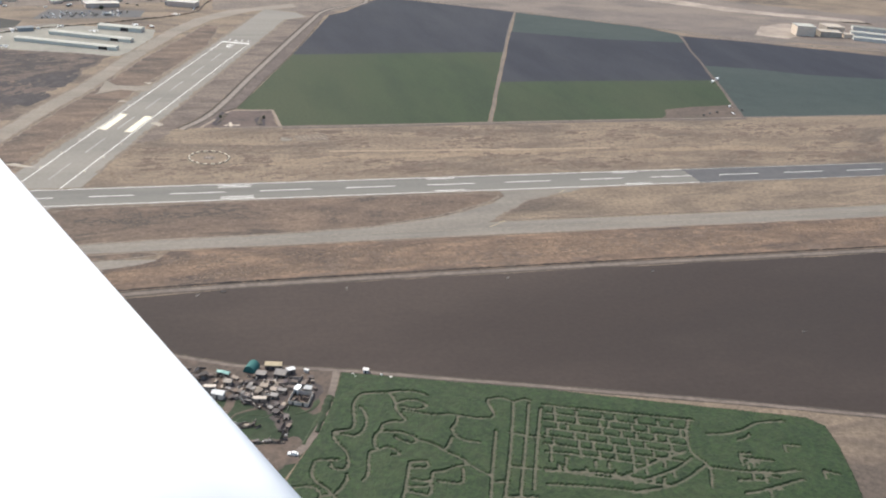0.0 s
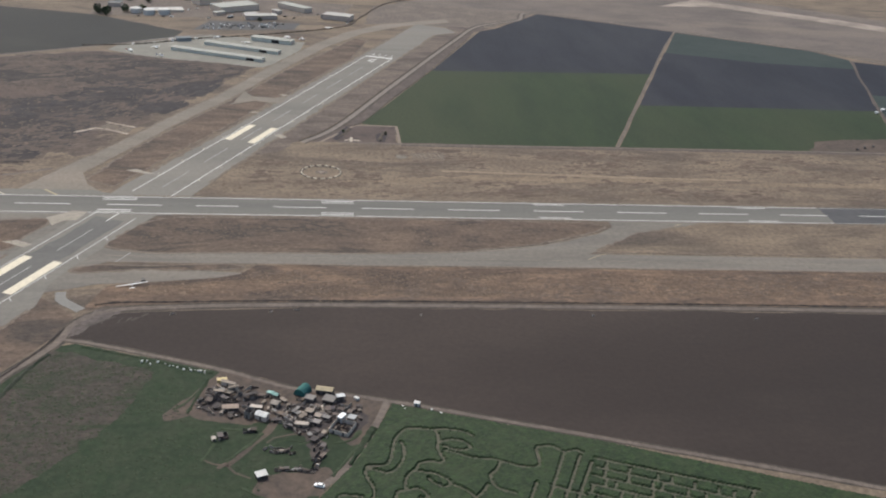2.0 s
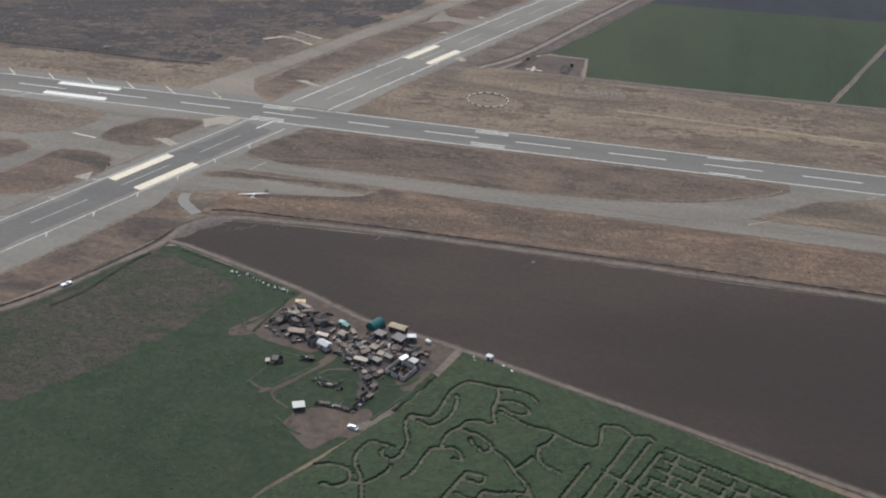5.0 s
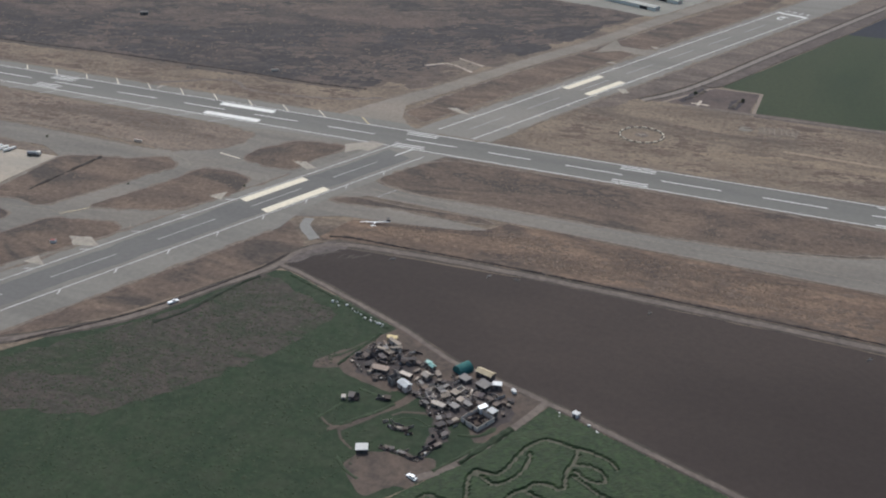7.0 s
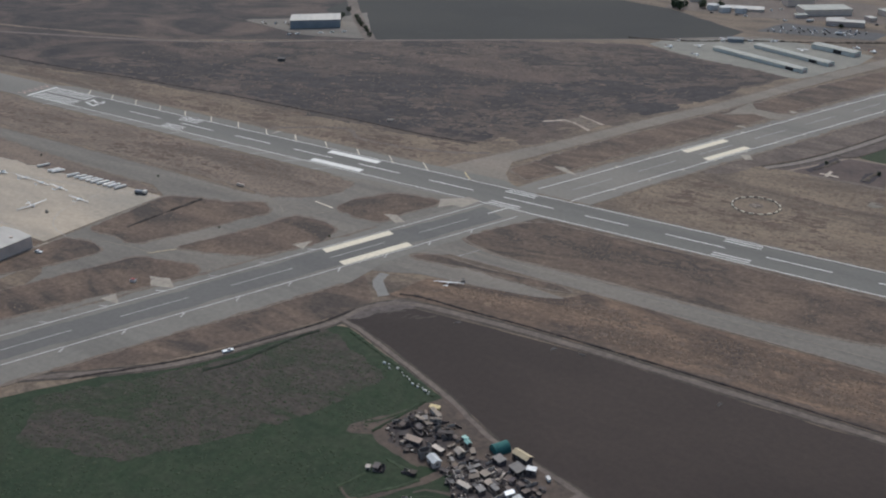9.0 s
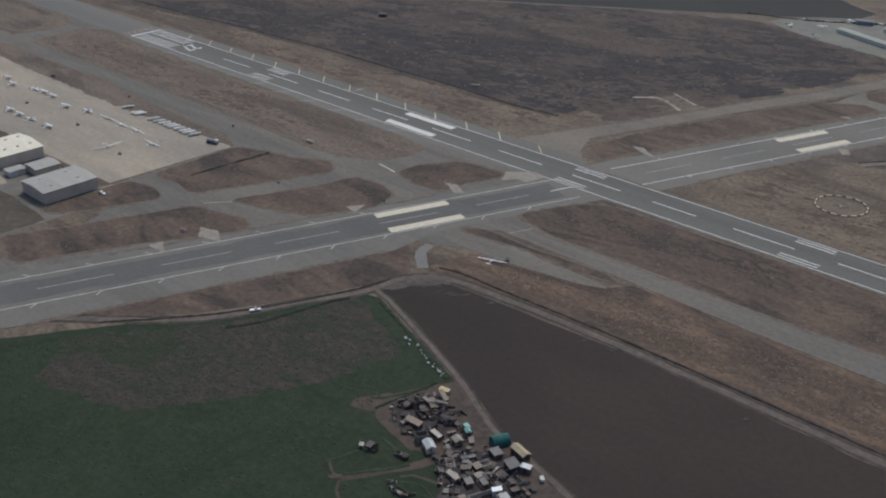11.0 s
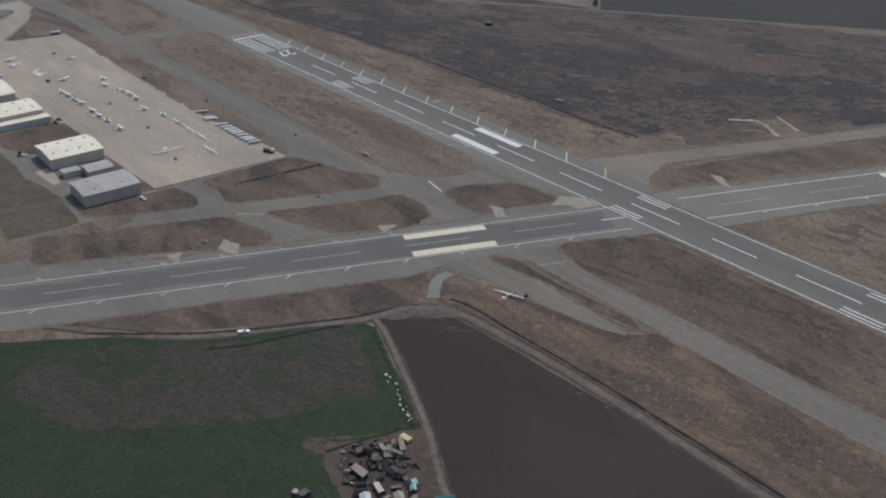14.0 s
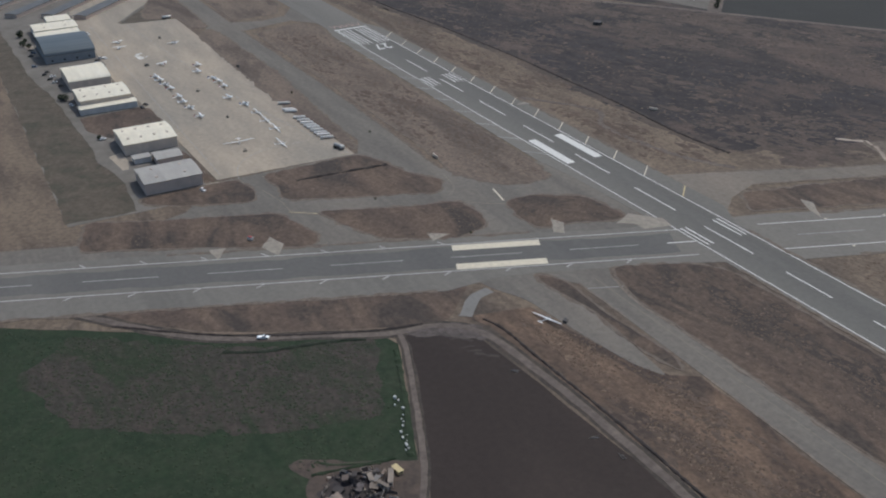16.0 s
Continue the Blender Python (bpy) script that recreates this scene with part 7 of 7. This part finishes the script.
wreck = car("wrecked_car", M_JUNK, "sooty wrecked car among village clutter", m=pose(337.6, -247, 0.05, 0, 0, 30))
tagged(wreck, group="village clutter")
kinds = [crate_pile("stack of weathered wooden crates", M_WOOD, 1), crate_pile("stack of dark scrap boxes", M_JUNK, 2), crate_pile("stack of chalky crates", M_CHALK, 3), plank_wall("weathered board barricade", M_TANW, 4),
         plank_wall("dark board barricade", M_DKW, 5), plank_wall("pale plywood barricade", M_CHALK, 6), drum_group("group of rusty oil drums"), tyre_stack("stack of old tyres"), lean_to("open shelter with a dusty scrap roof", M_BRNW, 7),
         mock_room("roofless tan board room with dark floor", M_TANW, M_TANW, M_DKW, 8), mock_room("brown board room with tan roof scrap", M_BRNW, M_TANW, M_MAUVE, 9), mock_room("chalky board room with dark floor", M_CHALK, M_BRNW, M_DKW, 10),
         mock_room("tan board room with tin roof scrap", M_TANW, M_DULLTIN, M_MAUVE, 12), mock_room("chalky board room with brown roof scrap", M_CHALK, M_TANW, M_BRNW, 15), mock_room("dark room with dark roof scrap", M_DKW, M_DKW, M_DKW, 17)]
used_kinds = set()
rnd = random.Random(21)
taken = []


def scatter(cx, cy, rx, ry, turn, count, weights, apart=1.3):
    """Clutter over an oblong stretch of the yard, kept apart."""
    done = tries = 0
    while done < count and tries < 1500:
        tries += 1
        u, v = rx * rnd.uniform(-1, 1), ry * rnd.uniform(-1, 1)
        c, s = math.cos(radians(turn)), math.sin(radians(turn))
        x, y = cx + c * u - s * v, cy + s * u + c * v
        if any((x - p) ** 2 + (y - o) ** 2 < apart ** 2 for p, o in taken):
            continue
        taken.append((x, y))
        done += 1
        n = rnd.choices(range(15), weights)[0]
        m = pose(x, y, 0.05, 0, 0, rnd.choice((0, 90, 180, 270)) + rnd.uniform(-22, 22) - 22)
        f = rnd.uniform(0.35, 0.7)
        if n in used_kinds:
            copy_thing(kinds[n], m).scale = (f * (rnd.uniform(1.2, 2.4) if n in (3, 4, 5) else 1.0), f, f)
        else:
            used_kinds.add(n)
            kinds[n].matrix_basis = m


DARKISH = (0, 0, 0, 0, 0, 0, 0, 0, 2, 2, 4, 2, 2, 0, 5)
MIXED = (0, 0, 0, 0, 0, 0, 0, 0, 1, 5, 5, 4, 4, 3, 3)
PALISH = (0, 0, 0, 0, 0, 0, 0, 0, 0, 5, 2, 5, 2, 6, 0)
BITS = (2, 0, 1, 8, 1, 8, 1, 0, 0, 0, 0, 0, 0, 0, 0)
DARKBITS = (1, 2, 0, 4, 8, 2, 1, 1, 1, 0, 0, 0, 0, 0, 0)
scatter(343.5, -242.5, 6.0, 4.0, -25, 3, DARKISH, 3.0)
scatter(347, -248.5, 6.0, 2.0, 10, 2, DARKISH, 3.0)
scatter(352, -254.4, 6.0, 1.2, 20, 1, PALISH, 2.9)
scatter(381, -262.5, 7.0, 6.0, -60, 6, MIXED, 3.1)
scatter(391, -254.5, 7.0, 3.6, -22, 3, MIXED, 3.1)
scatter(371, -254.5, 3.6, 3.0, -20, 2, MIXED, 3.0)
scatter(384.5, -271, 3.6, 2.0, -60, 1, DARKISH, 3.0)
scatter(391, -264, 2.4, 3.6, -22, 1, MIXED, 3.0)
scatter(343.5, -243.5, 6.5, 4.8, -25, 10, DARKBITS, 1.6)
scatter(352, -254.6, 6.5, 1.6, 20, 5, BITS, 1.4)
scatter(337.8, -253.6, 4.2, 1.0, -50, 4, BITS)
scatter(354.5, -240.5, 5.5, 2.0, 18, 9, BITS)
scatter(358, -236.8, 3.6, 2.2, -20, 4, BITS)
scatter(362.4, -252.8, 4.5, 2.4, 24, 5, BITS, 1.5)
scatter(371, -245, 4.5, 2.6, -25, 8, BITS)
scatter(381, -262.5, 8.0, 6.8, -60, 14, BITS, 1.7)
scatter(391, -254.5, 8.0, 4.0, -22, 10, BITS, 1.7)
scatter(402, -251, 5.0, 2.0, -25, 6, BITS)
scatter(402.5, -271.5, 3.4, 3.4, -24, 8, DARKBITS, 1.3)
scatter(395, -276.5, 3.0, 3.4, -25, 7, (2, 1, 0, 2, 1, 1, 6, 0, 0, 0, 0, 0, 0, 0, 0))
scatter(391.4, -283.5, 1.0, 5.0, -28, 4, DARKBITS)
scatter(376.5, -286.2, 5.0, 0.6, -8, 3, BITS)
scatter(383, -300, 9.5, 0.5, -6, 4, (1, 1, 0, 3, 6, 0, 3, 1, 0, 0, 0, 0, 0, 0, 0), 1.2)
scatter(391.4, -294, 0.8, 5.0, -22, 3, (1, 1, 0, 3, 6, 0, 3, 1, 1, 0, 0, 0, 0, 0, 0), 1.2)
for n in range(15):
    if n not in used_kinds:
        kinds[n].matrix_basis = pose(372 + n, -255, 0.05)

# darker trodden ground under and between the huts
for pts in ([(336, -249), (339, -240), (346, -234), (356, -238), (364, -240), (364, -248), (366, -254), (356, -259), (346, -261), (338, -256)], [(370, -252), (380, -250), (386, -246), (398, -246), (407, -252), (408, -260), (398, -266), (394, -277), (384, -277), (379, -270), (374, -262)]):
    slab("trodden_ground", wiggly(pts, 1.5, 2.4, 0.25), 0.054, M_DARKEARTH, "dark trodden earth between the huts", "yard", depth=0.02)

# trails and hedges through the weeds round the village
for pts, w in (([(355, -297.5), (362.5, -284.4), (370.2, -272.1), (374, -262)], 2.4), ([(354.5, -297), (358, -302.7), (365, -306.5)], 1.1), ([(343.8, -293), (348.8, -296.4), (355, -297.4)], 1.0), ([(369.5, -281), (373, -277.6), (381, -274.6), (387, -275)], 1.2)):
    track("trail", pts, w, 0.058, M_YARD, "trodden earth trail through the weeds", 3, 0.8)
slab("yard_tongue", wiggly([(323, -263.5), (321.6, -258.4), (325.5, -252), (334, -238), (340, -229), (344, -240), (352, -256), (362, -261), (361.8, -267), (351.6, -266), (340.7, -262.5), (333.5, -259.6)], 2, 1.2, 0.2), 0.047, M_YARD, "bare brown earth tongue beside the village", "yard")
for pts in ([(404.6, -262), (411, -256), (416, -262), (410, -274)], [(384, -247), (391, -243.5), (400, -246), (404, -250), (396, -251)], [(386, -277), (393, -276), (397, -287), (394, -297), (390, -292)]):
    slab("trodden_ground", wiggly(pts, 1.5, 2.0, 0.25), 0.056, M_DARKEARTH, "dark trodden earth between the huts", "yard", depth=0.02)
M_HEDGE = mat("dark_green_weeds", (0.031, 0.044, 0.022), (0.044, 0.057, 0.030), 0.4, bump=0.3, fine=0.3)
for pts, w, h in (([(326, -253.6), (330, -249.2), (333, -243), (338, -233)], 1.3, 0.9), ([(347, -281.5), (345, -289.5), (343, -294)], 1.2, 0.8), ([(353.4, -295.2), (358.6, -287.6), (363.4, -281.2), (367.4, -273.8)], 1.5, 0.9), ([(349, -269.8), (357, -271), (363, -270.6)], 1.6, 0.9),
                  ([(383.5, -283), (388, -281), (392, -276.5)], 1.6, 0.8), ([(372, -283.2), (378, -279.2), (387, -281.6)], 1.0, 0.6), ([(398.6, -306), (407, -290), (414, -277)], 1.6, 0.9), ([(361, -312), (368, -318), (375, -321)], 1.2, 0.8), ([(399, -282), (407, -279.4), (411, -272)], 2.2, 1.0)):
    weed_row(pts, w * 1.6, h * 0.4, "dark green weeds along a trail", M_HEDGE)

# white boxes in lines along the dirt tracks
hive = thing("pale_box", "pale wooden box standing in a line beside the track", "box", pose(304, -211.5, 0.05, 0, 0, 10), group="pale boxes")
bm = bmesh.new()
box(bm, -0.5, 0.5, -0.45, 0.45, 0.12, 1.0)
part("body", bm, M_WALLW, hive)
bm = bmesh.new()
box(bm, -0.58, 0.58, -0.52, 0.52, 1.0, 1.12)
part("lid", bm, M_WALLW, hive)
bm = bmesh.new()
box(bm, -0.5, 0.5, -0.4, 0.4, 0, 0.1)
part("pallet", bm, M_WOOD, hive)
for x, y in ((306, -210.6), (309, -213), (311, -212.2), (315, -214), (317, -215.6), (320.5, -215.2), (322, -217), (325, -218.6), (327, -218.2), (329.5, -220), (331, -219.4), (332.5, -221), (334, -220.6), (335.4, -222.2), (336.6, -221.4),
             (428.8, -252.8), (431, -253.2), (433, -254.4), (442, -256.4), (444, -256.6), (446, -257.4), (448.4, -258.6), (450, -259.2)):
    f = rnd.uniform(0.4, 0.8)
    copy_thing(hive, pose(x + rnd.uniform(-1, 1), y + rnd.uniform(-0.7, 0.7), 0.05, 0, 0, rnd.uniform(-40, 40))).scale = (f * rnd.uniform(0.8, 1.6), f, f)
hut(2.4, 2.0, 1.6, "flat", M_WALLW, M_WALLW, "small white box shed by the corn", pose(438, -251.6, 0.05, 0, 0, -20))


copy_thing(hive, pose(409.6, -246.6, 0.05, 0, 0, -40)).scale = (2.2, 1.5, 1.3)


# ---- lone things in the fields ----
shelter = hut(7, 4.5, 2.6, "lean", M_JUNK, M_JUNK, "dark lone ruined shed on a dirt mound", pose(-131, 198, 0.05, 0, 0, 30), "lone_shed")
slab("mound", wiggly(rounded([(-140, 188), (-124, 186), (-119, 203), (-136, 207)], 6), 1.5, 5, 0.15), 0.06, M_SINGED, "bare dirt around the lone shed", "dirt")
sign = thing("airfield_sign", "pale airfield sign box on short legs", "sign", pose(81, 94, 0.03, 0, 0, 30))
bm = bmesh.new()
box(bm, -3.0, 3.0, -0.4, 0.4, 0.4, 1.8)
part("panel", bm, M_WALLT, sign)
for x in (-2.4, 2.4):
    bm = bmesh.new()
    box(bm, x - 0.15, x + 0.15, -0.15, 0.15, 0, 0.4)
    part("leg", bm, M_JUNK, sign)
copy_thing(sign, pose(82, -78.5, 0.15, 0, 0, 0))
hut(3, 2, 1.8, "flat", M_WALLW, M_WHITE, "small white shed beside the field track", pose(940, 281, 0.05, 0, 0, 20))
hut(3.6, 2.4, 1.9, "flat", M_WALLW, M_WHITE, "small white shed beside the field track", pose(952, 292, 0.05, 0, 0, 20))
box_thing = thing("signal_box", "small orange and white equipment box beside the runway", "equipment box", pose(136, -217, 0.15, 0, 0, 20))
bm = bmesh.new()
box(bm, -1.5, 1.5, -1.0, 1.0, 0, 1.6)
bmesh.ops.bevel(bm, geom=list(bm.edges), offset=0.1, segments=1, affect="EDGES")
part("cabinet", bm, M_WALLW, box_thing)
bm = bmesh.new()
box(bm, -1.2, 1.2, -0.7, 0.7, 1.6, 1.9)
part("lid", bm, M_REDFIN, box_thing, "orange red lid")
for x, y in ((870, 166), (880, 170), (905, 188), (912, 176), (860, 160), (895, 165)):
    copy_thing(white_car if x % 2 else grey_car, pose(x, y, 0.05, 0, 0, 40 + x % 50))


def pipe_heap(label, m):
    ob = thing("irrigation_pipes", label, "pipes", m, group="irrigation pipes")
    for i, (y, a, half) in enumerate(((0, 4, 1.9), (0.5, -6, 1.5), (1.1, 12, 1.2))):
        bm = bmesh.new()
        q = pose(0.3 * i, y, 0.16, 0, 0, a)
        ring_of = lambda x: [q @ Vector((x, 0.13 * math.cos(c), 0.13 * math.sin(c))) for c in np.linspace(0, 2 * math.pi, 9)[:-1]]
        prism(bm, ring_of(-half), ring_of(half))
        bmesh.ops.recalc_face_normals(bm, faces=bm.faces)
        part("pipe", bm, M_DULLTIN, ob)
    return ob


heap = pipe_heap("pale metal pipes lying on ploughed soil", pose(364, -157, 0.04, 0, 0, 60))
for x, y, a in ((377.5, -154.8, -15), (311, -160, 30), (447, -160, 70), (545, -160, 50), (640, -163, 20), (690, -250, 10)):
    copy_thing(heap, pose(x, y, 0.04, 0, 0, a))


# ---- bushes ----
def bush(radius, seed):
    r = random.Random(seed)
    ob = thing("bush", "dark green bush with uneven leafy outline", "bush", group="bushes")
    bm = bmesh.new()
    prism(bm, [(0.15 * math.cos(a), 0.15 * math.sin(a), 0) for a in np.linspace(0, 6.28, 7)[:-1]], [(0.1 * math.cos(a), 0.1 * math.sin(a), radius) for a in np.linspace(0, 6.28, 7)[:-1]])
    part("trunk", bm, M_WOOD, ob)
    bm = bmesh.new()
    for i in range(150):
        d = Vector((r.gauss(0, 1), r.gauss(0, 1), r.gauss(0, 0.8))).normalized() * radius * r.uniform(0.55, 1.05)
        c = d + Vector((0, 0, radius * 1.05))
        n = Vector((r.gauss(0, 1), r.gauss(0, 1), r.gauss(0, 1))).normalized()
        t1 = n.orthogonal().normalized() * radius * r.uniform(0.14, 0.3)
        t2 = n.cross(t1) * r.uniform(0.6, 1)
        bm.faces.new([bm.verts.new(c + v) for v in (t1, t2, -t1, -t2)])
    part("crown", bm, M_BUSH, ob)
    return ob


for x, y, k in ((-179, 383, 1.2), (-170, 374, 1.0), (-161, 366, 1.2), (-146, 354, 1.1), (-136, 344, 0.9), (-122, 330, 1.1), (-192, 396, 1.2), (-200, 372, 1.3), (-212, 394, 1.3), (-228, 426, 1.3), (96, 659, 2.2), (110, 655, 1.8), (129, 664, 2.0), (150, 668, 2.0), (145, 738, 2.2), (120, 742, 1.6)):
    lone = bush(2.4, int(x))
    lone.matrix_basis = pose(x, y, 0.03)
    lone.scale = (k, k, k)
b0 = bush(2.6, 3)
b0.matrix_basis = pose(-160, -264, 0.03)
for x, y, s in ((-164, -267, 0.8), (-372, -270, 1.2), (-330, -268, 0.8), (-288, -226, 0.7), (-338, -272, 1), (-352, -268, 0.7), (-62, -258, 0.6), (300, 632, 1.0), (110, 640, 2.0), (100, 648, 1.6), (175, 770, 2), (190, 764, 2),
                (-88, -112, 0.3), (20, -96, 0.3), (404, 176, 0.5), (440, 172, 0.5), (188, -112, 0.25), (122, -138, 0.25)):
    copy_thing(b0, pose(x, y, 0.03, 0, 0, x * 7)).scale = (s, s, s)


# ---- the aircraft that carries the camera, as it stands when the shot begins: its white wing ----
def wing_of_carrier():
    root, tip = Vector((339.026, -663.998, 254.99)), Vector((336.785, -658.031, 255.139))
    down = Vector((-0.622, -0.101, -0.777)).normalized()
    ahead = (tip - root).normalized()
    lift = ahead.cross(down).normalized()
    if lift.y > 0:
        lift = -lift
    bm = bmesh.new()
    k = 14
    rings = []
    for i in range(9):
        s = i / 8
        nose = root.lerp(tip, s)
        chord, thick = 2.2 - 0.5 * s, 0.30 - 0.08 * s
        ring = []
        for j in range(k + 1):
            c = (j / k) ** 1.7
            h = thick * 2.2 * (0.2969 * math.sqrt(c) - 0.126 * c - 0.3516 * c * c + 0.2843 * c ** 3 - 0.1015 * c ** 4) / 0.6
            ring.append(nose + down * chord * c + lift * h)
        for j in range(k - 1, 0, -1):
            c = (j / k) ** 1.7
            h = -0.5 * thick * 2.2 * (0.2969 * math.sqrt(c) - 0.126 * c - 0.3516 * c * c + 0.2843 * c ** 3 - 0.1015 * c ** 4) / 0.6
            ring.append(nose + down * chord * c + lift * h)
        rings.append(ring)
    loft(bm, rings)
    bmesh.ops.recalc_face_normals(bm, faces=bm.faces)
    ob = thing("aircraft_wing", "smooth white painted wing of the carrying aircraft", "aircraft wing")
    part("wing_skin", bm, mat("white_wing_paint", (0.80, 0.80, 0.79), (0.76, 0.76, 0.75), 0.6, rough=0.65), ob, smooth=True)


wing_of_carrier()
